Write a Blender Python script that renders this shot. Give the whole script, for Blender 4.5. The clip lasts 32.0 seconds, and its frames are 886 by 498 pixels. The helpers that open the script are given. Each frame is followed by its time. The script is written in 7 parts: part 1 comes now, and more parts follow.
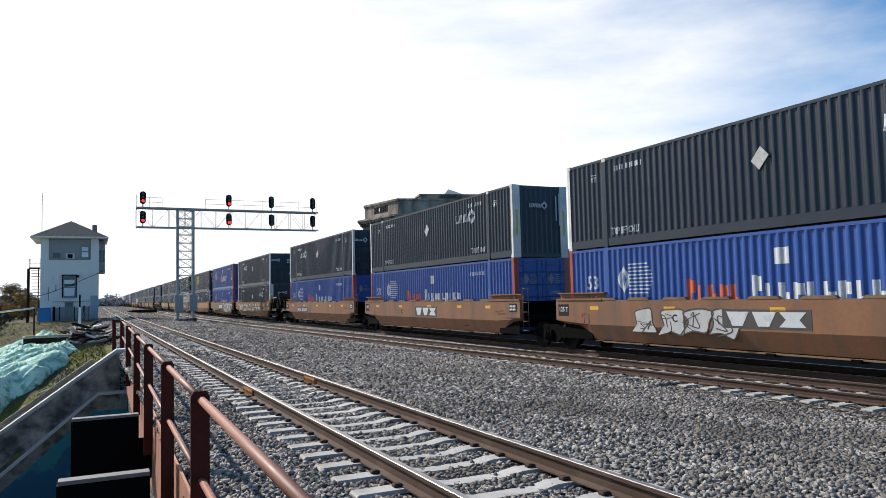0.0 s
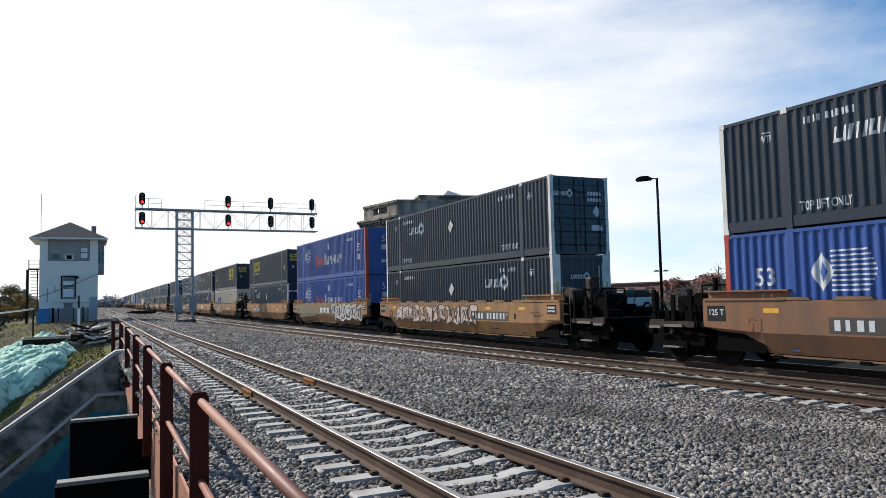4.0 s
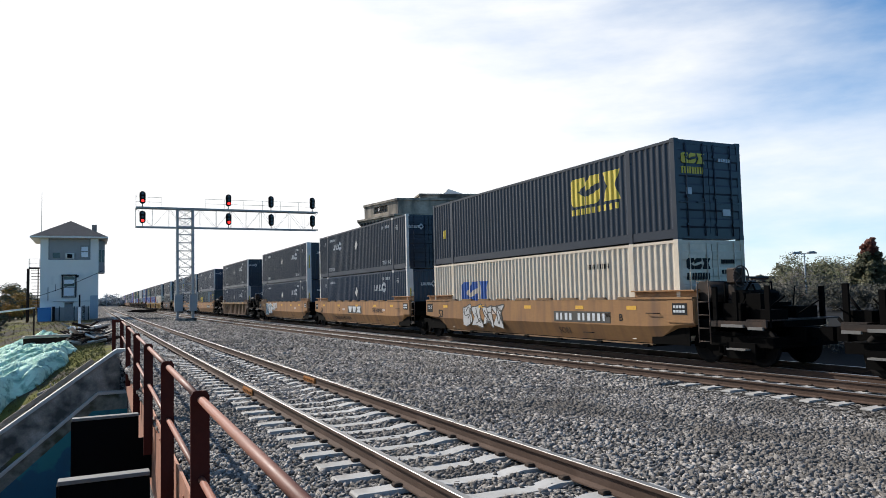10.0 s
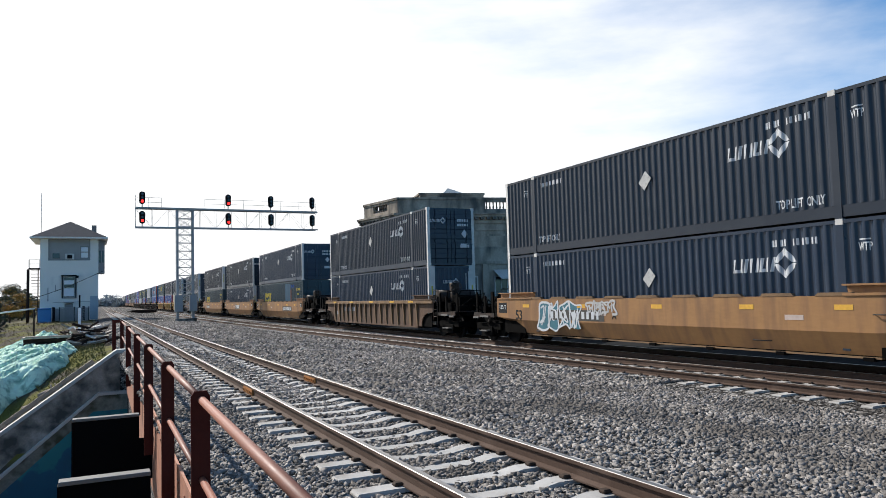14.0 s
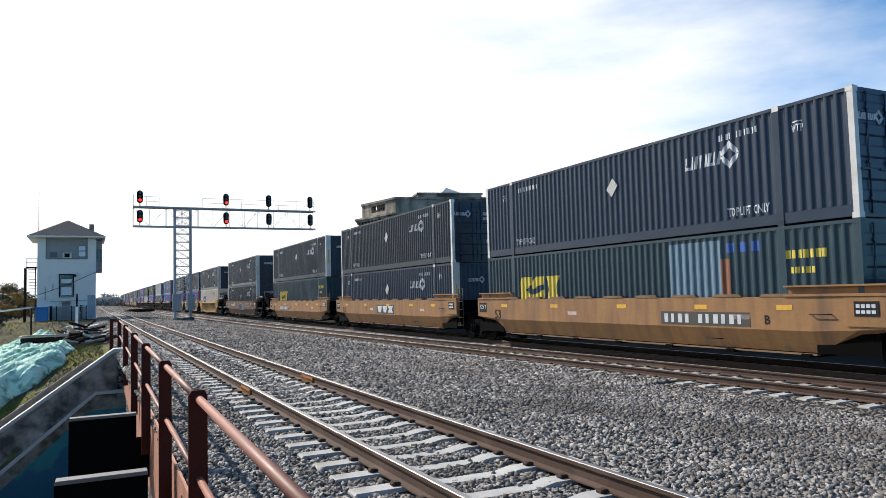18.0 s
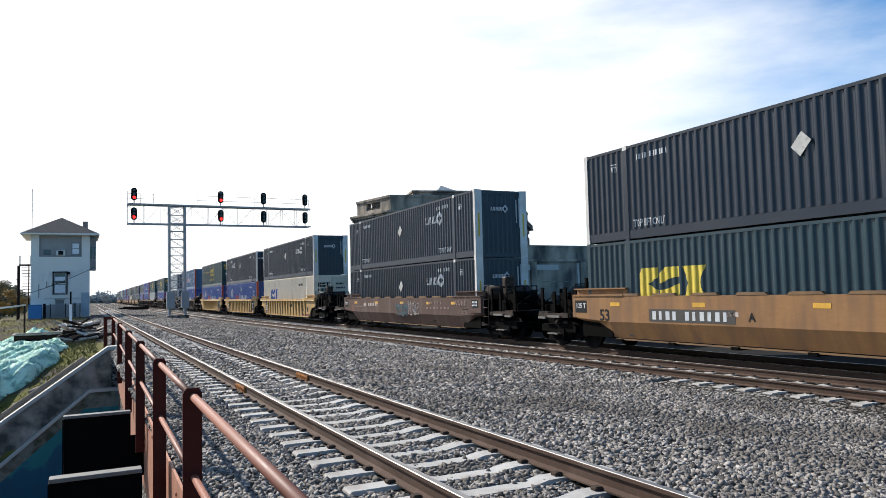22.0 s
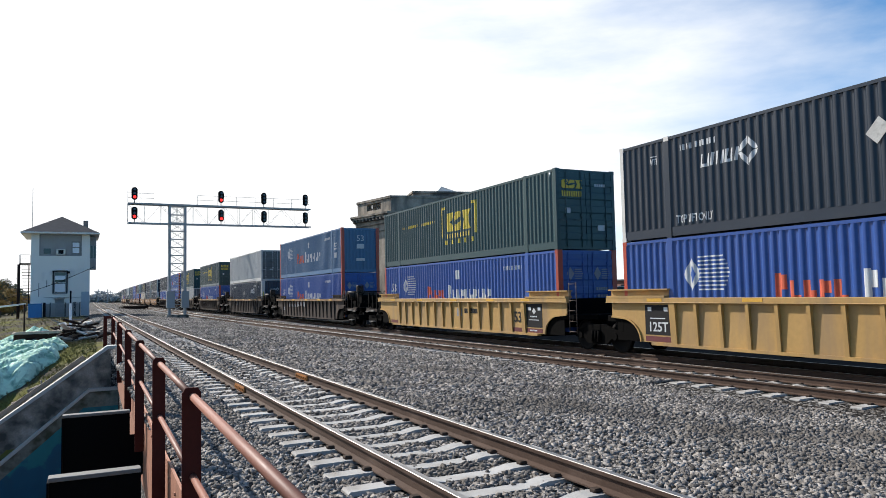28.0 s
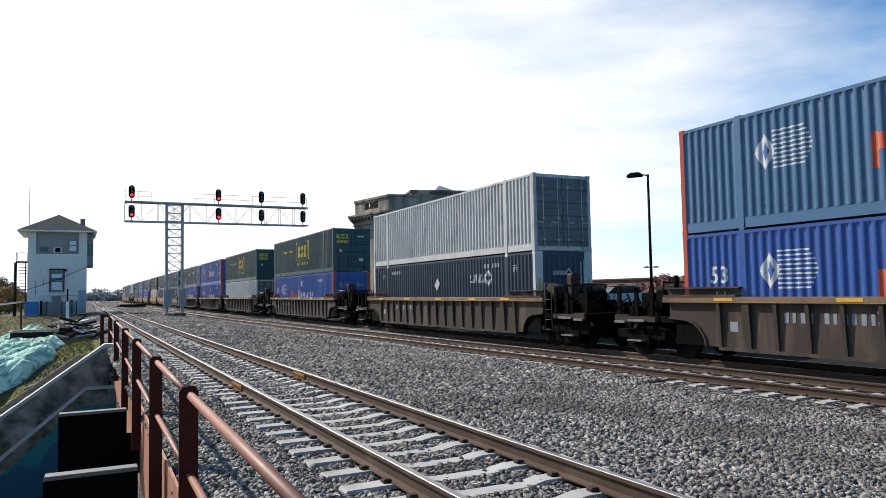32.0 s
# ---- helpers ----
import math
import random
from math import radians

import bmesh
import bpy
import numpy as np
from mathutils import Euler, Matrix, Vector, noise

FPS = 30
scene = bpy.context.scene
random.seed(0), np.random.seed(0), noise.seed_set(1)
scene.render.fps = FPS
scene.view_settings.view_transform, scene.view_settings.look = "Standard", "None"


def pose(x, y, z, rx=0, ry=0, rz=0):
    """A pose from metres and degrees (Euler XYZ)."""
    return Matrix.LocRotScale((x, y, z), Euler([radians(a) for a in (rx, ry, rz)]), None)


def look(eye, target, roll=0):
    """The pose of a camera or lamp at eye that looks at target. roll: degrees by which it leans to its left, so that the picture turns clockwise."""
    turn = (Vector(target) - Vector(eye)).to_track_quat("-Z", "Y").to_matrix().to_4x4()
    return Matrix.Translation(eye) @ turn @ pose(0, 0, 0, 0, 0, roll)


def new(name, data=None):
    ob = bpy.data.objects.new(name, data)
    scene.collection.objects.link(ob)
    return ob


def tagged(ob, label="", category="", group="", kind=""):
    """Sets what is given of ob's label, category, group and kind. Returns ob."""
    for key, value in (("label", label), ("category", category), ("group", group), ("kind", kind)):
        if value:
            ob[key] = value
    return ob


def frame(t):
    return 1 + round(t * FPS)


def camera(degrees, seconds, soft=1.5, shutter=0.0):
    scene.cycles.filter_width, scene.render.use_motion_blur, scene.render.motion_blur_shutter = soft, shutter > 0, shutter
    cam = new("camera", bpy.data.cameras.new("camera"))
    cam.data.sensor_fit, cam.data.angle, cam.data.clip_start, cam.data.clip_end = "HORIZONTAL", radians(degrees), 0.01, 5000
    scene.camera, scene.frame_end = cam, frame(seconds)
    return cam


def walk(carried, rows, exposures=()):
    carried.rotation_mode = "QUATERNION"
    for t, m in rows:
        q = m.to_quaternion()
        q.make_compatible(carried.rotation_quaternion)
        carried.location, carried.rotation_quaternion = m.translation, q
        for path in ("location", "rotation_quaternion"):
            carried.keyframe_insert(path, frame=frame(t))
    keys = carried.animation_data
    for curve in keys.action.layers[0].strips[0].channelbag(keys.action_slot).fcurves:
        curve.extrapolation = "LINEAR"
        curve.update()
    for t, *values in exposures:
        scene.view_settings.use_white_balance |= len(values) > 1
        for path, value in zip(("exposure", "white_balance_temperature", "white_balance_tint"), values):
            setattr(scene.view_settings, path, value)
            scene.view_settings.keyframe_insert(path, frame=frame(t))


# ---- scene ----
# plan: x across the tracks, y along them, z up from the near rail's top; metres
EYE = (0.0, 0.0, 1.637)


def aim(pan, tilt, roll):
    """The camera's pose at its stand, by its bearing from the tracks, its tilt and its lean in degrees."""
    a, b = radians(pan), radians(tilt)
    return look(EYE, (math.sin(a) * math.cos(b), math.cos(a) * math.cos(b), EYE[2] + math.sin(b)), roll)


cam = camera(63.11, 32.0, soft=0.75)
walk(cam, [
    (0, aim(26.04, 3.69, -1.31)),
    (0.5, aim(25.95, 3.75, -1.39)),
    (1, aim(25.97, 3.86, -1.25)),
    (1.5, aim(26.01, 3.83, -1.38)),
    (2, aim(26.16, 3.75, -1.19)),
    (2.5, aim(26.07, 3.72, -1.38)),
    (3, aim(26.03, 3.81, -1.20)),
    (3.5, aim(26.07, 3.79, -1.31)),
    (5.5, aim(26.21, 3.76, -1.20)),
    (6, aim(26.17, 3.90, -1.30)),
    (6.5, aim(26.13, 3.85, -1.39)),
    (7, aim(26.14, 3.71, -1.39)),
    (7.5, aim(26.10, 3.79, -1.29)),
    (8, aim(26.05, 3.86, -1.32)),
    (8.5, aim(25.94, 4.06, -1.21)),
    (9, aim(25.99, 3.93, -1.30)),
    (9.5, aim(26.08, 3.65, -1.44)),
    (10, aim(26.06, 3.66, -1.35)),
    (10.5, aim(26.13, 3.65, -1.37)),
    (11, aim(26.19, 3.56, -1.47)),
    (11.5, aim(26.13, 3.58, -1.37)),
    (12, aim(26.08, 3.58, -1.41)),
    (12.5, aim(26.05, 3.66, -1.44)),
    (13, aim(26.03, 3.76, -1.41)),
    (13.5, aim(26.04, 3.75, -1.40)),
    (14, aim(26.07, 3.60, -1.56)),
    (14.5, aim(26.08, 3.63, -1.37)),
    (16.5, aim(26.24, 3.46, -1.58)),
    (17, aim(26.30, 3.46, -1.58)),
    (17.5, aim(26.25, 3.58, -1.40)),
    (18, aim(26.23, 3.57, -1.44)),
    (18.5, aim(26.20, 3.52, -1.61)),
    (19, aim(26.41, 3.39, -1.58)),
    (19.5, aim(26.44, 3.52, -1.44)),
    (20, aim(26.48, 3.58, -1.31)),
    (20.5, aim(26.65, 3.47, -1.38)),
    (21, aim(26.65, 3.45, -1.59)),
    (21.5, aim(26.57, 3.35, -1.48)),
    (22, aim(26.62, 3.39, -1.40)),
    (22.5, aim(26.68, 3.43, -1.36)),
    (23, aim(26.67, 3.45, -1.40)),
    (23.5, aim(26.69, 3.47, -1.24)),
    (24, aim(26.68, 3.41, -1.30)),
    (24.5, aim(26.68, 3.45, -1.34)),
    (25, aim(26.71, 3.47, -1.29)),
    (25.5, aim(26.72, 3.50, -1.23)),
    (27.5, aim(26.62, 3.43, -1.36)),
    (28, aim(26.61, 3.46, -1.12)),
    (28.5, aim(26.66, 3.52, -1.09)),
    (29, aim(26.67, 3.54, -1.03)),
    (29.5, aim(26.78, 3.43, -1.16)),
    (30, aim(26.83, 3.36, -1.21)),
    (30.5, aim(26.78, 3.39, -1.14)),
    (31, aim(26.77, 3.34, -1.10)),
    (31.5, aim(26.73, 3.34, -1.09)),
    (32, aim(26.80, 3.37, -1.01)),
], exposures=[(0.0, 0.24), (3.0, 0.17), (7.0, 0.18), (12.0, 0.26), (17.0, 0.34), (20.0, 0.40), (25.0, 0.40), (28.0, 0.32), (32.0, 0.26)])

# ---- light ----
SUN_AZ, SUN_EL = radians(-26), radians(37)   # bearing from +y, height

world = bpy.data.worlds.new("sky")
scene.world = world
world.use_nodes = True
wn, wl = world.node_tree.nodes, world.node_tree.links
bg = wn["Background"]
sky = wn.new("ShaderNodeTexSky")
sky.sky_type, sky.sun_disc = "NISHITA", False
sky.sun_elevation, sky.sun_rotation = SUN_EL, SUN_AZ
sky.dust_density, sky.air_density, sky.ozone_density = 0.6, 0.7, 1.5
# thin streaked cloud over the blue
wc = wn.new("ShaderNodeTexCoord")
wm = wn.new("ShaderNodeMapping")
wm.inputs["Rotation"].default_value = (0.10, 0.22, 0.5)
wm.inputs["Scale"].default_value = (1.3, 2.2, 6.5)
wl.new(wc.outputs["Generated"], wm.inputs["Vector"])
wz = wn.new("ShaderNodeTexNoise")
wz.inputs["Scale"].default_value, wz.inputs["Detail"].default_value, wz.inputs["Roughness"].default_value = 1.1, 7, 0.55
wl.new(wm.outputs["Vector"], wz.inputs["Vector"])
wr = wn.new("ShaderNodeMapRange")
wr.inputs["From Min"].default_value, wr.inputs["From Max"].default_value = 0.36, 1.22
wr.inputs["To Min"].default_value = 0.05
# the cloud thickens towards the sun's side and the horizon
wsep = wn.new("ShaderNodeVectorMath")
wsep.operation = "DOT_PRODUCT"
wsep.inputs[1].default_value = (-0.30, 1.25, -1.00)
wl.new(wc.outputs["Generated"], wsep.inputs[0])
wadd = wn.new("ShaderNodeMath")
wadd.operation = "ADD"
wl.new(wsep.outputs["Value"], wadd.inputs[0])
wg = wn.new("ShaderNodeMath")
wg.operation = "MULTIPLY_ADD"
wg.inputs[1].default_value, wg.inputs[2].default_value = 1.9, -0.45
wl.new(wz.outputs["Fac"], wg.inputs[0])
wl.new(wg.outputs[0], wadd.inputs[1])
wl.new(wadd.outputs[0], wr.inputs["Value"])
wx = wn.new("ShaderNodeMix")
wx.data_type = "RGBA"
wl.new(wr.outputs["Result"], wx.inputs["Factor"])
wt = wn.new("ShaderNodeMix")
wt.data_type, wt.blend_type = "RGBA", "MULTIPLY"
wt.inputs["Factor"].default_value = 1.0
wl.new(sky.outputs["Color"], wt.inputs["A"])
wt.inputs["B"].default_value = (0.70, 1.36, 1.68, 1)
wl.new(wt.outputs["Result"], wx.inputs["A"])
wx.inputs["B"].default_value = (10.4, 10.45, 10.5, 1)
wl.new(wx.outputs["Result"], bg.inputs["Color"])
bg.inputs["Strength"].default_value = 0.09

sun = new("sun", bpy.data.lights.new("sun", "SUN"))
sun.data.energy, sun.data.angle, sun.data.color = 5.0, radians(0.7), (1.0, 0.955, 0.885)
sd = Vector((math.sin(SUN_AZ) * math.cos(SUN_EL), math.cos(SUN_AZ) * math.cos(SUN_EL), math.sin(SUN_EL)))
sun.matrix_world = look(sd * 50, (0, 0, 0))

# ---- materials ----
def material(name, color, rough=0.6, metal=0.0, vary=0.15, scale=3.0, fine=60.0, bump=0.0, bump_scale=80.0, dirt_or_shade=None, patch_at=(0.55, 0.75), patch_scale=1.2,
             island=0.0, per_object=0.0, spec=0.5, stretch=(1, 1, 1), streak=None):
    """A worn surface: its colour, varied at two scales, with dirty patches, or painted crease shade, and fine relief.
    """
    m = bpy.data.materials.new(name)
    m.use_nodes = True
    n, l = m.node_tree.nodes, m.node_tree.links
    b = n["Principled BSDF"]
    b.inputs["Metallic"].default_value = metal
    b.inputs["Specular IOR Level"].default_value = spec
    tc = n.new("ShaderNodeTexCoord")
    mp = n.new("ShaderNodeMapping")
    mp.inputs["Scale"].default_value = stretch
    l.new(tc.outputs["Object"], mp.inputs["Vector"])

    def noise_at(s, detail=4, at=mp):
        x = n.new("ShaderNodeTexNoise")
        x.inputs["Scale"].default_value, x.inputs["Detail"].default_value = s, detail
        l.new(at.outputs["Vector"], x.inputs["Vector"])
        return x.outputs["Fac"]

    def math_node(op, a, c):
        x = n.new("ShaderNodeMath")
        x.operation = op
        for i, v in enumerate((a, c)):
            if isinstance(v, (int, float)):
                x.inputs[i].default_value = v
            else:
                l.new(v, x.inputs[i])
        return x.outputs[0]

    big, small = noise_at(scale), noise_at(fine, 2)
    f = math_node("ADD", math_node("MULTIPLY", math_node("SUBTRACT", big, 0.5), 2 * vary), math_node("MULTIPLY", math_node("SUBTRACT", small, 0.5), 1.4 * vary))
    f = math_node("ADD", f, 1.0)
    if island:
        g = n.new("ShaderNodeNewGeometry")
        f = math_node("MULTIPLY", f, math_node("ADD", math_node("MULTIPLY", g.outputs["Random Per Island"], 2 * island), 1 - island))
    if per_object:
        o = n.new("ShaderNodeObjectInfo")
        f = math_node("MULTIPLY", f, math_node("ADD", math_node("MULTIPLY", o.outputs["Random"], 2 * per_object), 1 - per_object))
    sc = n.new("ShaderNodeVectorMath")
    sc.operation = "SCALE"
    sc.inputs[0].default_value = color[:3]
    l.new(f, sc.inputs["Scale"])
    out = sc.outputs["Vector"]
    if dirt_or_shade:
        md = mp
        if streak:
            md = n.new("ShaderNodeMapping")
            md.inputs["Scale"].default_value = streak
            l.new(tc.outputs["Object"], md.inputs["Vector"])
        mr = n.new("ShaderNodeMapRange")
        mr.inputs["From Min"].default_value, mr.inputs["From Max"].default_value = patch_at
        l.new(noise_at(patch_scale, 8, md), mr.inputs["Value"])
        mx = n.new("ShaderNodeMix")
        mx.data_type = "RGBA"
        l.new(mr.outputs["Result"], mx.inputs["Factor"])
        l.new(out, mx.inputs["A"])
        mx.inputs["B"].default_value = (*dirt_or_shade, 1)
        out = mx.outputs["Result"]
    l.new(out, b.inputs["Base Color"])
    l.new(math_node("ADD", math_node("MULTIPLY", math_node("SUBTRACT", big, 0.5), 0.25), rough), b.inputs["Roughness"])
    if bump:
        bp = n.new("ShaderNodeBump")
        bp.inputs["Strength"].default_value, bp.inputs["Distance"].default_value = 1.0, bump
        l.new(noise_at(bump_scale, 5), bp.inputs["Height"])
        l.new(bp.outputs["Normal"], b.inputs["Normal"])
    return m


def glow(name, color, strength):
    m = bpy.data.materials.new(name)
    m.use_nodes = True
    b = m.node_tree.nodes["Principled BSDF"]
    b.inputs["Base Color"].default_value = (*color, 1)
    b.inputs["Emission Color"].default_value, b.inputs["Emission Strength"].default_value = (*color, 1), strength
    return m


def glassy(name, color=(0.02, 0.025, 0.03), rough=0.08):
    m = bpy.data.materials.new(name)
    m.use_nodes = True
    b = m.node_tree.nodes["Principled BSDF"]
    b.inputs["Base Color"].default_value, b.inputs["Roughness"].default_value = (*color, 1), rough
    return m


def gravel(name, dark, light, scale, tint):
    """Crushed stone: each cell a stone of its own grey, with the shade between the stones painted dark."""
    m = bpy.data.materials.new(name)
    m.use_nodes = True
    n, l = m.node_tree.nodes, m.node_tree.links
    b = n["Principled BSDF"]
    tc = n.new("ShaderNodeTexCoord")
    v = n.new("ShaderNodeTexVoronoi")
    v.inputs["Scale"].default_value = scale
    l.new(tc.outputs["Object"], v.inputs["Vector"])
    e = n.new("ShaderNodeTexVoronoi")
    e.feature = "DISTANCE_TO_EDGE"
    e.inputs["Scale"].default_value = scale
    l.new(tc.outputs["Object"], e.inputs["Vector"])
    sep = n.new("ShaderNodeSeparateColor")
    l.new(v.outputs["Color"], sep.inputs["Color"])
    mix = n.new("ShaderNodeMix")
    mix.data_type = "RGBA"
    mix.inputs["A"].default_value, mix.inputs["B"].default_value = (*dark, 1), (*light, 1)
    p = n.new("ShaderNodeMath")
    p.operation = "POWER"
    l.new(sep.outputs[0], p.inputs[0])
    p.inputs[1].default_value = 1.6
    l.new(p.outputs[0], mix.inputs["Factor"])
    z = n.new("ShaderNodeTexNoise")
    z.inputs["Scale"].default_value, z.inputs["Detail"].default_value, z.inputs["Roughness"].default_value = 0.35, 9, 0.68
    l.new(tc.outputs["Object"], z.inputs["Vector"])
    zr = n.new("ShaderNodeMapRange")
    zr.inputs["From Min"].default_value, zr.inputs["From Max"].default_value = 0.45, 0.75
    l.new(z.outputs["Fac"], zr.inputs["Value"])
    mt = n.new("ShaderNodeMix")
    mt.data_type, mt.blend_type = "RGBA", "MULTIPLY"
    l.new(zr.outputs["Result"], mt.inputs["Factor"])
    l.new(mix.outputs["Result"], mt.inputs["A"])
    mt.inputs["B"].default_value = (*tint, 1)
    # colour falls off towards cell edges, as shade in the gaps
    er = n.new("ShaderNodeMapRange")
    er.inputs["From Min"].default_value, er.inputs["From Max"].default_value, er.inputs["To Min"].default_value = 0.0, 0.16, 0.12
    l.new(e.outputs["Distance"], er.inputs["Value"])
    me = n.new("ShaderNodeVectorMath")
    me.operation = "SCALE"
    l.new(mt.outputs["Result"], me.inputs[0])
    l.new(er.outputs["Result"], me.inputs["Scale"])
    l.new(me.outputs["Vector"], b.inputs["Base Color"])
    b.inputs["Roughness"].default_value, b.inputs["Specular IOR Level"].default_value = 0.9, 0.1
    bp = n.new("ShaderNodeBump")
    bp.inputs["Strength"].default_value, bp.inputs["Distance"].default_value = 1.0, 0.035
    l.new(er.outputs["Result"], bp.inputs["Height"])
    l.new(bp.outputs["Normal"], b.inputs["Normal"])
    return m


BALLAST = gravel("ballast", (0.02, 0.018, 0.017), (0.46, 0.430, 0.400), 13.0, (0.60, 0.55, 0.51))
STONE = material("ballast_stone", (0.220, 0.201, 0.184), 0.9, spec=0.15, vary=0.3, scale=0.6, fine=40, island=0.75, bump=0.01, bump_scale=60, dirt_or_shade=(0.125, 0.112, 0.100), patch_at=(0.48, 0.66), patch_scale=0.45)
EARTH = material("earth", (0.085, 0.072, 0.056), 0.95, spec=0.05, vary=0.4, scale=0.3, fine=6, bump=0.08, bump_scale=4, dirt_or_shade=(0.13, 0.125, 0.035), patch_at=(0.47, 0.62), patch_scale=0.6)
CONCRETE_TIE = material("concrete_tie", (0.39, 0.375, 0.355), 0.85, vary=0.15, scale=4, fine=50, per_object=0.12, bump=0.003, bump_scale=90, dirt_or_shade=(0.25, 0.22, 0.19), patch_at=(0.5, 0.75), patch_scale=2)
RAIL_RUST = material("rail_rust", (0.075, 0.046, 0.033), 0.8, spec=0.2, vary=0.3, scale=2, fine=40, bump=0.001, bump_scale=120, dirt_or_shade=(0.13, 0.09, 0.07), patch_scale=1)
RAIL_HEAD = material("rail_head", (0.37, 0.345, 0.32), 0.42, metal=1.0, vary=0.1, scale=1.5, fine=50, stretch=(1, 0.1, 1))
CLIP = material("rail_clip", (0.045, 0.03, 0.022), 0.85, spec=0.2, vary=0.3)
RED_STEEL = material("red_oxide_paint", (0.075, 0.014, 0.009), 0.7, spec=0.15, vary=0.25, scale=3, fine=40, bump=0.001, dirt_or_shade=(0.05, 0.016, 0.012), patch_scale=3)
RED_GIRDER = material("red_oxide_girder", (0.40, 0.17, 0.10), 0.7, vary=0.25, scale=2, fine=30, bump=0.001, dirt_or_shade=(0.2, 0.085, 0.05), patch_scale=2)
PIPE = material("pipe_red_oxide", (0.22, 0.085, 0.055), 0.55, spec=0.3, vary=0.2, scale=4, fine=50)
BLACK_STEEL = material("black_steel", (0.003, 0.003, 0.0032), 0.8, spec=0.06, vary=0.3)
CONCRETE = material("old_concrete", (0.37, 0.325, 0.275), 0.9, spec=0.1, vary=0.45, scale=1.6, fine=18, bump=0.01, bump_scale=14, dirt_or_shade=(0.075, 0.073, 0.065), patch_at=(0.40, 0.62), patch_scale=1.4)
CONCRETE_LOW = material("mossy_concrete", (0.24, 0.23, 0.19), 0.9, spec=0.1, vary=0.45, scale=1.5, fine=15, bump=0.01, bump_scale=12, dirt_or_shade=(0.08, 0.08, 0.05), patch_at=(0.48, 0.66), patch_scale=1.5)
CONCRETE_PALE = material("concrete_coping", (0.50, 0.48, 0.44), 0.9, vary=0.2, scale=2, fine=30, bump=0.004)
MURAL = material("mural_blue", (0.012, 0.10, 0.16), 0.7, vary=0.3, scale=1.5, dirt_or_shade=(0.02, 0.19, 0.2), patch_at=(0.5, 0.54), patch_scale=0.7)
GALV = material("galvanised_steel", (0.31, 0.325, 0.33), 0.6, spec=0.3, vary=0.12, scale=2, fine=30)
WHITE_WALL = material("white_painted_wall", (0.80, 0.76, 0.70), 0.85, vary=0.07, scale=0.7, fine=12, dirt_or_shade=(0.5, 0.5, 0.5), patch_at=(0.6, 0.8), patch_scale=0.5)
GREY_WALL = material("grey_paint", (0.33, 0.32, 0.31), 0.8, vary=0.1)
SHINGLE = material("grey_shingle", (0.075, 0.073, 0.076), 0.95, spec=0.08, vary=0.25, scale=2, fine=14, bump=0.01, bump_scale=12)
BLIND = material("white_blind", (0.75, 0.77, 0.80), 0.8, vary=0.1, fine=20)
TRIM = material("grey_trim", (0.24, 0.24, 0.24), 0.7, vary=0.1)
GLASS = glassy("window_glass")
STATION_STONE = material("station_limestone", (0.40, 0.335, 0.265), 0.9, spec=0.2, vary=0.3, scale=0.5, fine=6, dirt_or_shade=(0.10, 0.092, 0.082), patch_at=(0.40, 0.66), patch_scale=0.8, streak=(1, 1, 0.4), bump=0.02, bump_scale=3)
BARK = material("bark", (0.09, 0.075, 0.06), 0.95, vary=0.3, scale=4)
# the netting's darker green streaks paint the shade of creases into its colour
TARP = material("pale_green_netting", (0.64, 0.86, 0.69), 0.85, vary=0.2, scale=1.6, fine=10, bump=0.03, bump_scale=7, dirt_or_shade=(0.24, 0.42, 0.32), patch_at=(0.47, 0.62), patch_scale=2.6, spec=0.1, stretch=(0.5, 1.6, 1), streak=(0.5, 2.0, 1))
WOOD = material("weathered_wood", (0.34, 0.28, 0.23), 0.9, vary=0.3, scale=3, fine=30, per_object=0.4)
DARK_WOOD = material("creosoted_timber", (0.035, 0.022, 0.017), 0.9, spec=0.1, vary=0.3, per_object=0.3)
BLUE_BIN = material("blue_plastic", (0.03, 0.19, 0.46), 0.5, vary=0.1)
BLACK = material("black_paint", (0.006, 0.006, 0.007), 0.7, spec=0.15, vary=0.2)
SIGNAL_RED = glow("red_signal_light", (1.0, 0.02, 0.015), 2.2)
DARK_LENS = glassy("dark_lens")

# ---- building helpers ----
def box(bm, x0, x1, y0, y1, z0, z1):
    vs = [bm.verts.new((x, y, z)) for z in (z0, z1) for y in (y0, y1) for x in (x0, x1)]
    for f in ((0, 2, 3, 1), (4, 5, 7, 6), (0, 1, 5, 4), (2, 6, 7, 3), (0, 4, 6, 2), (1, 3, 7, 5)):
        bm.faces.new([vs[i] for i in f])
    return vs


def boxes(*rows):
    bm = bmesh.new()
    for r in rows:
        box(bm, *r)
    return bm


def bevelled(bm, width=0.01, segments=1):
    bmesh.ops.bevel(bm, geom=list(bm.edges), offset=width, segments=segments, affect="EDGES", clamp_overlap=True)
    return bm


def prism(bm, outline, axis, a, b):
    """An outline of two coordinates, drawn out along an axis from a to b."""
    def at(p, v):
        q = list(p)
        q.insert(axis, v)
        return q
    n = len(outline)
    lo = [bm.verts.new(at(p, a)) for p in outline]
    hi = [bm.verts.new(at(p, b)) for p in outline]
    bm.faces.new(lo), bm.faces.new(hi[::-1])
    for i in range(n):
        bm.faces.new((lo[i], hi[i], hi[(i + 1) % n], lo[(i + 1) % n]))
    bmesh.ops.recalc_face_normals(bm, faces=bm.faces)
    return bm


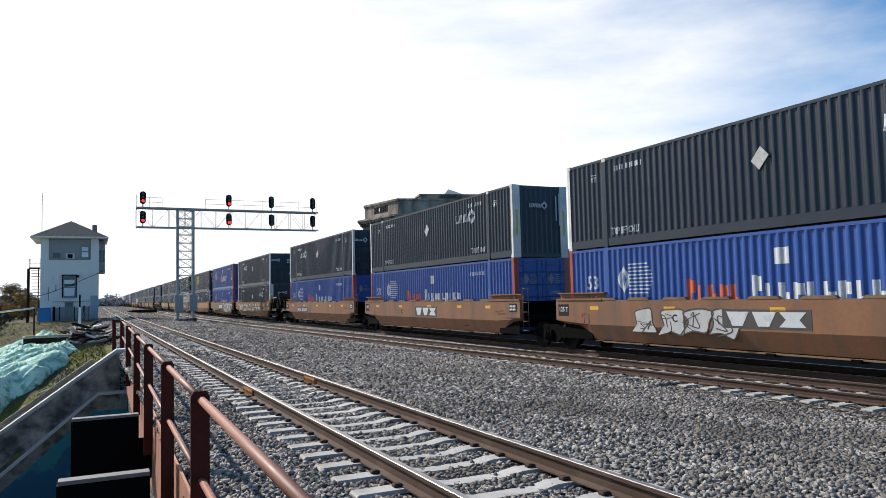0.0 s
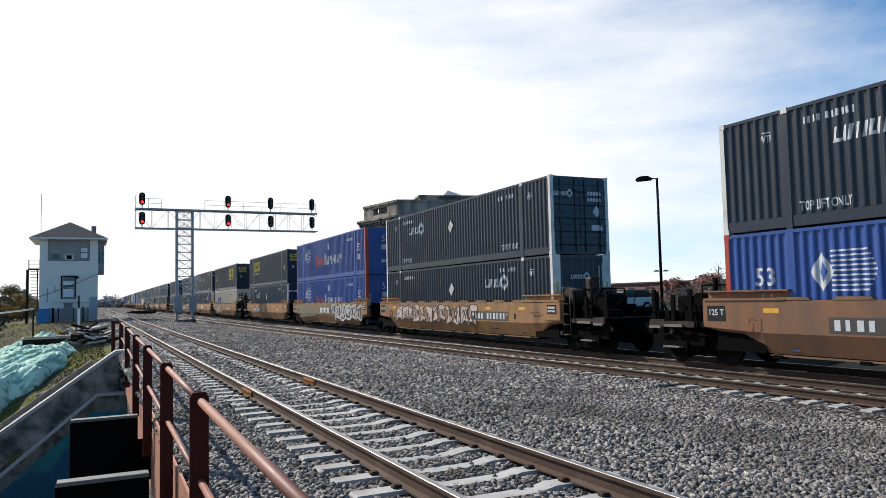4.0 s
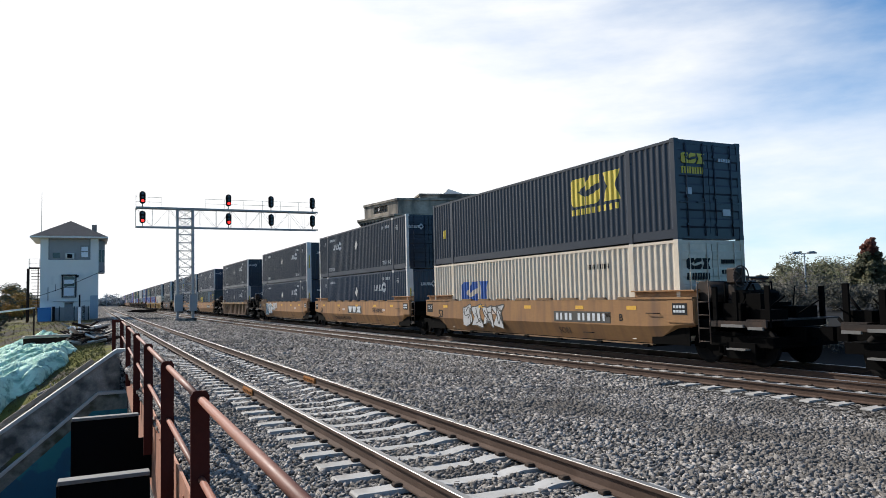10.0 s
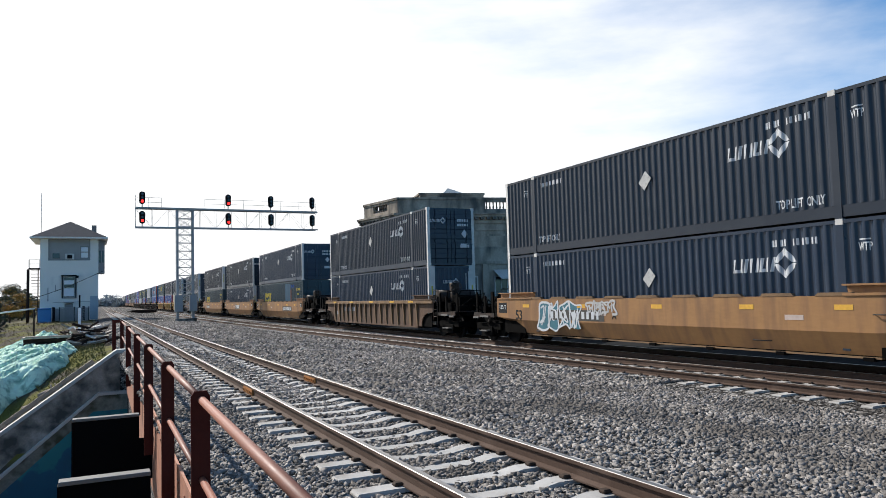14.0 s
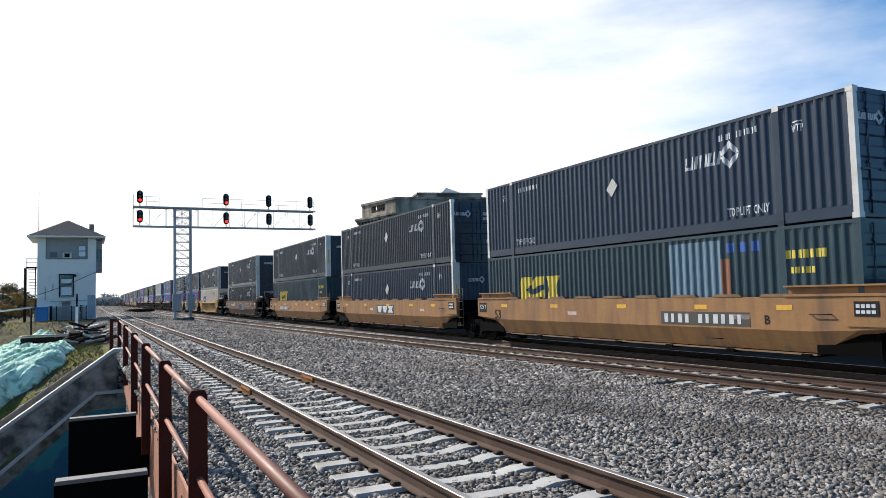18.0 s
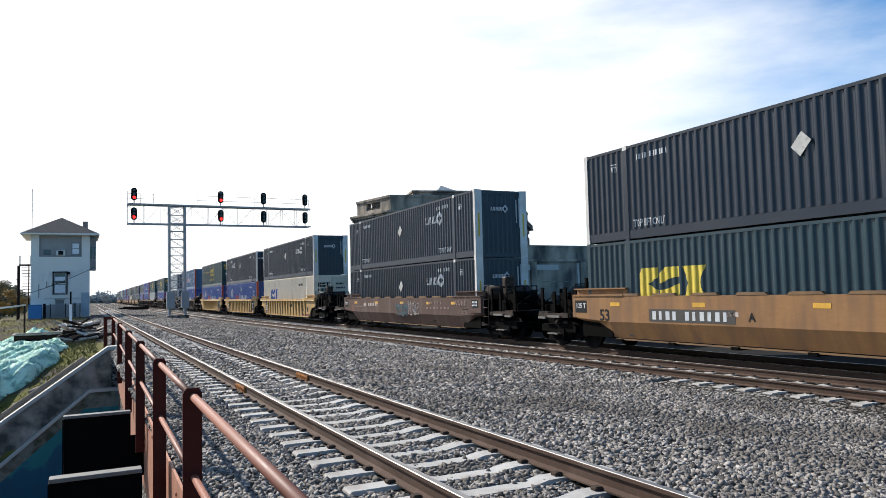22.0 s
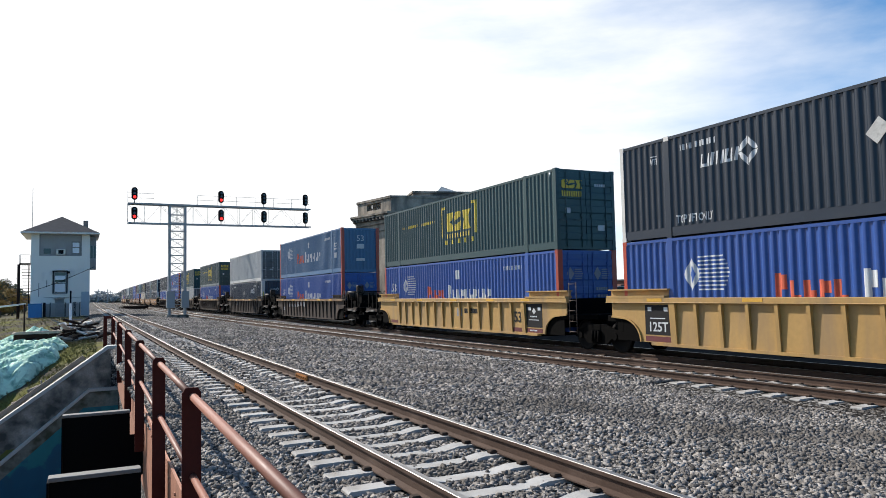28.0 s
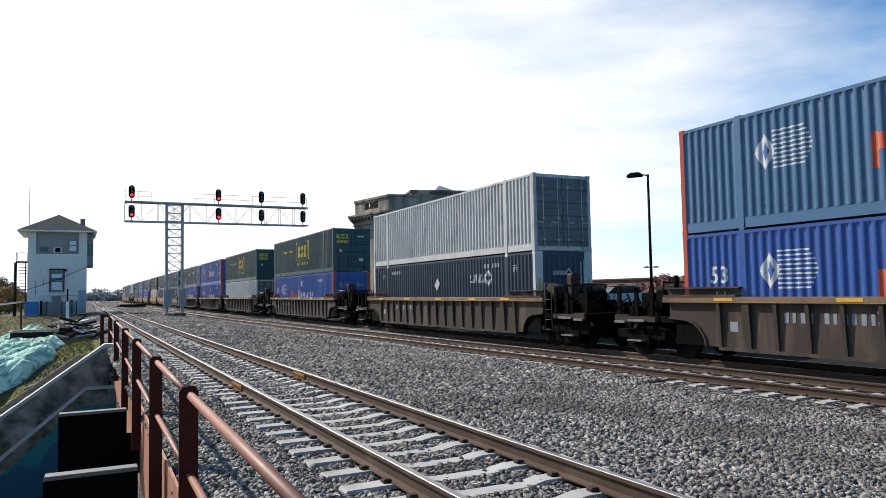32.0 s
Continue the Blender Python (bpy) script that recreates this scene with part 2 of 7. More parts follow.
def rod(bm, a, b, r, sides=8, r2=None):
    """A round bar from a to b."""
    a, b = Vector(a), Vector(b)
    q = (b - a).to_track_quat("Z", "Y")
    ends = []
    for p, rr in ((a, r), (b, r if r2 is None else r2)):
        ends.append([bm.verts.new(p + q @ Vector((rr * math.cos(i * math.tau / sides), rr * math.sin(i * math.tau / sides), 0))) for i in range(sides)])
    for i in range(sides):
        j = (i + 1) % sides
        f = bm.faces.new((ends[0][i], ends[0][j], ends[1][j], ends[1][i]))
        f.smooth = True
    bm.faces.new(ends[0][::-1]), bm.faces.new(ends[1])
    return bm


def bar(bm, a, b, w, h=None):
    """A square bar from a to b."""
    a, b = Vector(a), Vector(b)
    q, h = (b - a).to_track_quat("Z", "Y"), h or w
    ends = [[bm.verts.new(p + q @ Vector((sx * w / 2, sy * h / 2, 0))) for sx, sy in ((-1, -1), (1, -1), (1, 1), (-1, 1))] for p in (a, b)]
    for i in range(4):
        j = (i + 1) % 4
        bm.faces.new((ends[0][i], ends[0][j], ends[1][j], ends[1][i]))
    bm.faces.new(ends[0][::-1]), bm.faces.new(ends[1])
    return bm


def mesh_of(name, bm, mat):
    me = bpy.data.meshes.new(name)
    bm.to_mesh(me)
    bm.free()
    me.materials.append(mat)
    return me


def put(name, me, parent=None, label=""):
    """One mesh object under a thing or a part."""
    ob = new(name, me)
    ob.parent = parent
    return tagged(ob, label)


def part(name, bm, mat, parent=None, label=""):
    return put(name, mesh_of(name, bm, mat), parent, label)


def thing(name, m, label, category, group="", kind=""):
    e = new(name)
    e.empty_display_size = 0.2
    e.matrix_basis = m
    return tagged(e, label, category, group, kind)


def writing(words, size, depth=0.004, shear=0.0, bold=0.0):
    """Flat letters in the x-z plane that face -y, centred."""
    cu = bpy.data.curves.new("writing", "FONT")
    cu.offset = bold
    cu.body, cu.size, cu.align_x, cu.align_y, cu.extrude, cu.shear, cu.resolution_u = words, size, "CENTER", "CENTER", depth / 2, shear, 2
    ob = bpy.data.objects.new("writing", cu)
    me = bpy.data.meshes.new_from_object(ob)
    bpy.data.objects.remove(ob)
    me.transform(Matrix.Rotation(math.pi / 2, 4, "X"))
    return me


def grid_sheet(name, xs, ys, height, mat, flip=False):
    verts = [(edge_line(x, y), y, height(x, y)) for y in ys for x in xs]
    n = len(xs)
    faces = [(j * n + i, j * n + i + 1, (j + 1) * n + i + 1, (j + 1) * n + i) for j in range(len(ys) - 1) for i in range(n - 1)]
    me = bpy.data.meshes.new(name)
    me.from_pydata(verts, [], faces)
    me.materials.append(mat)
    for p in me.polygons:
        p.use_smooth = True
    return new(name, me)


# ---- the lie of the land ----
X_NEAR, X_TRAIN = 3.50, 16.20          # centre lines
Z_NEAR, Z_FAR = 0.0, -0.36             # rail tops
BEND = 3.0e-5                          # the tracks' slow bend to the right


def bend(y):
    return BEND * y * y / 2 if y > 0 else 0.0


def x_siding(y):
    """The middle track, which closes in on the train's track towards the camera."""
    k = min(max((70 - y) / 70, -0.3), 1.0)
    return 11.9 + 2.05 * k * abs(k) ** 0.3 if k > 0 else 11.9


def smooth(a, b, v):
    t = min(max((v - a) / (b - a), 0), 1)
    return t * t * (3 - 2 * t)


def land(x, y):
    """Height of the ground."""
    x = x - bend(y)
    z = -0.22 - 0.05 * smooth(5.2, 7.0, x) - 0.31 * smooth(6.5, 11.0, x)
    z += 0.75 * smooth(19.3, 22.5, x)
    if x < 1.3:
        z -= 0.18 * smooth(1.3, 0.75, x)
    bank = smooth(0.6, -9, x) * (1 - smooth(70, 92, y)) * 2.2 + smooth(-7, -16, x) * 1.2
    if y > 29:
        z -= bank
        if x < 0.95:
            z -= 0.62 * min(0.95 - x, 6) * max(0.0, 1 - (y - 30.4) / 6.5)
    if y > 24 or x > 6:
        z += 0.03 * math.sin(x * 1.7 + y * 0.9) * math.sin(y * 0.6)
    if x < 0.86 and 1.0 < y < 30.05:
        z = -5.4
    return z


def edge_line(x, y):
    """The bed's edge follows the girder on the bridge."""
    if x in (0.84, 0.88) and 1.0 < y < 30.05:
        return 0.672 + 0.0145 * y + (0.135 if x == 0.84 else 0.145)
    return x


xs = sorted({*[-900, -500, -250, -120, -60, -30, -20], *np.arange(-16, 0, 1.0), 0.2, 0.84, 0.88, *np.arange(1.2, 26, 0.6), 28, 32, 40, 50, 60, 80, 120, 200, 400, 900})
ys = sorted({-300, -100, -40, -10, -3, 0.98, 1.02, *np.arange(2, 30, 1.0), 30.02, 30.08, *np.arange(31, 60, 1.2), *np.arange(62, 130, 4), 150, 180, 220, 280, 350, 450, 600, 900, 1500, 3000})
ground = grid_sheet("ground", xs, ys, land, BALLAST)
ground.data.materials.append(EARTH)
ground.data.materials.append(material("car_park_asphalt", (0.025, 0.025, 0.025), 0.95, spec=0.03, vary=0.3, scale=0.4, fine=20))
# the train's shade painted into the bed: near-black stone along its track
ground.data.materials.append(gravel("shade_dark_ballast", (0.006, 0.005, 0.005), (0.10, 0.09, 0.08), 13.0, (0.5, 0.45, 0.40)))
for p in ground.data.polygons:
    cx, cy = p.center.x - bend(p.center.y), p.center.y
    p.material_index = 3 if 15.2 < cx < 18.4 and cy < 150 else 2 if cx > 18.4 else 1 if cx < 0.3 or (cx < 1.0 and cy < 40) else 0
tagged(ground, "grey crushed-stone ballast with earth banks beside the tracks", "ground", kind="structure")


# ---- tracks ----
RAIL = [(-0.07, -0.18), (0.07, -0.18), (0.07, -0.165), (0.012, -0.145), (0.012, -0.05), (0.036, -0.04), (0.036, -0.004), (0.03, 0.0), (-0.03, 0.0), (-0.036, -0.004), (-0.036, -0.04), (-0.012, -0.05), (-0.012, -0.145), (-0.07, -0.165)]
TIE_LEN, TIE_GAP = 2.59, 0.61


def rail_mesh(name, path, ys):
    """One rail along a path: its running surface is polished, the rest is rusty."""
    bm = bmesh.new()
    rings = []
    for y in ys:
        x, z = path(y)
        rings.append([bm.verts.new((x + a, y, z + b)) for a, b in RAIL])
    n = len(RAIL)
    for r0, r1 in zip(rings, rings[1:]):
        for i in range(n):
            f = bm.faces.new((r0[i], r0[(i + 1) % n], r1[(i + 1) % n], r1[i]))
            f.material_index = 1 if i in (6, 7, 8) else 0
    me = mesh_of(name, bm, RAIL_RUST)
    me.materials.append(RAIL_HEAD)
    return me


def tie_mesh():
    """A concrete tie, dished between the rails."""
    bm = bmesh.new()
    prof = [(-1.295, -0.02), (-1.275, 0.0), (-0.5, 0.0), (-0.3, -0.035), (0.3, -0.035), (0.5, 0.0), (1.275, 0.0), (1.295, -0.02)]
    top, bot = [], []
    for x, z in prof:
        top.append([bm.verts.new((x, s * 0.105, z)) for s in (-1, 1)])
        bot.append([bm.verts.new((x, s * 0.14, z - 0.16)) for s in (-1, 1)])
    for i in range(len(prof) - 1):
        for q in ((top[i][0], top[i + 1][0], top[i + 1][1], top[i][1]), (bot[i][0], bot[i + 1][0], top[i + 1][0], top[i][0]), (top[i][1], top[i + 1][1], bot[i + 1][1], bot[i][1])):
            bm.faces.new(q)
    for i in (0, -1):
        bm.faces.new((bot[i][0], top[i][0], top[i][1], bot[i][1]))
    bmesh.ops.recalc_face_normals(bm, faces=bm.faces)
    return mesh_of("tie", bm, CONCRETE_TIE)


def clip_mesh():
    bm = bmesh.new()
    for gx in (-0.7525, 0.7525):
        for s in (-1, 1):
            box(bm, gx + s * 0.1 - 0.045, gx + s * 0.1 + 0.045, -0.045, 0.045, -0.005, 0.036)
    return bevelled(bm, 0.012)


TIE = tie_mesh()
CLIPS = mesh_of("rail_clip", clip_mesh(), CLIP)


def track(name, centre, z, y0, y1, near_to, phase, label):
    """Two rails on ties; the ties close to the camera are single pieces, the rest one mesh."""
    e = thing(name, Matrix(), label, "railway track", kind="structure")
    ys = [*np.arange(y0, 60, 3.0), *np.arange(60, 200, 10.0), *np.arange(200, y1, 40.0)]
    for side in (-1, 1):
        put("rail", rail_mesh("rail", lambda y: (centre(y) + side * 0.7525, z), ys), e, "rusty steel rail with a polished head")
    far = bmesh.new()
    y = phase
    while y < y1:
        a = math.atan(centre(y + 0.5) - centre(y - 0.5))
        m = pose(centre(y), y, z - 0.178, 0, 0, -math.degrees(a) + random.uniform(-0.6, 0.6))
        if y < near_to:
            t = put("tie", TIE, e)
            t.matrix_basis = m
            c = put("rail_clip", CLIPS, t)
        elif y < 150:
            n0 = len(far.verts)
            far.from_mesh(TIE)
            far.verts.ensure_lookup_table()
            for v in far.verts[n0:]:
                v.co = m @ v.co
        y += TIE_GAP * (1 if y < 150 else 4)
    part("far_ties", far, CONCRETE_TIE, e)
    return e


def joint_bars(parent, x, y):
    """A rusty bolted joint on both sides of a rail."""
    bm = bmesh.new()
    for s in (-1, 1):
        box(bm, *sorted((x + s * 0.014, x + s * 0.045)), y - 0.42, y + 0.42, -0.15, -0.045)
        for k in range(6):
            rod(bm, (x + s * 0.045, y - 0.35 + k * 0.14, -0.1), (x + s * 0.07, y - 0.35 + k * 0.14, -0.1), 0.022, 6)
    part("joint_bar", bm, JOINT_RUST, parent, "orange rusty bolted rail joint")


JOINT_RUST = material("orange_rust", (0.32, 0.14, 0.05), 0.95, spec=0.1, vary=0.4, scale=6, fine=40)


def x_near(y):
    return X_NEAR + bend(y)


def x_train(y):
    return X_TRAIN + bend(y)


near_track = track("track_1", x_near, Z_NEAR, -12, 620, 45, -9.93, "empty track of rusty rails on pale concrete ties")
joint_bars(near_track, X_NEAR - 0.7525, 14.2)
joint_bars(near_track, X_NEAR + 0.7525, 15.3)
track("track_2", lambda y: x_siding(y) + bend(y), Z_FAR, -12, 620, 40, -9.9, "empty track of rusty rails on concrete ties beside the train")
track("track_3", x_train, Z_FAR, -60, 620, 20, -9.7, "track of rusty rails under the freight train")


def stones(name, n, y0, reach, power, x0, x1, least, spread, seed, fan=None):
    """Loose crushed stone on the bed in front of the camera."""
    rng = np.random.default_rng(seed)
    y = y0 + reach * rng.random(n) ** power
    x = x0 + rng.random(n) * (x1 - x0)
    if fan:
        keep = x < 0.95 + (y + 1.5) * fan
        x, y = x[keep], y[keep]
    # the ties' tops and the rails stay free
    free = np.ones(len(x), bool)
    under = np.zeros(len(x), bool)
    for centre, phase in ((x_near, 9.93), (lambda v: x_siding(v) + bend(v), 9.9)):
        d = np.abs(x - np.array([centre(v) for v in y]))
        ph = ((y + phase) / TIE_GAP) % 1.0
        low = d < 1.31
        free &= ~((low & ((ph < 0.2) | (ph > 0.8)) & (rng.random(len(x)) < 0.965)) | (np.abs(d - 0.7525) < 0.11))
        under |= low
    x, y, under = x[free], y[free], under[free]
    n = len(x)
    z = np.array([land(a, b) for a, b in zip(x, y)]) + rng.random(n) * 0.018
    z[under] -= 0.015
    size = (least + spread * rng.random(n)) * (1 + 0.012 * y)
    base = np.array([(-1, -1, -1), (1, -1, -1), (1, 1, -1), (-1, 1, -1), (-1, -1, 1), (1, -1, 1), (1, 1, 1), (-1, 1, 1)], float)
    v = base[None] * size[:, None, None] * np.stack([0.7 + 0.6 * rng.random(n), 0.7 + 0.6 * rng.random(n), 0.5 + 0.45 * rng.random(n)], -1)[:, None, :]
    v *= 0.55 + 0.9 * rng.random((n, 8, 1))
    a, b = rng.random(n) * 6.28, (rng.random(n) - 0.5) * 2.0
    ca, sa, cb, sb = np.cos(a), np.sin(a), np.cos(b), np.sin(b)
    vx, vz = v[..., 0] * cb[:, None] + v[..., 2] * sb[:, None], -v[..., 0] * sb[:, None] + v[..., 2] * cb[:, None]
    v = np.stack([vx * ca[:, None] - v[..., 1] * sa[:, None], vx * sa[:, None] + v[..., 1] * ca[:, None], vz], -1)
    v += np.stack([x, y, z], -1)[:, None, :]
    quads = np.array([(0, 3, 2, 1), (4, 5, 6, 7), (0, 1, 5, 4), (2, 3, 7, 6), (0, 4, 7, 3), (1, 2, 6, 5)])
    f = (quads[None] + 8 * np.arange(n)[:, None, None]).reshape(-1, 4)
    me = bpy.data.meshes.new(name)
    me.vertices.add(n * 8)
    me.vertices.foreach_set("co", v.reshape(-1))
    me.loops.add(f.size)
    me.loops.foreach_set("vertex_index", f.reshape(-1))
    me.polygons.add(len(f))
    me.polygons.foreach_set("loop_start", np.arange(0, f.size, 4))
    me.polygons.foreach_set("loop_total", np.full(len(f), 4))
    me.update(calc_edges=True)
    me.materials.append(STONE)
    tagged(new(name, me), "loose grey crushed stones of the track bed", "gravel", kind="stuff")


stones("ballast_stones", 150000, 2.2, 24.0, 1.5, 0.95, 11.7, 0.011, 0.015, 4, 1.75)
stones("ballast_stones", 64000, 13.0, 62.0, 1.5, 0.95, 13.4, 0.018, 0.019, 5)

# ---- the freight train ----
C_LEN, C_W, C_H = 16.15, 2.59, 2.9
POST_AT = 12.19 / 2
LIFT = 5.966 - Z_FAR - 2 * C_H           # container floor above the rail


def paint(name, color, dirt_or_shade=None, rough=0.33):
    return material(name, color, rough, spec=0.36, vary=0.16, scale=0.9, fine=9, dirt_or_shade=dirt_or_shade or tuple(0.75 * c + 0.012 for c in color), patch_at=(0.5, 0.8), patch_scale=0.9, per_object=0.12)


P_NAVY = paint("navy_container_paint", (0.018, 0.032, 0.057))
P_BLACK = paint("blue_black_container_paint", (0.0175, 0.0260, 0.0410))
P_BLUE = paint("blue_container_paint", (0.029, 0.080, 0.285))
P_FADED = paint("faded_blue_container_paint", (0.060, 0.135, 0.245))
P_GREEN = paint("dark_green_container_paint", (0.020, 0.056, 0.062))
P_SLATE = paint("slate_container_paint", (0.024, 0.050, 0.064))
P_RUSTY = paint("weathered_grey_door_paint", (0.12, 0.115, 0.11), (0.05, 0.035, 0.028))
P_CREAM = paint("cream_container_paint", (0.62, 0.53, 0.42), (0.45, 0.36, 0.26))
P_GREY = paint("grey_container_paint", (0.46, 0.45, 0.435), (0.25, 0.25, 0.25))
P_WHITE = paint("white_post_paint", (0.64, 0.61, 0.57), (0.42, 0.40, 0.37))
P_RED = paint("orange_red_post_paint", (0.40, 0.065, 0.035))
M_WHITE = material("white_marking", (0.52, 0.53, 0.54), 0.6, vary=0.15, fine=20, dirt_or_shade=(0.3, 0.3, 0.32), patch_at=(0.55, 0.8), patch_scale=3)
M_PLACARD = material("worn_white_placard", (0.42, 0.41, 0.39), 0.6, vary=0.25, scale=5, fine=30, dirt_or_shade=(0.25, 0.24, 0.22), patch_at=(0.5, 0.7), patch_scale=6)
M_DULL = material("dull_grey_marking", (0.20, 0.21, 0.24), 0.7, vary=0.25, fine=20)
M_YELLOW = material("yellow_marking", (0.58, 0.44, 0.05), 0.6, vary=0.15, fine=20)
M_OCHRE = material("worn_yellow_marking", (0.60, 0.32, 0.03), 0.6, vary=0.3, fine=14)
M_BLUEMARK = material("blue_marking", (0.02, 0.08, 0.30), 0.6)
M_BLACKMARK = material("black_marking", (0.012, 0.012, 0.013), 0.7, spec=0.2)
M_REDMARK = material("orange_red_marking", (0.52, 0.085, 0.035), 0.6, vary=0.2, fine=20)
M_MAROON = material("dark_red_marking", (0.11, 0.018, 0.02), 0.6, vary=0.3, fine=14)
M_BROWNMARK = material("brown_marking", (0.20, 0.07, 0.03), 0.6)
C_TAN = material("tan_car_paint", (0.31, 0.158, 0.062), 0.6, spec=0.3, vary=0.18, scale=0.7, fine=10, dirt_or_shade=(0.17, 0.092, 0.05), patch_at=(0.40, 0.72), patch_scale=1.3, per_object=0.12, stretch=(1, 0.5, 1.6), streak=(1, 2.2, 0.35))
C_BROWN = material("brown_car_paint", (0.215, 0.10, 0.050), 0.65, spec=0.3, vary=0.2, scale=0.7, fine=10, dirt_or_shade=(0.12, 0.075, 0.055), patch_at=(0.45, 0.75), patch_scale=0.8, streak=(1, 2.2, 0.35))
C_DARK = material("dark_brown_car_paint", (0.095, 0.058, 0.046), 0.75, spec=0.2, vary=0.2, scale=0.8, fine=10, dirt_or_shade=(0.14, 0.10, 0.08), patch_at=(0.5, 0.75), patch_scale=0.9, streak=(1, 2.2, 0.35))
C_RUST = material("dark_rusty_car_paint", (0.046, 0.033, 0.027), 0.75, spec=0.2, vary=0.25, scale=0.8, fine=10, dirt_or_shade=(0.12, 0.085, 0.065), patch_at=(0.5, 0.75), patch_scale=0.9, streak=(1, 2.2, 0.35))
C_YELLOW = material("ochre_car_paint", (0.40, 0.235, 0.07), 0.6, vary=0.18, scale=0.7, fine=10, dirt_or_shade=(0.25, 0.16, 0.08), patch_at=(0.45, 0.75), patch_scale=0.9, streak=(1, 2.2, 0.35))
C_UMBER = material("faded_brown_car_paint", (0.105, 0.060, 0.037), 0.7, spec=0.25, vary=0.22, scale=0.8, fine=10, dirt_or_shade=(0.06, 0.036, 0.025), patch_at=(0.42, 0.70), patch_scale=1.1, streak=(1, 2.2, 0.35))
C_CHORD = material("worn_tan_chord_lit_rib_paint", (0.20, 0.12, 0.062), 0.7, spec=0.25, vary=0.25, scale=0.9, fine=10, dirt_or_shade=(0.12, 0.075, 0.045), patch_at=(0.45, 0.7), patch_scale=1.2)
# underframe and wheels near black: the shade below the cars is in their colour
C_UNDER = material("grimy_shade_black_underframe", (0.003, 0.0026, 0.0024), 0.9, spec=0.05, vary=0.3)
C_TANK = material("sooty_tank_paint", (0.018, 0.011, 0.008), 0.6, spec=0.3, vary=0.5, scale=2, fine=12, dirt_or_shade=(0.05, 0.025, 0.014), patch_at=(0.5, 0.7), patch_scale=2)
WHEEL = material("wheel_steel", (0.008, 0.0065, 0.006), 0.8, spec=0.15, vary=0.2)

MESHES = {}


def cached(key, make):
    if key not in MESHES:
        MESHES[key] = make()
    return MESHES[key]


PITCH, DEPTH = 0.258, 0.044
# one wave of the pressed steel: how far along it, and how far back from the ridge
WAVE = [(0.0, 0.0), (0.20, 0.0), (0.29, 0.2), (0.39, 0.8), (0.48, 1.0), (0.70, 1.0), (0.80, 0.8), (0.90, 0.2)]
PANELS = ((-C_LEN / 2 + 0.14, -POST_AT - 0.08), (-POST_AT + 0.08, POST_AT - 0.08), (POST_AT + 0.08, C_LEN / 2 - 0.14))


def trough(y):
    """How far the pressed side lies back at y, from 0 on a ridge to 1 in a trough."""
    for a, b in PANELS:
        if a <= y <= b:
            f = ((y - a) / (b - a) * max(1, round((b - a) / PITCH))) % 1.0
            for (f0, d0), (f1, d1) in zip(WAVE, [*WAVE[1:], (1.0, 0.0)]):
                if f0 <= f <= f1:
                    return d0 + (d1 - d0) * (f - f0) / (f1 - f0)
    return -0.2


def drape(bm, lift=0.0):
    """Paint follows the pressed steel in and out of its troughs."""
    y0, y1 = min(v.co.y for v in bm.verts), max(v.co.y for v in bm.verts)
    for a, b in PANELS:
        n = max(1, round((b - a) / PITCH))
        for i in range(n + 1):
            for f, _ in WAVE:
                y = a + (i + f) * (b - a) / n
                if y0 < y < y1 and y <= b + 0.001:
                    bmesh.ops.bisect_plane(bm, geom=[*bm.verts, *bm.edges, *bm.faces], plane_co=(0, y, 0), plane_no=(0, 1, 0))
    for v in bm.verts:
        v.co.x = -C_W / 2 - 0.005 - lift + DEPTH * trough(v.co.y)
    return bm


def corrugated(y0, y1, z0, z1, x, out, pitch=PITCH, depth=DEPTH):
    """A pressed steel wall in the y-z plane at x, with upright troughs."""
    bm = bmesh.new()
    n = max(1, round((y1 - y0) / pitch))
    w = (y1 - y0) / n
    pts = []
    for i in range(n):
        for f, d in WAVE:
            pts.append((y0 + (i + f) * w, d))
    pts.append((y1, 0))
    lo = [bm.verts.new((x - out * d * depth, y, z0)) for y, d in pts]
    hi = [bm.verts.new((x - out * d * depth, y, z1)) for y, d in pts]
    for i in range(len(pts) - 1):
        bm.faces.new((lo[i], hi[i], hi[i + 1], lo[i + 1]) if out < 0 else (lo[i], lo[i + 1], hi[i + 1], hi[i])).smooth = True
    return bm


def side_mesh(x, out, mat):
    bm = corrugated(-C_LEN / 2 + 0.14, -POST_AT - 0.08, 0.3, C_H - 0.1, x, out)
    for a, b in ((-POST_AT + 0.08, POST_AT - 0.08), (POST_AT + 0.08, C_LEN / 2 - 0.14)):
        o = corrugated(a, b, 0.3, C_H - 0.1, x, out)
        me = bpy.data.meshes.new("tmp")
        o.to_mesh(me)
        o.free()
        bm.from_mesh(me)
        bpy.data.meshes.remove(me)
    return mesh_of("side_panel", bm, mat)


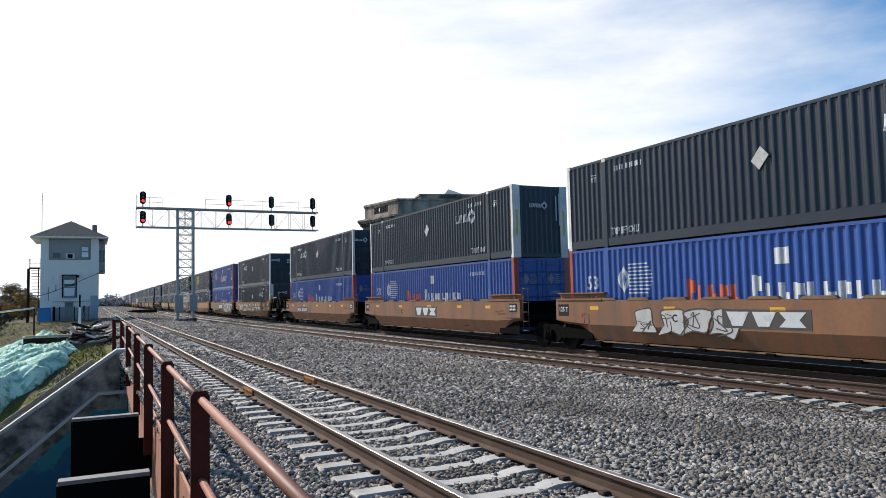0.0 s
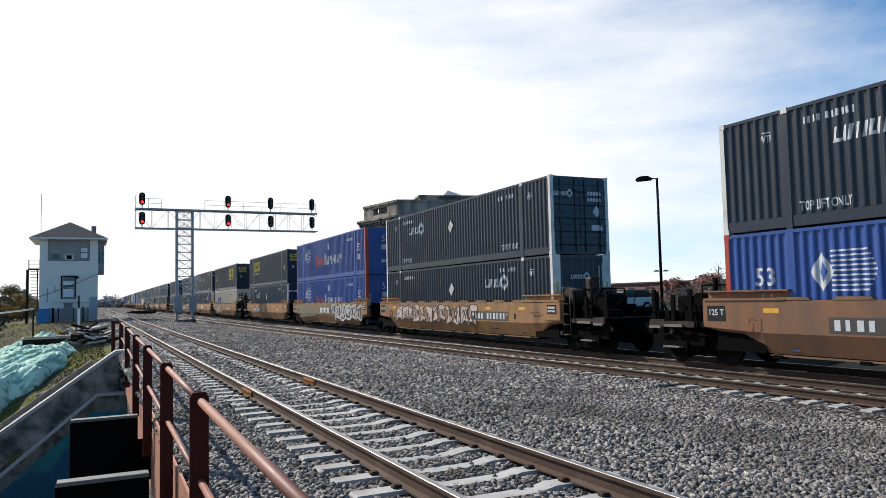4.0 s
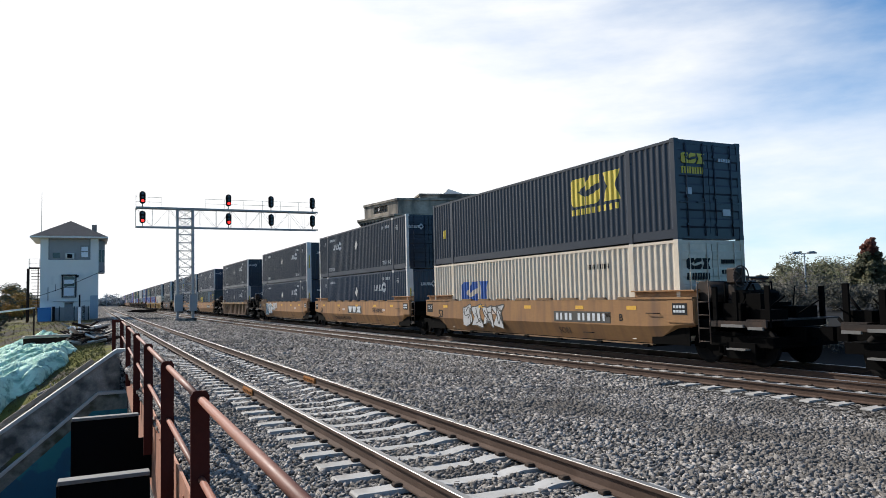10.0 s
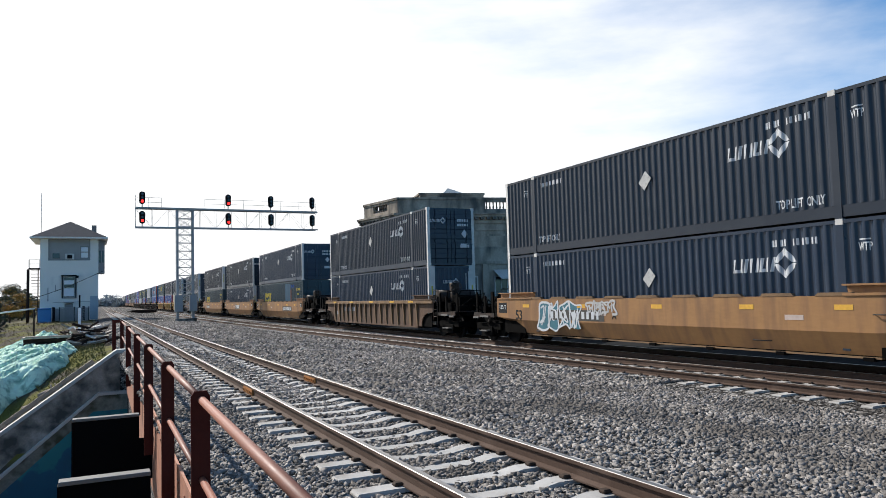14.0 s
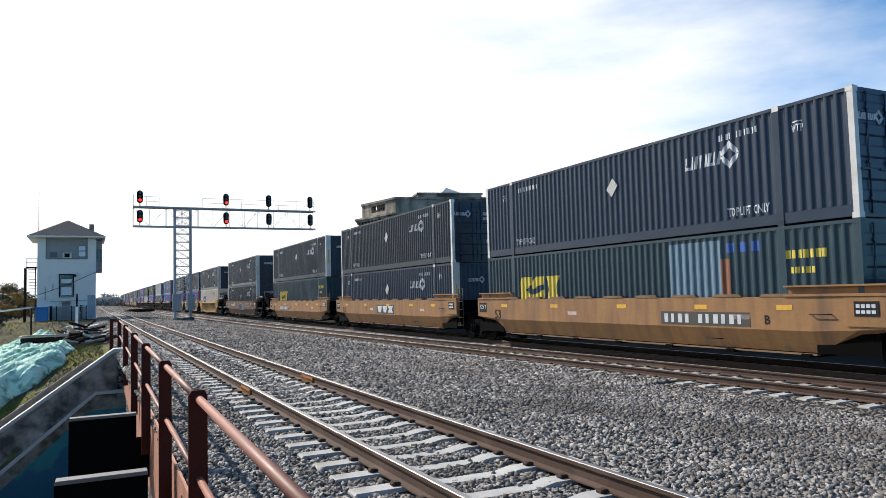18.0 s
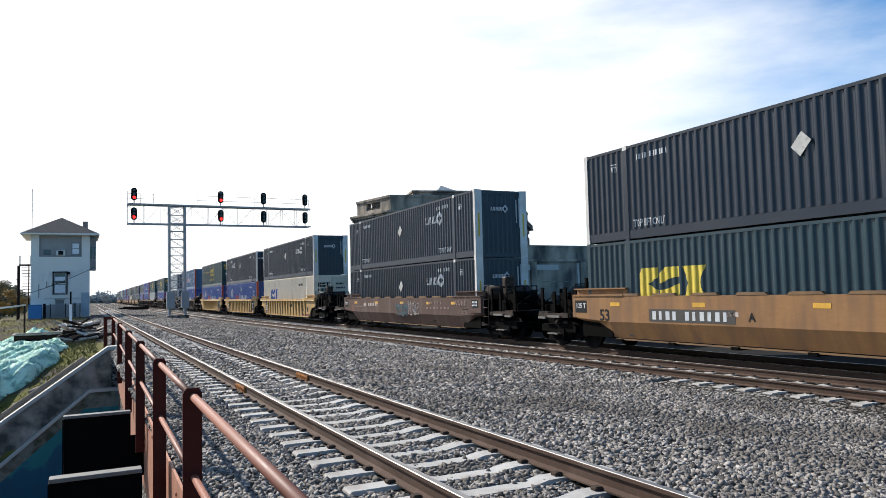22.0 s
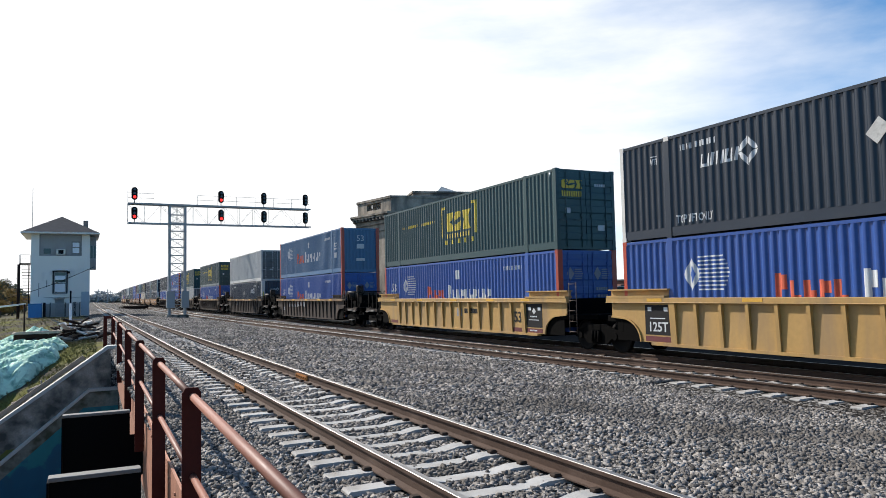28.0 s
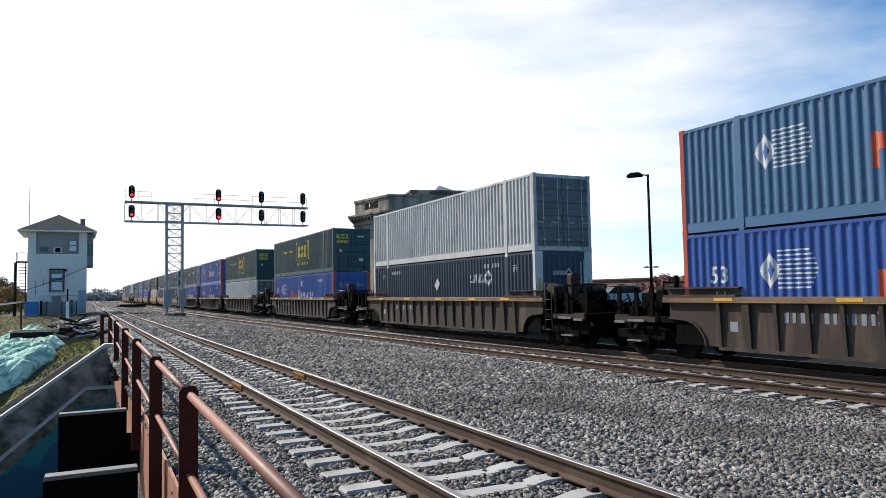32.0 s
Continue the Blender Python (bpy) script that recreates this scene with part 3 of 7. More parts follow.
def frame_mesh(mat):
    """The steel frame: long rails, end rails and the four lifting posts."""
    bm = bmesh.new()
    h, L = C_W / 2, C_LEN / 2
    for s in (-1, 1):
        a, b = sorted((s * (h - 0.07), s * (h + 0.004)))
        box(bm, a, b, -L + 0.1, L - 0.1, C_H - 0.1, C_H - 0.02)
        for y0, y1 in ((-L + 0.1, -POST_AT - 0.09), (-POST_AT + 0.09, POST_AT - 0.09), (POST_AT + 0.09, L - 0.1)):
            a, b = sorted((s * (h - 0.07), s * (h - 0.012)))
            box(bm, a, b, y0, y1, 0.04, 0.3)
        for py in (-POST_AT, POST_AT):
            a, b = sorted((s * (h - 0.09), s * (h + 0.006)))
            box(bm, a, b, py - 0.085, py + 0.085, 0.0, C_H)
    for y0, y1 in ((-L + 0.01, -L + 0.1), (L - 0.1, L - 0.01)):
        box(bm, -h + 0.1, h - 0.1, y0, y1, C_H - 0.14, C_H - 0.02)
        box(bm, -h + 0.1, h - 0.1, y0, y1, 0.02, 0.18)
    box(bm, -h + 0.06, h - 0.06, -L + 0.1, L - 0.1, 0.06, 0.12)
    return mesh_of("frame", bm, mat)


def roof_mesh(mat):
    bm = corrugated(-C_LEN / 2 + 0.1, C_LEN / 2 - 0.1, -C_W / 2 + 0.05, C_W / 2 - 0.05, C_H - 0.03, 1, 0.5, 0.02)
    for v in bm.verts:
        v.co = (v.co.z, v.co.y, v.co.x)
    bmesh.ops.recalc_face_normals(bm, faces=bm.faces)
    return mesh_of("roof", bm, mat)


def post_mesh(side, end, width, mat):
    bm = bmesh.new()
    h, L = C_W / 2, C_LEN / 2
    x0, x1 = sorted((side * (h - width), side * (h + 0.006)))
    y0, y1 = sorted((end * (L - 0.14), end * L))
    box(bm, x0, x1, y0, y1, 0.0, C_H)
    for z in (0.0, C_H - 0.12):
        xa, xb = sorted((side * (h - 0.16), side * (h + 0.012)))
        ya, yb = sorted((end * (L - 0.17), end * (L + 0.006)))
        box(bm, xa, xb, ya, yb, z - (0.004 if z == 0 else 0), z + 0.124)
    return mesh_of("corner_post", bm, mat)


def nose_mesh(end, mat):
    """The closed end wall."""
    bm = corrugated(-C_W / 2 + 0.12, C_W / 2 - 0.12, 0.18, C_H - 0.14, C_LEN / 2 - 0.03, 1, 0.24, 0.035)
    for v in bm.verts:
        v.co = (v.co.y, end * v.co.x, v.co.z)
    bmesh.ops.recalc_face_normals(bm, faces=bm.faces)
    return mesh_of("end_wall", bm, mat)


def door_mesh(end, side, mat):
    """One leaf of the doors, with its ribs."""
    bm = bmesh.new()
    L = C_LEN / 2
    x0, x1 = sorted((side * 0.012, side * (C_W / 2 - 0.12)))
    outline = [(end * (L - 0.05), 0.18), (end * (L - 0.02), 0.18)]
    for k in range(5):
        z = 0.33 + k * 0.49
        outline += [(end * (L - 0.02), z), (end * (L - 0.003), z + 0.05), (end * (L - 0.003), z + 0.25), (end * (L - 0.02), z + 0.30)]
    outline += [(end * (L - 0.02), C_H - 0.14), (end * (L - 0.05), C_H - 0.14)]
    prism(bm, outline, 0, x0, x1)
    return mesh_of("door", bm, mat)


def rod_mesh(end, side, x, mat):
    bm = bmesh.new()
    y = end * (C_LEN / 2 + 0.012)
    rod(bm, (side * x, y, 0.1), (side * x, y, C_H - 0.1), 0.018, 6)
    for z in (0.4, 1.2, 2.4):
        box(bm, side * x - 0.05, side * x + 0.05, y - 0.03, y + 0.02, z, z + 0.06)
    box(bm, *sorted((side * x, side * (x + 0.3))), *sorted((end * (C_LEN / 2 + 0.0), end * (C_LEN / 2 + 0.035))), 1.05, 1.09)
    return mesh_of("lock_rod", bm, mat)


# markings lie on the camera's side wall; u runs along the wall from left to right as it is read, v up
def mark_mesh(shapes, mat, x=-C_W / 2 - 0.008, step=0.0):
    bm = bmesh.new()
    if x > -C_W / 2 - 0.02:
        for pts in shapes:
            bm.faces.new([bm.verts.new((x, -u, v)) for u, v in pts])
        return mesh_of("marking", drape(bm, 0.004 if x < -C_W / 2 - 0.0085 else 0.0), mat)
    for k, pts in enumerate(shapes):
        x += step
        lo = [bm.verts.new((x, -u, v)) for u, v in pts]
        hi = [bm.verts.new((x + 0.012, -u, v)) for u, v in pts]
        bm.faces.new(lo)
        for i in range(len(pts)):
            j = (i + 1) % len(pts)
            bm.faces.new((lo[i], hi[i], hi[j], lo[j]))
    bmesh.ops.recalc_face_normals(bm, faces=bm.faces)
    return mesh_of("marking", bm, mat)


def rect(u0, u1, v0, v1, slant=0.0):
    return [(u0, v0), (u1, v0), (u1 + slant, v1), (u0 + slant, v1)]


def diamond(u, v, a, b=None):
    b = b or a
    return [(u - a, v), (u, v - b), (u + a, v), (u, v + b)]


def umax_shapes(u, v, s=1.0):
    """A slanted word of four strokes groups and a square ring set on its corner."""
    out = []
    h = 0.21 * s
    for du, w in ((-1.0, 0.085), (-0.76, 0.085), (-0.60, 0.085), (-0.42, 0.085), (-0.24, 0.085), (-0.08, 0.085), (0.08, 0.085), (0.27, 0.085)):
        out.append(rect(u + du * s, u + (du + w) * s, v - h, v + h * 0.8, 0.07 * s))
    for du, w in ((-0.98, 0.26), (-0.04, 0.16)):
        out.append(rect(u + du * s, u + (du + w) * s, v - h, v - h + 0.09 * s))
    a, b = 0.38 * s, 0.20 * s
    c = u + 0.72 * s
    ring = [(a, 0), (0, a * 1.12), (-a, 0), (0, -a * 1.12)]
    inner = [(b, 0), (0, b * 1.12), (-b, 0), (0, -b * 1.12)]
    for i in range(4):
        j = (i + 1) % 4
        p, q2, r2, t = ring[i], ring[j], inner[j], inner[i]
        e = 0.04
        out.append([(c + p[0] * (1 - e) + q2[0] * e, v + p[1] * (1 - e) + q2[1] * e), (c + q2[0] * (1 - e) + p[0] * e, v + q2[1] * (1 - e) + p[1] * e),
                    (c + r2[0] * (1 - e) + t[0] * e, v + r2[1] * (1 - e) + t[1] * e), (c + t[0] * (1 - e) + r2[0] * e, v + t[1] * (1 - e) + r2[1] * e)])
    return out


def serif_row(u0, u1, v0, v1, n, first=1.0):
    """A row of plain upright bars of uneven width."""
    w, out = (u1 - u0) / n, []
    for i in range(n):
        a, top = u0 + i * w, v0 + (v1 - v0) * (first if i == 0 else 1.0)
        t, k = top - v0, (0.40, 0.34, 0.44, 0.36)[i % 4]
        out += [rect(a, a + k * w, v0, top), rect(a + k * w, a + 0.80 * w, v0 + t * (0.5, 0.0, 0.3)[i % 3], v0 + t * (0.95, 0.42, 0.6)[i % 3])]
    return out


def number_row(u0, u1, v0, v1, split=4, n=10):
    """Two groups of plain bars, as a serial number stands."""
    w, out = (u1 - u0) / (n + 0.8), []
    for i in range(n):
        a = u0 + (i + (0.8 if i >= split else 0)) * w
        out.append(rect(a, a + w * (0.54, 0.40, 0.58, 0.48)[i % 4], v0, v1))
    return out


def row_of_blocks(u0, u1, v0, v1, n, fill=0.72, first=1.0, slant=0.0):
    w = (u1 - u0) / n
    return [rect(u0 + i * w, u0 + i * w + w * fill, v0, v0 + (v1 - v0) * (first if i == 0 else 1.0), slant) for i in range(n)]


def chunky(u, v, w, h):
    """Three broad slabs, the outer ones cut, over a thin row."""
    a, b, c = u - w / 2, u - w / 6, u + w / 6
    g, t = w * 0.30, h / 2
    out = [[(a + g * 0.2, v - t), (a + g, v - t), (a + g, v - t * 0.4), (a + g * 0.5, v), (a, v), (a, v - t * 0.7)], [(a, v), (a + g * 0.5, v), (a + g, v + t * 0.4), (a + g, v + t), (a + g * 0.2, v + t), (a, v + t * 0.7)],
           [(b, v - t), (b + g * 0.7, v - t), (b + g * 0.95, v - t * 0.6), (b + g * 0.95, v), (b + g * 0.4, v - t * 0.3), (b, v - t * 0.4)], [(b, v), (b + g * 0.5, v + t * 0.3), (b + g * 0.95, v + t * 0.4), (b + g * 0.95, v + t), (b + g * 0.25, v + t), (b, v + t * 0.6)],
           [(c, v - t), (c + g * 1.1, v - t), (c + g * 0.8, v), (c + g * 0.3, v)], [(c + g * 0.3, v), (c + g * 0.8, v), (c + g * 1.1, v + t), (c, v + t)]]
    return out + row_of_blocks(u - w / 2, u + w / 2, v - h * 0.5 - 0.3, v - h * 0.5 - 0.1, 9, 0.6)


def text_mesh(words, size, u, v, mat, x=-C_W / 2 - 0.006, shear=0.0, narrow=1.0):
    on_box = x > -C_W / 2 - 0.02
    me = writing(words, size, 0.0 if on_box else 0.006, shear, 0.018 * size)
    me.transform(Matrix.Diagonal((narrow, 1, 1, 1)))
    me.transform(Matrix.Translation((x, -u, v)) @ Matrix.Rotation(-math.pi / 2, 4, "Z"))
    if on_box:
        bm = bmesh.new()
        bm.from_mesh(me)
        drape(bm).to_mesh(me)
        bm.free()
    me.materials.append(mat)
    me.name = "lettering"
    return me


def markings(style, nose):
    """(mesh, label) of what is painted on the side; nose: the closed end leads."""
    out = []
    L = C_LEN / 2
    s = 1 if nose else -1
    if style in ("navy", "black"):
        out.append((mark_mesh(umax_shapes(s * (L - 4.1), 2.0, 0.92), M_WHITE), "white painted emblem of strokes and a square ring"))
        out.append((mark_mesh([[(s * (L - 8.1) + p, 1.8 + q) for p, q in ((-0.27, -0.04), (-0.03, -0.29), (0.27, 0.04), (0.03, 0.29))]], M_PLACARD, -C_W / 2 - 0.022), "white diamond placard"))
        for sg in (-1, 1):
            out.append((mark_mesh(number_row(sg * (POST_AT - 1.15) - 0.66, sg * (POST_AT - 1.15) + 0.66, 2.40, 2.56), M_WHITE), "white painted serial row"))
            out.append((text_mesh("TOP LIFT ONLY", 0.31, sg * (POST_AT - 0.95), 0.48, M_WHITE, narrow=0.60), "white lettering"))
            out.append((text_mesh("WTP", 0.26, sg * (POST_AT + 0.55), 2.25, M_WHITE, narrow=0.55), "white lettering"))
            out.append((mark_mesh([rect(sg * (POST_AT + 0.55) - 0.13, sg * (POST_AT + 0.55) + 0.13, 2.40, 2.43)], M_WHITE), "white bar"))
    elif style in ("blue", "faded"):
        u = -L
        stripes = [rect(u + 2.95, u + 4.05 - abs(k - 4) * 0.05, 1.4 + k * 0.11, 1.44 + k * 0.11) for k in range(9)]
        out.append((mark_mesh(stripes + [diamond(u + 2.75, 1.84, 0.30, 0.46)], M_WHITE), "white diamond emblem with stripes"))
        out.append((mark_mesh([diamond(u + 2.78, 1.84, 0.10, 0.24)], M_BLUEMARK, -C_W / 2 - 0.009), "blue stroke on the emblem"))
        out.append((mark_mesh(serif_row(u + 5.4, u + 7.3, 1.0, 1.6, 5, 1.3), M_REDMARK), "orange-red painted emblem row"))
        out.append((mark_mesh(serif_row(u + 7.6, u + 11.5, 1.0, 1.6, 10, 1.35), M_WHITE), "white painted emblem row"))
        out.append((text_mesh("53", 0.62, (u + 1.2) if not nose else (L - 1.2), 1.75, M_WHITE), "white lettering"))
        out.append((mark_mesh([rect((u + 0.95) if not nose else L - 1.45, (u + 1.45) if not nose else L - 0.95, 1.0, 1.35)], M_WHITE), "white data plate"))
        out.append((mark_mesh([rect(0.2, 0.65, 2.05, 2.45)], M_WHITE), "white placard"))
        out.append((mark_mesh(number_row(POST_AT - 1.7, POST_AT - 0.35, 2.3, 2.46), M_WHITE), "white painted serial row"))
    elif style in ("csx_dark", "csx_low"):
        u = s * (L - 3.7)
        v = 1.95 if style == "csx_dark" else 1.55
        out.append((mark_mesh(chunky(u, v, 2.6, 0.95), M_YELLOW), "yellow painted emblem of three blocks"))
        if style == "csx_low":
            out.append((mark_mesh(row_of_blocks(L - 1.9, L - 0.8, 2.1, 2.3, 7, 0.7) + row_of_blocks(L - 1.8, L - 1.1, 1.75, 1.9, 5, 0.7), M_YELLOW), "yellow painted serial row"))
        else:
            out.append((mark_mesh([rect(-s * (L - 1.2) - 0.15, -s * (L - 1.2) + 0.15, 1.2, 1.6)], M_YELLOW), "yellow placard"))
    elif style == "csx_green":
        u = 0.6
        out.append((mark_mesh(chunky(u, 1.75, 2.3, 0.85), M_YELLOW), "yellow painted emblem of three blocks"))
        br = []
        for sg in (-1, 1):
            br += [rect(u + sg * 1.6 - 0.07, u + sg * 1.6 + 0.07, 1.1, 2.5), rect(u + sg * 1.45 - 0.2, u + sg * 1.45 + 0.2, 2.38, 2.5)]
        br += [rect(u - 1.3 + i * 0.62, u - 1.1 + i * 0.62, 0.75, 0.95) for i in range(5)]
        out.append((mark_mesh(br, M_YELLOW), "yellow brackets and dots"))
        out.append((mark_mesh(row_of_blocks(-5.6, -1.6, 1.85, 1.99, 18, 0.45), M_YELLOW), "thin yellow painted row"))
    elif style == "cream":
        u = -(L - 4.0)
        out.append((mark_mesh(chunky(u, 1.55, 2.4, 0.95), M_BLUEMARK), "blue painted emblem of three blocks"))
        out.append((mark_mesh(number_row(L - 4.2, L - 3.0, 2.2, 2.36), M_BLACKMARK), "dark painted serial row"))
    return out


STYLES = {   # side paint, frame paint, post paint, label
    "navy": (P_NAVY, P_NAVY, P_WHITE, "navy blue corrugated steel shipping container with white corner posts"),
    "black": (P_BLACK, P_BLACK, P_WHITE, "blue-black corrugated steel shipping container with white corner posts"),
    "blue": (P_BLUE, P_BLUE, P_RED, "bright blue corrugated steel shipping container with orange-red corner posts"),
    "faded": (P_FADED, P_FADED, P_RED, "faded blue corrugated steel shipping container with orange-red corner posts"),
    "csx_dark": (P_BLACK, P_BLACK, P_BLACK, "blue-black corrugated steel shipping container with a yellow emblem"),
    "csx_low": (P_SLATE, P_SLATE, P_SLATE, "slate grey corrugated steel shipping container with a yellow emblem"),
    "csx_green": (P_GREEN, P_GREEN, P_GREEN, "dark green corrugated steel shipping container with yellow brackets"),
    "cream": (P_CREAM, P_CREAM, P_CREAM, "cream corrugated steel shipping container with a dark emblem"),
    "grey": (P_GREY, P_GREY, P_GREY, "plain light grey corrugated steel shipping container"),
}


def container(style, nose, mark=None):
    wall, fr, post, label = STYLES[style]
    e = thing("shipping_container", Matrix(), label, "container", "containers on the train")
    for s in (-1, 1):
        put("side_panel", cached(("side", s, style), lambda: side_mesh(s * C_W / 2, s, wall)), e)
    f = put("frame", cached(("frame", style), lambda: frame_mesh(fr)), e)
    put("roof", cached(("roof", style), lambda: roof_mesh(wall)), e)
    lead = -1          # the end that faces the camera
    wide = 0.34 if nose and style in ("navy", "black") else (0.2 if style in ("blue", "faded") else 0.13)
    for s in (-1, 1):
        put("corner_post", cached(("post", s, lead, wide, style), lambda: post_mesh(s, lead, wide, post)), e)
        put("corner_post", cached(("post", s, 1, 0.13, style), lambda: post_mesh(s, 1, 0.13, post)), e)
    ends = ((lead, nose), (1, not nose))
    for end, closed in ends:
        if closed:
            put("end_wall", cached(("nose", end, style), lambda: nose_mesh(end, wall)), e)
        else:
            for s in (-1, 1):
                d = put("door", cached(("door", end, s, style), lambda: door_mesh(end, s, P_RUSTY if style == "grey" else wall)), e)
                for x in (0.22, 0.88):
                    put("lock_rod", cached(("rod", end, s, x, style), lambda: rod_mesh(end, s, x, fr)), d)
    if style in ("navy", "black"):
        for py in (-POST_AT, POST_AT):
            for z in (0.0, C_H - 0.13):
                put("corner_casting", cached(("cast", py, z), lambda: mesh_of("corner_casting", boxes((-C_W / 2 - 0.012, -C_W / 2 + 0.1, py - 0.09, py + 0.09, z, z + 0.13)), P_WHITE if z else P_BLACK)), e)
    mark = nose if mark is None else mark
    for me, lb in cached(("marks", style, mark), lambda: markings(style, mark)):
        tagged(put("marking" if "lettering" not in lb else "lettering", me, e, lb), kind="stuff")
    for me, lb in cached(("endmarks", style, nose), lambda: end_marks(style, nose)):
        tagged(put("marking", me, e, lb), kind="stuff")
    return e


def end_marks(style, nose):
    """Marks on the leading end: small emblem, rows of small writing."""
    y = -C_LEN / 2 - 0.004

    def flat(shapes, mat):
        bm = bmesh.new()
        for pts in shapes:
            a = [bm.verts.new((u, y - 0.006, v)) for u, v in pts]
            b = [bm.verts.new((u, y + 0.02, v)) for u, v in pts]
            bm.faces.new(a)
            for i in range(len(pts)):
                j = (i + 1) % len(pts)
                bm.faces.new((a[i], b[i], b[j], a[j]))
        bmesh.ops.recalc_face_normals(bm, faces=bm.faces)
        return mesh_of("marking", bm, mat)
    if style in ("navy", "black"):
        um = umax_shapes(-0.1 if nose else -0.75, 2.1 if nose else 2.25, 0.42)
        rows = [rect(0.75, 0.79, 1.5, 2.5), rect(0.9, 0.94, 1.3, 2.6)] if nose else row_of_blocks(0.35, 1.0, 2.2, 2.34, 5, 0.7) + row_of_blocks(0.35, 1.0, 1.98, 2.1, 5, 0.7) + [rect(0.5, 1.0, 0.9, 1.1), diamond(0.75, 1.6, 0.18, 0.22)]
        out = [(flat(um + rows, M_WHITE), "white marks on the end")]
        if nose:
            out.append((flat([rect(s * 1.12 - 0.04, s * 1.12 + 0.04, 0.9, 1.9) for s in (-1, 1)], M_YELLOW), "yellow strips on the posts"))
        return out
    if style in ("blue", "faded"):
        if nose:
            me = writing("53", 0.55, 0.006)
            me.transform(Matrix.Translation((0.0, y, 2.2)))
            me.materials.append(M_WHITE)
            return [(me, "white number on the end"), (flat([rect(-0.25, 0.25, 1.55, 1.85), rect(-0.28, 0.28, 0.75, 0.92)], M_WHITE), "white plates on the end")]
        shapes = row_of_blocks(0.35, 0.95, 1.45, 1.56, 6) + row_of_blocks(0.4, 0.9, 1.2, 1.3, 4)
        for c in (-0.62, 0.58):
            shapes += [diamond(c - 0.16, 2.05, 0.16, 0.24)] + [rect(c + 0.03, c + 0.38 - abs(k - 2) * 0.03, 1.87 + k * 0.08, 1.90 + k * 0.08) for k in range(5)]
        return [(flat(shapes, M_DULL), "faded white emblems on the doors")]
    if style in ("csx_dark", "csx_green"):
        return [(flat(chunky(-0.6, 2.35, 0.9, 0.3), M_YELLOW), "yellow emblem on the end"), (flat(row_of_blocks(0.4, 0.9, 2.3, 2.4, 5) + [rect(-0.9, -0.7, 1.3, 1.5), rect(0.5, 0.8, 0.7, 0.9)], M_WHITE), "white marks on the end")]
    if style == "cream":
        return [(flat(chunky(-0.55, 2.2, 0.9, 0.32), M_BLACKMARK), "dark emblem on the end"), (flat(row_of_blocks(0.35, 0.95, 2.2, 2.32, 6) + row_of_blocks(0.35, 1.05, 1.9, 2.02, 6), M_BLACKMARK), "dark marks on the end")]
    return []

# ---- well cars ----
SILL_TOP, CREASE, SILL_LOW, SILL_X = 1.73, 0.94, 0.42, 1.47


def smooth_sill(side, mat):
    """A deep plain side plate, creased along its foot and cut up at both ends."""
    bm = bmesh.new()
    cols = [(-8.75, 1.05, 1.05), (-8.0, 1.0, 0.85), (-6.9, CREASE, SILL_LOW), (6.9, CREASE, SILL_LOW), (8.0, 1.0, 0.85), (8.75, 1.05, 1.05)]
    rings = []
    for y, c, lo in cols:
        xo = SILL_X
        rings.append([bm.verts.new((side * a, y, z)) for a, z in ((xo, SILL_TOP), (xo, c + 0.0), (xo - 0.23 if lo < c else xo - 0.02, min(lo, c - 0.01)), (xo - 0.30, min(lo, c - 0.01)), (xo - 0.12, c), (xo - 0.12, SILL_TOP))])
    for r0, r1 in zip(rings, rings[1:]):
        for i in range(6):
            j = (i + 1) % 6
            bm.faces.new((r0[i], r0[j], r1[j], r1[i]))
    bm.faces.new(rings[0]), bm.faces.new(rings[-1][::-1])
    bmesh.ops.recalc_face_normals(bm, faces=bm.faces)
    return mesh_of("side_sill", bm, mat)


def ribbed_sill(side, mat):
    """A thin side plate hung between a top chord and a foot, cut out over the trucks."""
    bm = bmesh.new()
    h = SILL_X - 0.10
    arch = [(8.15 - 0.85 * math.cos(radians(a)), 0.44 + 0.68 * math.sin(radians(a))) for a in range(0, 91, 15)]
    pts = [(-8.6, 1.15), *[(-y, z) for y, z in reversed(arch)], *arch, (8.6, 1.15), (8.6, 1.60), (-8.6, 1.60)]
    prism(bm, pts, 0, *sorted((side * h, side * (h - 0.03))))
    x0, x1 = sorted((side * (h - 0.12), side * (h + 0.05)))
    box(bm, x0, x1, -6.85, 6.85, 0.36, 0.44)
    # rolled lip round the wheel arches
    for e in (-1, 1):
        for (y0, z0), (y1, z1) in zip([*arch, (8.6, 1.15)], [*arch[1:], (8.6, 1.15)]):
            if y0 != y1:
                bar(bm, (side * (h + 0.02), e * y0, z0), (side * (h + 0.02), e * y1, z1), 0.05, 0.05)
    bmesh.ops.recalc_face_normals(bm, faces=bm.faces)
    return mesh_of("side_sill", bm, mat)


def chord_mesh(side, mat):
    """The heavy top chord of a ribbed side, with a thin lip under it."""
    h = SILL_X - 0.10
    bm = boxes((*sorted((side * (h - 0.06), side * (SILL_X + 0.02))), -8.75, 8.75, 1.60, SILL_TOP), (*sorted((side * (h - 0.02), side * (SILL_X + 0.035))), -8.76, 8.76, 1.575, 1.602))
    return mesh_of("top_chord", bevelled(bm, 0.008), mat)


def rib_mesh(side, mat, wide=False):
    bm = bmesh.new()
    h = SILL_X - 0.10
    w = 0.11 if wide else 0.05
    pts = [(side * (h - 0.002), 0.44), (side * (h + 0.045), 0.44), (side * (SILL_X + 0.01), 1.60), (side * (h - 0.002), 1.60)]
    prism(bm, [(a, z) for a, z in pts], 1, -w, w)
    return mesh_of("rib", bm, mat)


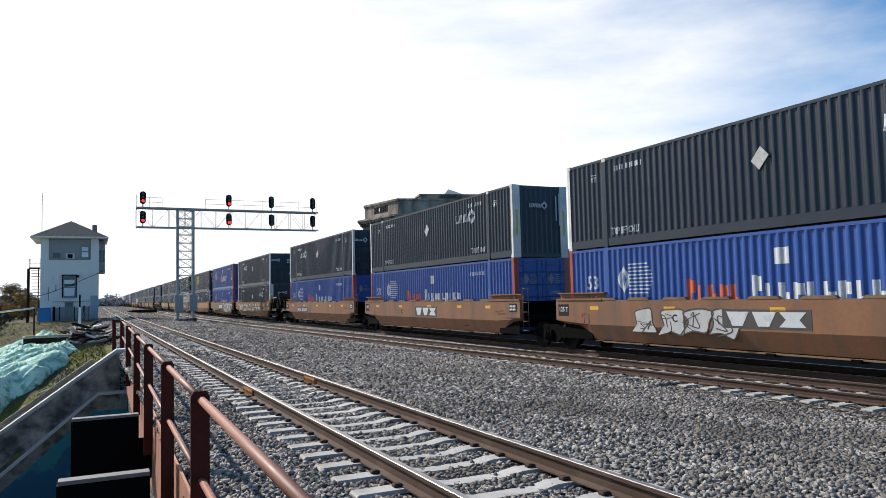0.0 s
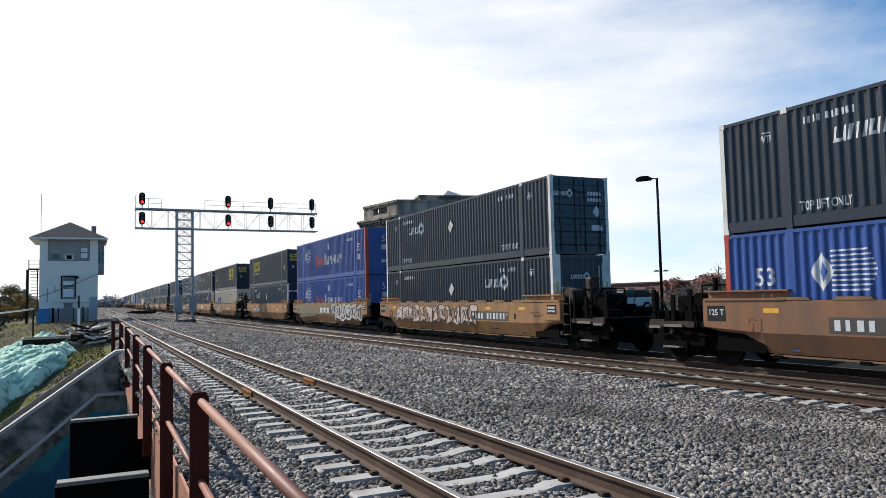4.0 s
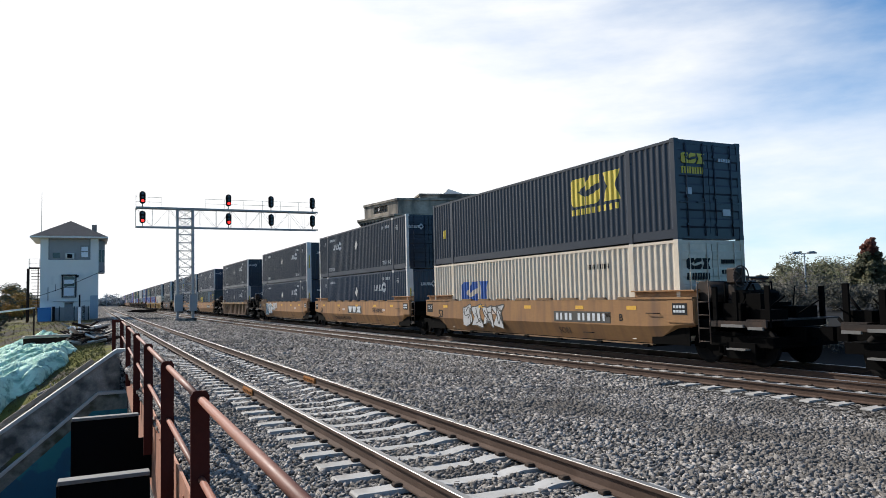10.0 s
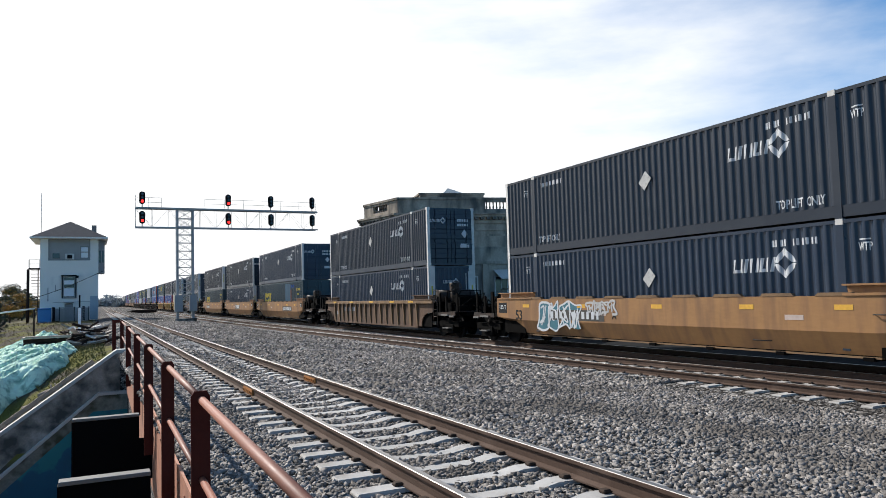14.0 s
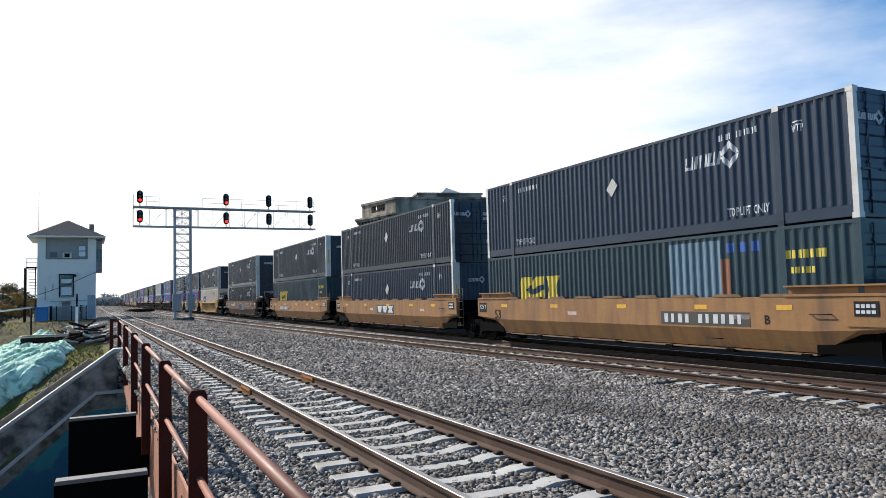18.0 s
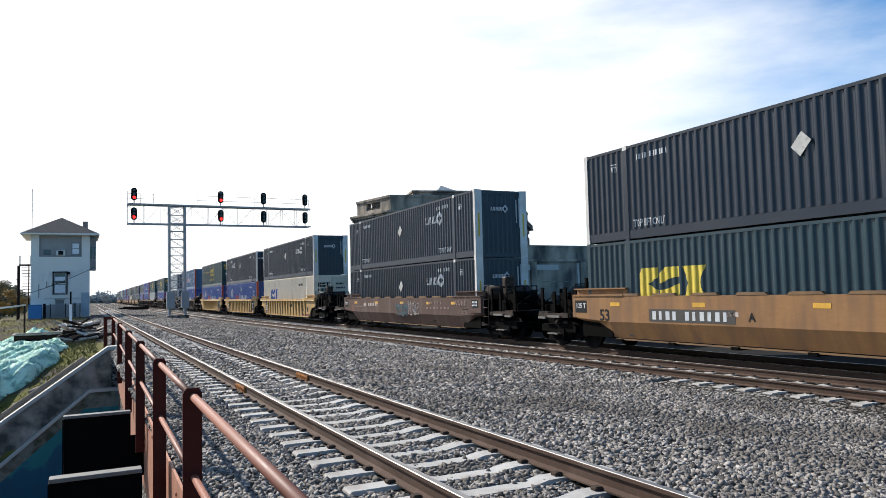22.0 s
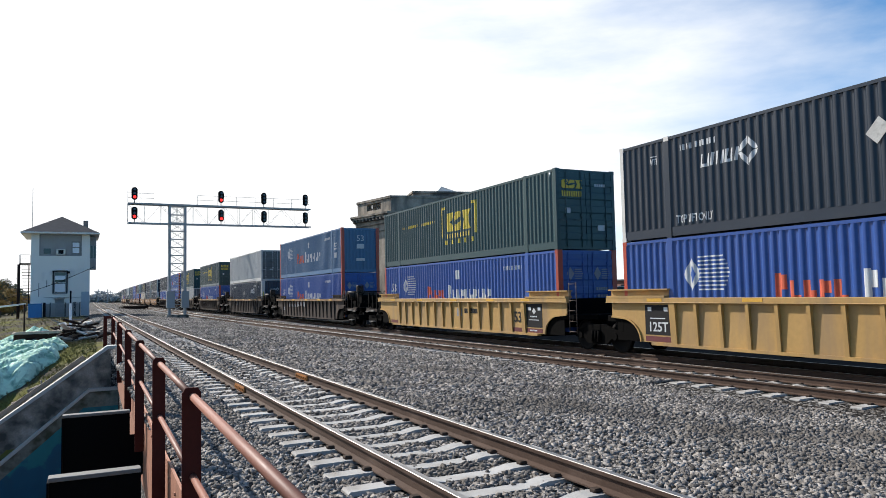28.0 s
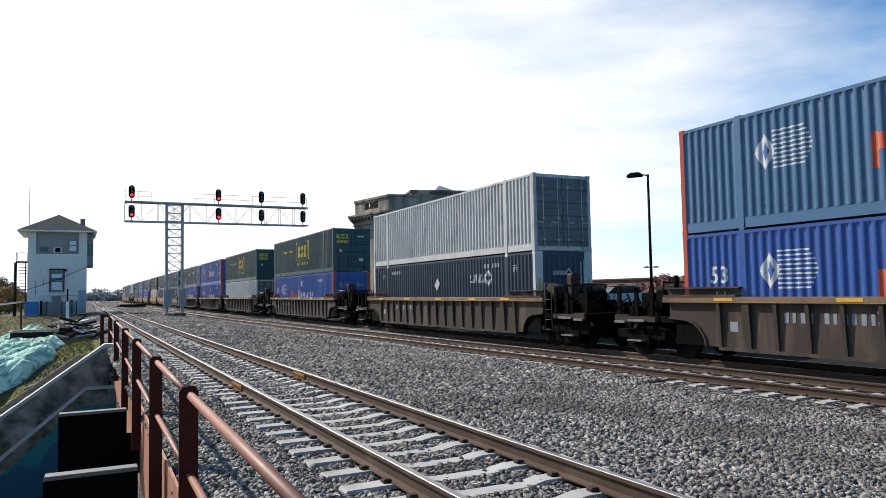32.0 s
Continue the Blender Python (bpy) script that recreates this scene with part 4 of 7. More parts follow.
def hood_mesh(end, side, mat):
    """The raised cover plate along the top of the side, at one end."""
    bm = boxes((*sorted((side * 1.22, side * 1.50)), *sorted((end * 6.2, end * 8.7)), SILL_TOP + 0.003, SILL_TOP + 0.06),
               (*sorted((side * 1.24, side * 1.30)), *sorted((end * 6.2, end * 8.7)), SILL_TOP + 0.06, SILL_TOP + 0.22),
               (*sorted((side * 1.20, side * 1.42)), *sorted((end * 6.15, end * 8.72)), SILL_TOP + 0.22, SILL_TOP + 0.26))
    return mesh_of("side_cover", bm, mat)


def floor_mesh():
    bm = bmesh.new()
    box(bm, -1.25, 1.25, -7.2, 7.2, LIFT - 0.12, LIFT - 0.03)
    for k in range(-3, 4):
        box(bm, -1.34, 1.34, k * 2.2 - 0.12, k * 2.2 + 0.12, LIFT - 0.2, LIFT - 0.12)
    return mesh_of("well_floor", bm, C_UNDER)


def end_mesh(end, reach, mat):
    """The end: bulkhead, tapering deck over the truck and draw sill."""
    bm = bmesh.new()
    prism(bm, [(-1.35, end * 8.15), (1.35, end * 8.15), (1.3, end * 8.9), (0.75, end * (reach - 0.25)), (-0.75, end * (reach - 0.25)), (-1.3, end * 8.9)], 2, 1.0, 1.16)
    box(bm, -0.33, 0.33, *sorted((end * 7.8, end * (reach + 0.05))), 0.62, 1.0)
    box(bm, -1.34, 1.34, *sorted((end * 8.15, end * 8.25)), 0.7, 1.7)
    for s in (-1, 1):
        box(bm, *sorted((s * 1.30, s * 1.335)), *sorted((end * 6.9, end * 8.4)), 0.44, 1.08)
    bmesh.ops.recalc_face_normals(bm, faces=bm.faces)
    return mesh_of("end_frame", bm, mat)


LADDER_DARK = material("grimy_brown_steel", (0.085, 0.062, 0.050), 0.7, spec=0.2, vary=0.3)
LADDER = material("worn_grey_steel", (0.14, 0.13, 0.12), 0.6, vary=0.2)


def ladder_mesh(end, side):
    bm = bmesh.new()
    x = side * 1.44
    y = end * 9.05
    for dy in (-0.2, 0.2):
        rod(bm, (x, y + dy, 0.55), (x, y + dy, 2.25), 0.016, 6)
    for z in (0.6, 0.95, 1.3, 1.65, 2.2):
        rod(bm, (x, y - 0.2, z), (x, y + 0.2, z), 0.013, 6)
    return mesh_of("ladder", bm, LADDER_DARK)


def rail_guard_mesh(end):
    bm = bmesh.new()
    for sx in (-1, 1):
        rod(bm, (sx * 0.9, end * 9.3, 1.1), (sx * 0.9, end * 9.3, 2.15), 0.022, 6)
    rod(bm, (-0.9, end * 9.3, 2.15), (0.9, end * 9.3, 2.15), 0.022, 6)
    rod(bm, (-0.9, end * 9.3, 1.7), (0.9, end * 9.3, 1.7), 0.018, 6)
    return mesh_of("handrail", bm, C_UNDER)


def brake_wheel_mesh(end):
    bm = bmesh.new()
    c = Vector((-0.55, end * 9.55, 2.32))
    n = 20
    for i in range(n):
        a, b = i * math.tau / n, (i + 1) * math.tau / n
        rod(bm, c + Vector((0.28 * math.cos(a), 0, 0.28 * math.sin(a))), c + Vector((0.28 * math.cos(b), 0, 0.28 * math.sin(b))), 0.018, 5)
    for i in range(5):
        a = i * math.tau / 5
        rod(bm, c, c + Vector((0.28 * math.cos(a), 0, 0.28 * math.sin(a))), 0.014, 5)
    return mesh_of("brake_wheel", bm, LADDER_DARK)


def brake_stand_mesh(end):
    bm = boxes((-0.72, -0.38, *sorted((end * 9.2, end * 9.5)), 1.16, 2.12), (-0.76, -0.34, *sorted((end * 9.22, end * 9.53)), 2.12, 2.55))
    return mesh_of("brake_stand", bevelled(bm, 0.04), C_TANK)


def end_gear_mesh(end):
    """Valve, levers, hoses and boxes crowded on the end platform."""
    bm = bmesh.new()
    rng = random.Random(5 if end < 0 else 6)
    for x0, x1, y0, y1, z0, z1 in ((-1.0, 0.9, 9.3, 9.9, 1.16, 1.6), (-0.8, -0.2, 9.9, 10.35, 1.16, 1.85), (0.2, 1.0, 10.0, 10.6, 1.16, 1.5), (-1.1, -0.5, 10.4, 10.9, 1.2, 1.45), (-1.2, 1.2, 9.0, 11.0, 0.5, 0.75), (-1.25, -0.9, 9.6, 10.5, 0.2, 0.6)):
        box(bm, x0, x1, *sorted((end * y0, end * y1)), z0, z1)
    rod(bm, (-0.75, end * 9.6, 1.75), (0.6, end * 9.6, 1.75), 0.2, 10)
    rod(bm, (-0.5, end * 9.2, 1.1), (-0.5, end * 9.2, 2.35), 0.07, 8)
    for _ in range(14):
        a = Vector((rng.uniform(-1.2, 1.0), end * rng.uniform(9.1, 11.0), rng.uniform(0.9, 1.5)))
        rod(bm, a, a + Vector((rng.uniform(-0.5, 0.5), rng.uniform(-0.5, 0.5), rng.uniform(0.1, 0.7))), rng.uniform(0.015, 0.04), 5)
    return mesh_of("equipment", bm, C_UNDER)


def wheel_mesh():
    bm = bmesh.new()
    ring = [(0.0, 0.11), (0.09, 0.11), (0.10, 0.06), (0.36, 0.03), (0.40, 0.065), (0.482, 0.07), (0.482, -0.05), (0.51, -0.055), (0.51, -0.075), (0.40, -0.07), (0.36, -0.03), (0.10, -0.06), (0.0, -0.06)]
    n = 28
    rows = [[bm.verts.new((x, r * math.cos(i * math.tau / n), r * math.sin(i * math.tau / n))) for i in range(n)] for r, x in ring[1:-1]]
    for a, b in zip(rows, rows[1:]):
        for i in range(n):
            f = bm.faces.new((a[i], a[(i + 1) % n], b[(i + 1) % n], b[i]))
            f.smooth = True
    bm.faces.new(rows[0]), bm.faces.new(rows[-1])
    bmesh.ops.recalc_face_normals(bm, faces=bm.faces)
    return mesh_of("wheel", bm, WHEEL)


def wheelset_mesh():
    """Two wheels on their axle."""
    bm = bmesh.new()
    w = wheel_mesh()
    for m in (pose(-0.74, 0, 0), pose(0.74, 0, 0, 0, 0, 180)):
        n0 = len(bm.verts)
        bm.from_mesh(w)
        bm.verts.ensure_lookup_table()
        for v in bm.verts[n0:]:
            v.co = m @ v.co
    bpy.data.meshes.remove(w)
    rod(bm, (-0.95, 0, 0), (0.95, 0, 0), 0.08, 10)
    return mesh_of("wheelset", bm, WHEEL)


WHEEL_R = 0.482


def frame_side_mesh():
    """The cast side frame of a truck, with its bearing ends and springs."""
    bm = bmesh.new()
    prism(bm, [(-1.15, 0.42), (-0.72, 0.42), (-0.45, 0.22), (0.45, 0.22), (0.72, 0.42), (1.15, 0.42), (1.15, 0.62), (0.75, 0.72), (0.35, 0.86), (-0.35, 0.86), (-0.75, 0.72), (-1.15, 0.62)], 0, -0.07, 0.07)
    for sy in (-1, 1):
        rod(bm, (-0.1, sy * 0.88, 0.5), (0.09, sy * 0.88, 0.5), 0.13, 12)
    for k in (-0.16, 0.0, 0.16):
        rod(bm, (-0.12, k, 0.3), (-0.12, k, 0.66), 0.06, 8)
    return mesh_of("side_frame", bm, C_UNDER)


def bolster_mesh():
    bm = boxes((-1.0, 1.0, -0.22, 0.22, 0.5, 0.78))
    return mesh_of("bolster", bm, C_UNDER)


def truck(parent, y):
    """A four-wheel truck under a car."""
    t = put("truck", cached("bolster", bolster_mesh), parent, "grimy cast-steel truck coloured shade-black")
    t.location = (0, y, 0)
    for s in (-1, 1):
        f = put("side_frame", cached("sideframe", frame_side_mesh), t)
        f.location = (s * 1.0, 0, 0)
    for w in (-1, 1):
        o = put("wheelset", cached("wheelset", wheelset_mesh), t, "steel wheels on their axle")
        o.location = (0, w * 0.88, WHEEL_R)
        if parent["passes"]:
            SPIN.append(o)
    return t


SPIN = []


def face_of(car):
    """How far out the side plate of a car lies."""
    return SILL_X - 0.10 if car["ribbed"] else SILL_X


def plate(parent, u0, u1, v0, v1, mat, label=""):
    return put("marking", cached(("plate", face_of(parent), u0, u1, v0, v1, mat.name), lambda: mark_mesh([rect(u0, u1, v0, v1)], mat, -face_of(parent) - 0.006)), parent, label)


def blocks(parent, u0, u1, v0, v1, n, mat, label="", fill=0.7, slant=0.0):
    return tagged(put("marking", cached(("blk", face_of(parent), u0, u1, v0, v1, n, mat.name), lambda: mark_mesh(row_of_blocks(u0, u1, v0, v1, n, fill, 1.0, slant), mat, -face_of(parent) - 0.012)), parent, label), kind="stuff")


def letters(parent, words, size, u, v, mat, label="painted lettering"):
    return tagged(put("lettering", cached(("txt", face_of(parent), words, size, u, v, mat.name), lambda: text_mesh(words, size, u, v, mat, -face_of(parent) - 0.006)), parent, label), kind="stuff")


CAR_LABEL = {"tan": "tan smooth-sided steel well car with yellow reflectors", "brown": "brown smooth-sided steel well car with yellow reflectors", "dark": "weathered dark brown smooth-sided steel well car",
             "ochre": "ochre yellow ribbed steel well car", "rust": "weathered dark brown ribbed steel well car", "umber": "faded brown ribbed steel well car with a yellow-patched chord"}


def well_car(kind, front, rear, passes=True):
    """A well car unit; front, rear: 'a' where it shares a truck with the next unit, 'c' where it is coupled."""
    e = thing("well_car", Matrix(), CAR_LABEL[kind], "well car", "well cars of the train")
    e["passes"] = passes
    ribbed = kind in ("ochre", "rust", "umber")
    e["ribbed"] = ribbed
    mat = {"tan": C_TAN, "brown": C_BROWN, "dark": C_DARK, "ochre": C_YELLOW, "rust": C_RUST, "umber": C_UMBER}[kind]
    for s in (-1, 1):
        sill = put("side_sill", cached(("sill", kind, s), lambda: (ribbed_sill if ribbed else smooth_sill)(s, mat)), e)
        if ribbed:
            put("top_chord", cached(("chord", kind, s), lambda: chord_mesh(s, mat if kind == "ochre" else C_CHORD)), e)
            for k in range(1, 16) if kind == "ochre" else range(17):
                # umber ribs take the paler chord paint, standing in for sunlit outer faces
                r = put("rib", cached(("rib", kind, s, k in (1, 15)), lambda: rib_mesh(s, C_CHORD if kind == "umber" else mat, k in (1, 15))), sill)
                r.location = (0, -6.8 + k * 0.85, 0)
    put("well_floor", cached("floor", floor_mesh), e)
    if not ribbed:
        for s in (-1, 1):
            put("bottom_lip", cached(("lip", s), lambda: mesh_of("bottom_lip", boxes((*sorted((s * (SILL_X - 0.31), s * (SILL_X - 0.195))), -6.85, 6.85, SILL_LOW - 0.045, SILL_LOW - 0.003)), C_CHORD)), e, "worn ochre lip along the foot")
        put("foot_grab", cached("footgrab", lambda: mesh_of("foot_grab", rod(rod(rod(bmesh.new(), (-SILL_X + 0.06, -4.2, 0.66), (-SILL_X + 0.06, -3.7, 0.66), 0.014, 6), (-SILL_X + 0.14, -4.2, 0.66), (-SILL_X + 0.06, -4.2, 0.66), 0.014, 6), (-SILL_X + 0.14, -3.7, 0.66), (-SILL_X + 0.06, -3.7, 0.66), 0.014, 6), M_BLACKMARK)), e)
        for k in range(9):
            l = put("lug", cached(("lug", kind), lambda: mesh_of("lug", prism(bmesh.new(), [(-0.48, SILL_TOP + 0.003), (0.48, SILL_TOP + 0.003), (0.40, SILL_TOP + 0.075), (-0.40, SILL_TOP + 0.075)], 0, -SILL_X - 0.012, -SILL_X + 0.10), C_CHORD)), e, "worn pale guide lug")
            l.location = (0, -6.0 + k * 1.5, 0)
        put("end_panel", cached(("endpanel", kind), lambda: mesh_of("end_panel", boxes((-SILL_X - 0.03, -SILL_X + 0.01, -8.72, -7.75, 1.08, 1.70)), mat)), e)
        put("grab_iron", cached("grab", lambda: mesh_of("grab_iron", rod(rod(rod(bmesh.new(), (-SILL_X - 0.07, -7.4, 1.33), (-SILL_X - 0.07, -6.9, 1.33), 0.014, 6), (-SILL_X, -7.4, 1.33), (-SILL_X - 0.07, -7.4, 1.33), 0.014, 6), (-SILL_X, -6.9, 1.33), (-SILL_X - 0.07, -6.9, 1.33), 0.014, 6), M_BLACKMARK)), e)
    for end, joint in ((-1, front), (1, rear)):
        reach = 9.75 if joint == "a" else 11.2
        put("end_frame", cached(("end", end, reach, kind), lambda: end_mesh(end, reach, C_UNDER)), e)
        for s in (-1, 1):
            put("side_cover", cached(("hood", end, s, kind), lambda: hood_mesh(end, s, mat)), e)
        if joint == "c":
            truck(e, end * 9.45)
            put("handrail", cached(("guard", end), lambda: rail_guard_mesh(end)), e)
            if end < 0:
                put("air_tank", cached(("tank", end), lambda: mesh_of("air_tank", rod(bmesh.new(), (-1.15, end * 8.78, 1.92), (0.75, end * 8.78, 1.92), 0.29, 18), C_TANK)), e, "dark air tank")
                put("brake_wheel", cached(("brake", end), lambda: brake_wheel_mesh(end)), e, "spoked brake wheel")
                put("brake_stand", cached(("stand", end), lambda: brake_stand_mesh(end)), e, "sooty brake gear housing")
            put("equipment", cached(("gear", end), lambda: end_gear_mesh(end)), e, "grimy brake gear and reservoirs coloured shade-black")
            put("platform", cached(("platform", end, kind), lambda: mesh_of("platform", boxes((-1.35, 1.35, *sorted((end * 10.35, end * 10.95)), 1.165, 1.20), (-1.36, -1.30, *sorted((end * 9.2, end * 10.95)), 1.0, 1.16)), C_TANK)), e)
            for k, (sx, sy, h) in enumerate(((-1.32, 9.35, 2.05), (-1.32, 10.0, 1.9), (-1.2, 10.9, 2.05), (1.2, 10.6, 2.0))):
                put("stanchion", cached(("stanchion", end, k, kind), lambda: mesh_of("stanchion", boxes((sx - 0.03, sx + 0.03, *sorted((end * (sy - 0.07), end * (sy + 0.07))), 1.0, h)), C_UNDER)), e)
            for k, (x0, x1, y0, y1, z0, z1) in enumerate(((-1.43, -1.37, 9.6, 10.3, 1.0, 1.07), (-1.43, -1.37, 10.45, 10.9, 0.95, 1.02), (-1.43, -1.2, 9.75, 10.35, 0.42, 0.46))):
                put("step", cached(("step", end, k), lambda: mesh_of("step", boxes((x0, x1, *sorted((end * y0, end * y1)), z0, z1)), LADDER)), e, "worn grey step edge")
            put("coupler", cached(("coupler", end), lambda: mesh_of("coupler", boxes((-0.12, 0.12, *sorted((end * 11.2, end * 11.75)), 0.72, 0.98), (-0.2, 0.2, *sorted((end * 11.6, end * 11.88)), 0.68, 1.02)), C_UNDER)), e)
        elif end > 0:
            truck(e, 9.75)
        if end < 0:
            put("ladder", cached(("ladder", end), lambda: ladder_mesh(end, -1)), e, "grey steel ladder")
    for u in (-6.6, -3.2, 0.4, 3.6, 6.2):
        if ribbed:
            put("marking", cached(("chordmark", u), lambda: mark_mesh([rect(u - 0.3, u + 0.3, 1.62, 1.71)], M_OCHRE, -SILL_X - 0.026)), e, "yellow patch on the chord")
        else:
            plate(e, u - 0.22, u + 0.22, 1.42, 1.54, M_OCHRE, "yellow reflector")
    dark = M_BLACKMARK
    if not ribbed:
        letters(e, "53", 0.5, -7.1, 1.12, M_BROWNMARK if kind in ("brown", "dark") else dark)
    if ribbed:
        if kind != "ochre":
            plate(e, -6.5, -6.25, 0.85, 1.1, M_DULL, "grey data plate")
            tagged(put("marking", cached(("number", kind), lambda: mark_mesh(number_row(-4.9, -2.6, 1.12, 1.36), M_DULL, -SILL_X + 0.092)), e, "faded painted number row"), kind="stuff")
        if kind == "ochre":
            for u, joint in ((-7.12, rear), (6.08, front)):
                plate(e, u, u + 1.04, 0.47, 0.62, M_MAROON, "dark red painted foot")
                if joint == "a":
                    plate(e, u, u + 1.04, 0.66, 1.52, dark, "black painted panel")
            if rear == "a":
                letters(e, "125T", 0.38, -6.6, 0.88, M_WHITE)
                tagged(put("marking", cached("ochrerear", lambda: mark_mesh([rect(-6.9, -6.3, 1.12, 1.15), rect(-7.0, -6.85, 1.34, 1.46), rect(-6.35, -6.2, 1.34, 1.46)], M_WHITE, -SILL_X + 0.088)), e, "white marks on the panel"), kind="stuff")
            if front == "a":
                tagged(put("marking", cached("ochrefront", lambda: mark_mesh([rect(6.2, 6.4, 1.28, 1.4), rect(6.85, 7.02, 1.28, 1.4), rect(6.25, 6.9, 0.92, 0.945), *row_of_blocks(6.35, 6.8, 1.03, 1.08, 5), diamond(6.6, 1.25, 0.12, 0.12), *row_of_blocks(6.3, 6.8, 0.52, 0.57, 6)], M_WHITE, -SILL_X + 0.088)), e, "white marks on the panel"), kind="stuff")
            else:
                plate(e, 6.35, 6.75, 0.78, 1.12, dark, "small black data plate")
            plate(e, 5.05, 5.85, 0.47, 0.62, M_MAROON, "dark red painted foot")
            plate(e, 0.5, 0.95, 0.95, 1.3, M_DULL, "grey data plate")
            tagged(put("lettering", cached("ochre53", lambda: text_mesh("53", 0.56, 5.5, 1.0, dark, -SILL_X + 0.088)), e, "black painted number"), kind="stuff")
    else:
        plate(e, -8.6, -8.0, 1.2, 1.6, dark, "black data plate")
        letters(e, "125 T", 0.22, -8.3, 1.42, M_WHITE)
        tagged(put("marking", cached("endplate", lambda: mark_mesh([rect(7.95, 8.5, 1.3, 1.62)], dark, -SILL_X - 0.04)), e, "black data plate"))
        tagged(put("marking", cached("endrows", lambda: mark_mesh(row_of_blocks(8.0, 8.46, 1.48, 1.56, 4) + row_of_blocks(8.0, 8.46, 1.36, 1.43, 4), M_WHITE, -SILL_X - 0.046)), e, "white marks on the plate"), kind="stuff")
    return e


def ribbon(points, width):
    """Short quads along a smooth line through the points."""
    line = []
    n = len(points)
    for i in range(n - 1):
        p0, p1, p2, p3 = points[max(i - 1, 0)], points[i], points[i + 1], points[min(i + 2, n - 1)]
        for k in range(6):
            t = k / 6
            line.append(tuple(0.5 * (2 * b1 + (c1 - a1) * t + (2 * a1 - 5 * b1 + 4 * c1 - d1) * t * t + (3 * b1 - a1 - 3 * c1 + d1) * t ** 3) for a1, b1, c1, d1 in zip(p0, p1, p2, p3)))
    line.append(points[-1])
    edge = []
    for i, (x, y) in enumerate(line):
        (x0, y0), (x1, y1) = line[max(i - 1, 0)], line[min(i + 1, len(line) - 1)]
        d = math.hypot(x1 - x0, y1 - y0) or 1
        nx, ny = -(y1 - y0) / d * width / 2, (x1 - x0) / d * width / 2
        edge.append(((x - nx, y - ny), (x + nx, y + ny)))
    return [[p[0], q[0], q[1], p[1]] for p, q in zip(edge, edge[1:])]


def tag(parent, u0, u1, v0, v1, n, outer, inner, seed, width=0.07):
    """Sprayed shapes: filled forms with a pale wandering outline and loose strokes."""
    rng = random.Random(seed)
    w, h = (u1 - u0) / n, v1 - v0
    fills, lines = [], []
    for i in range(n):
        cu, lean = u0 + (i + 0.5) * w, rng.uniform(-0.15, 0.25) * w
        q = [(cu - w * rng.uniform(0.4, 0.62), v0 + h * rng.uniform(0.0, 0.2)), (cu + w * rng.uniform(-0.1, 0.2), v0 + h * rng.uniform(0.0, 0.3)), (cu + w * rng.uniform(0.4, 0.62), v0 + h * rng.uniform(0, 0.25)),
             (cu + w * rng.uniform(0.2, 0.5) + lean, v0 + h * rng.uniform(0.45, 0.65)), (cu + w * rng.uniform(0.35, 0.6) + lean, v0 + h * rng.uniform(0.8, 1.0)),
             (cu + w * rng.uniform(-0.2, 0.1) + lean, v0 + h * rng.uniform(0.75, 1.0)), (cu - w * rng.uniform(0.35, 0.6) + lean, v0 + h * rng.uniform(0.7, 1.0)), (cu - w * rng.uniform(0.15, 0.45), v0 + h * rng.uniform(0.35, 0.6))]
        fills += [[q[0], q[1], q[7]], [q[1], q[2], q[3]], [q[1], q[3], q[7]], [q[7], q[3], q[5]], [q[3], q[4], q[5]], [q[7], q[5], q[6]]]
        lines += ribbon([*q, q[0]] if rng.random() < 0.6 else q[rng.randrange(3):], width * rng.uniform(0.7, 1.2))
        for _ in range(3):
            a = [(cu + w * rng.uniform(-0.4, 0.4), v0 + h * rng.uniform(0.1, 0.9)) for _ in range(3)]
            lines += ribbon(a, width * rng.uniform(0.5, 0.9))
    tagged(put("sprayed_shape", mark_mesh(fills, inner, -face_of(parent) - 0.003, -0.00004), parent, "sprayed filling of the graffiti"), kind="stuff")
    tagged(put("sprayed_shape", mark_mesh(lines, outer, -face_of(parent) - 0.009, -0.00001), parent, "sprayed graffiti outlines"), kind="stuff")


def scrawl(parent, words, size, u, mat):
    """Thin hand lettering along the sloping foot of the side."""
    me = writing(words, size, 0.006)
    me.transform(Matrix.Translation((-SILL_X + 0.107, -u, 0.68)) @ Matrix.Rotation(radians(-23.9), 4, "Y") @ Matrix.Rotation(-math.pi / 2, 4, "Z"))
    me.materials.append(mat)
    tagged(put("lettering", me, parent, "thin hand-drawn lettering"), kind="stuff")


M_SILVER = material("silver_spray", (0.40, 0.39, 0.38), 0.6, vary=0.25, fine=8)
M_PALE = material("pale_pink_spray", (0.46, 0.36, 0.31), 0.6, vary=0.25, fine=8)
M_TEAL = material("teal_spray", (0.03, 0.13, 0.17), 0.6, vary=0.25, fine=8)
M_SOOT = material("dark_grey_spray", (0.045, 0.04, 0.035), 0.7, vary=0.35, fine=4)
M_OLIVE = material("dull_olive_spray", (0.15, 0.12, 0.07), 0.7, vary=0.3, fine=6)
M_FAINT = material("faint_pink_stencil", (0.21, 0.135, 0.115), 0.7, vary=0.3, fine=12)
M_SKY = material("pale_blue_patch", (0.10, 0.17, 0.22), 0.6, vary=0.3, fine=8, stretch=(1, 1, 0.1))
M_SCRAWL = material("dark_brown_ink", (0.05, 0.022, 0.012), 0.7)


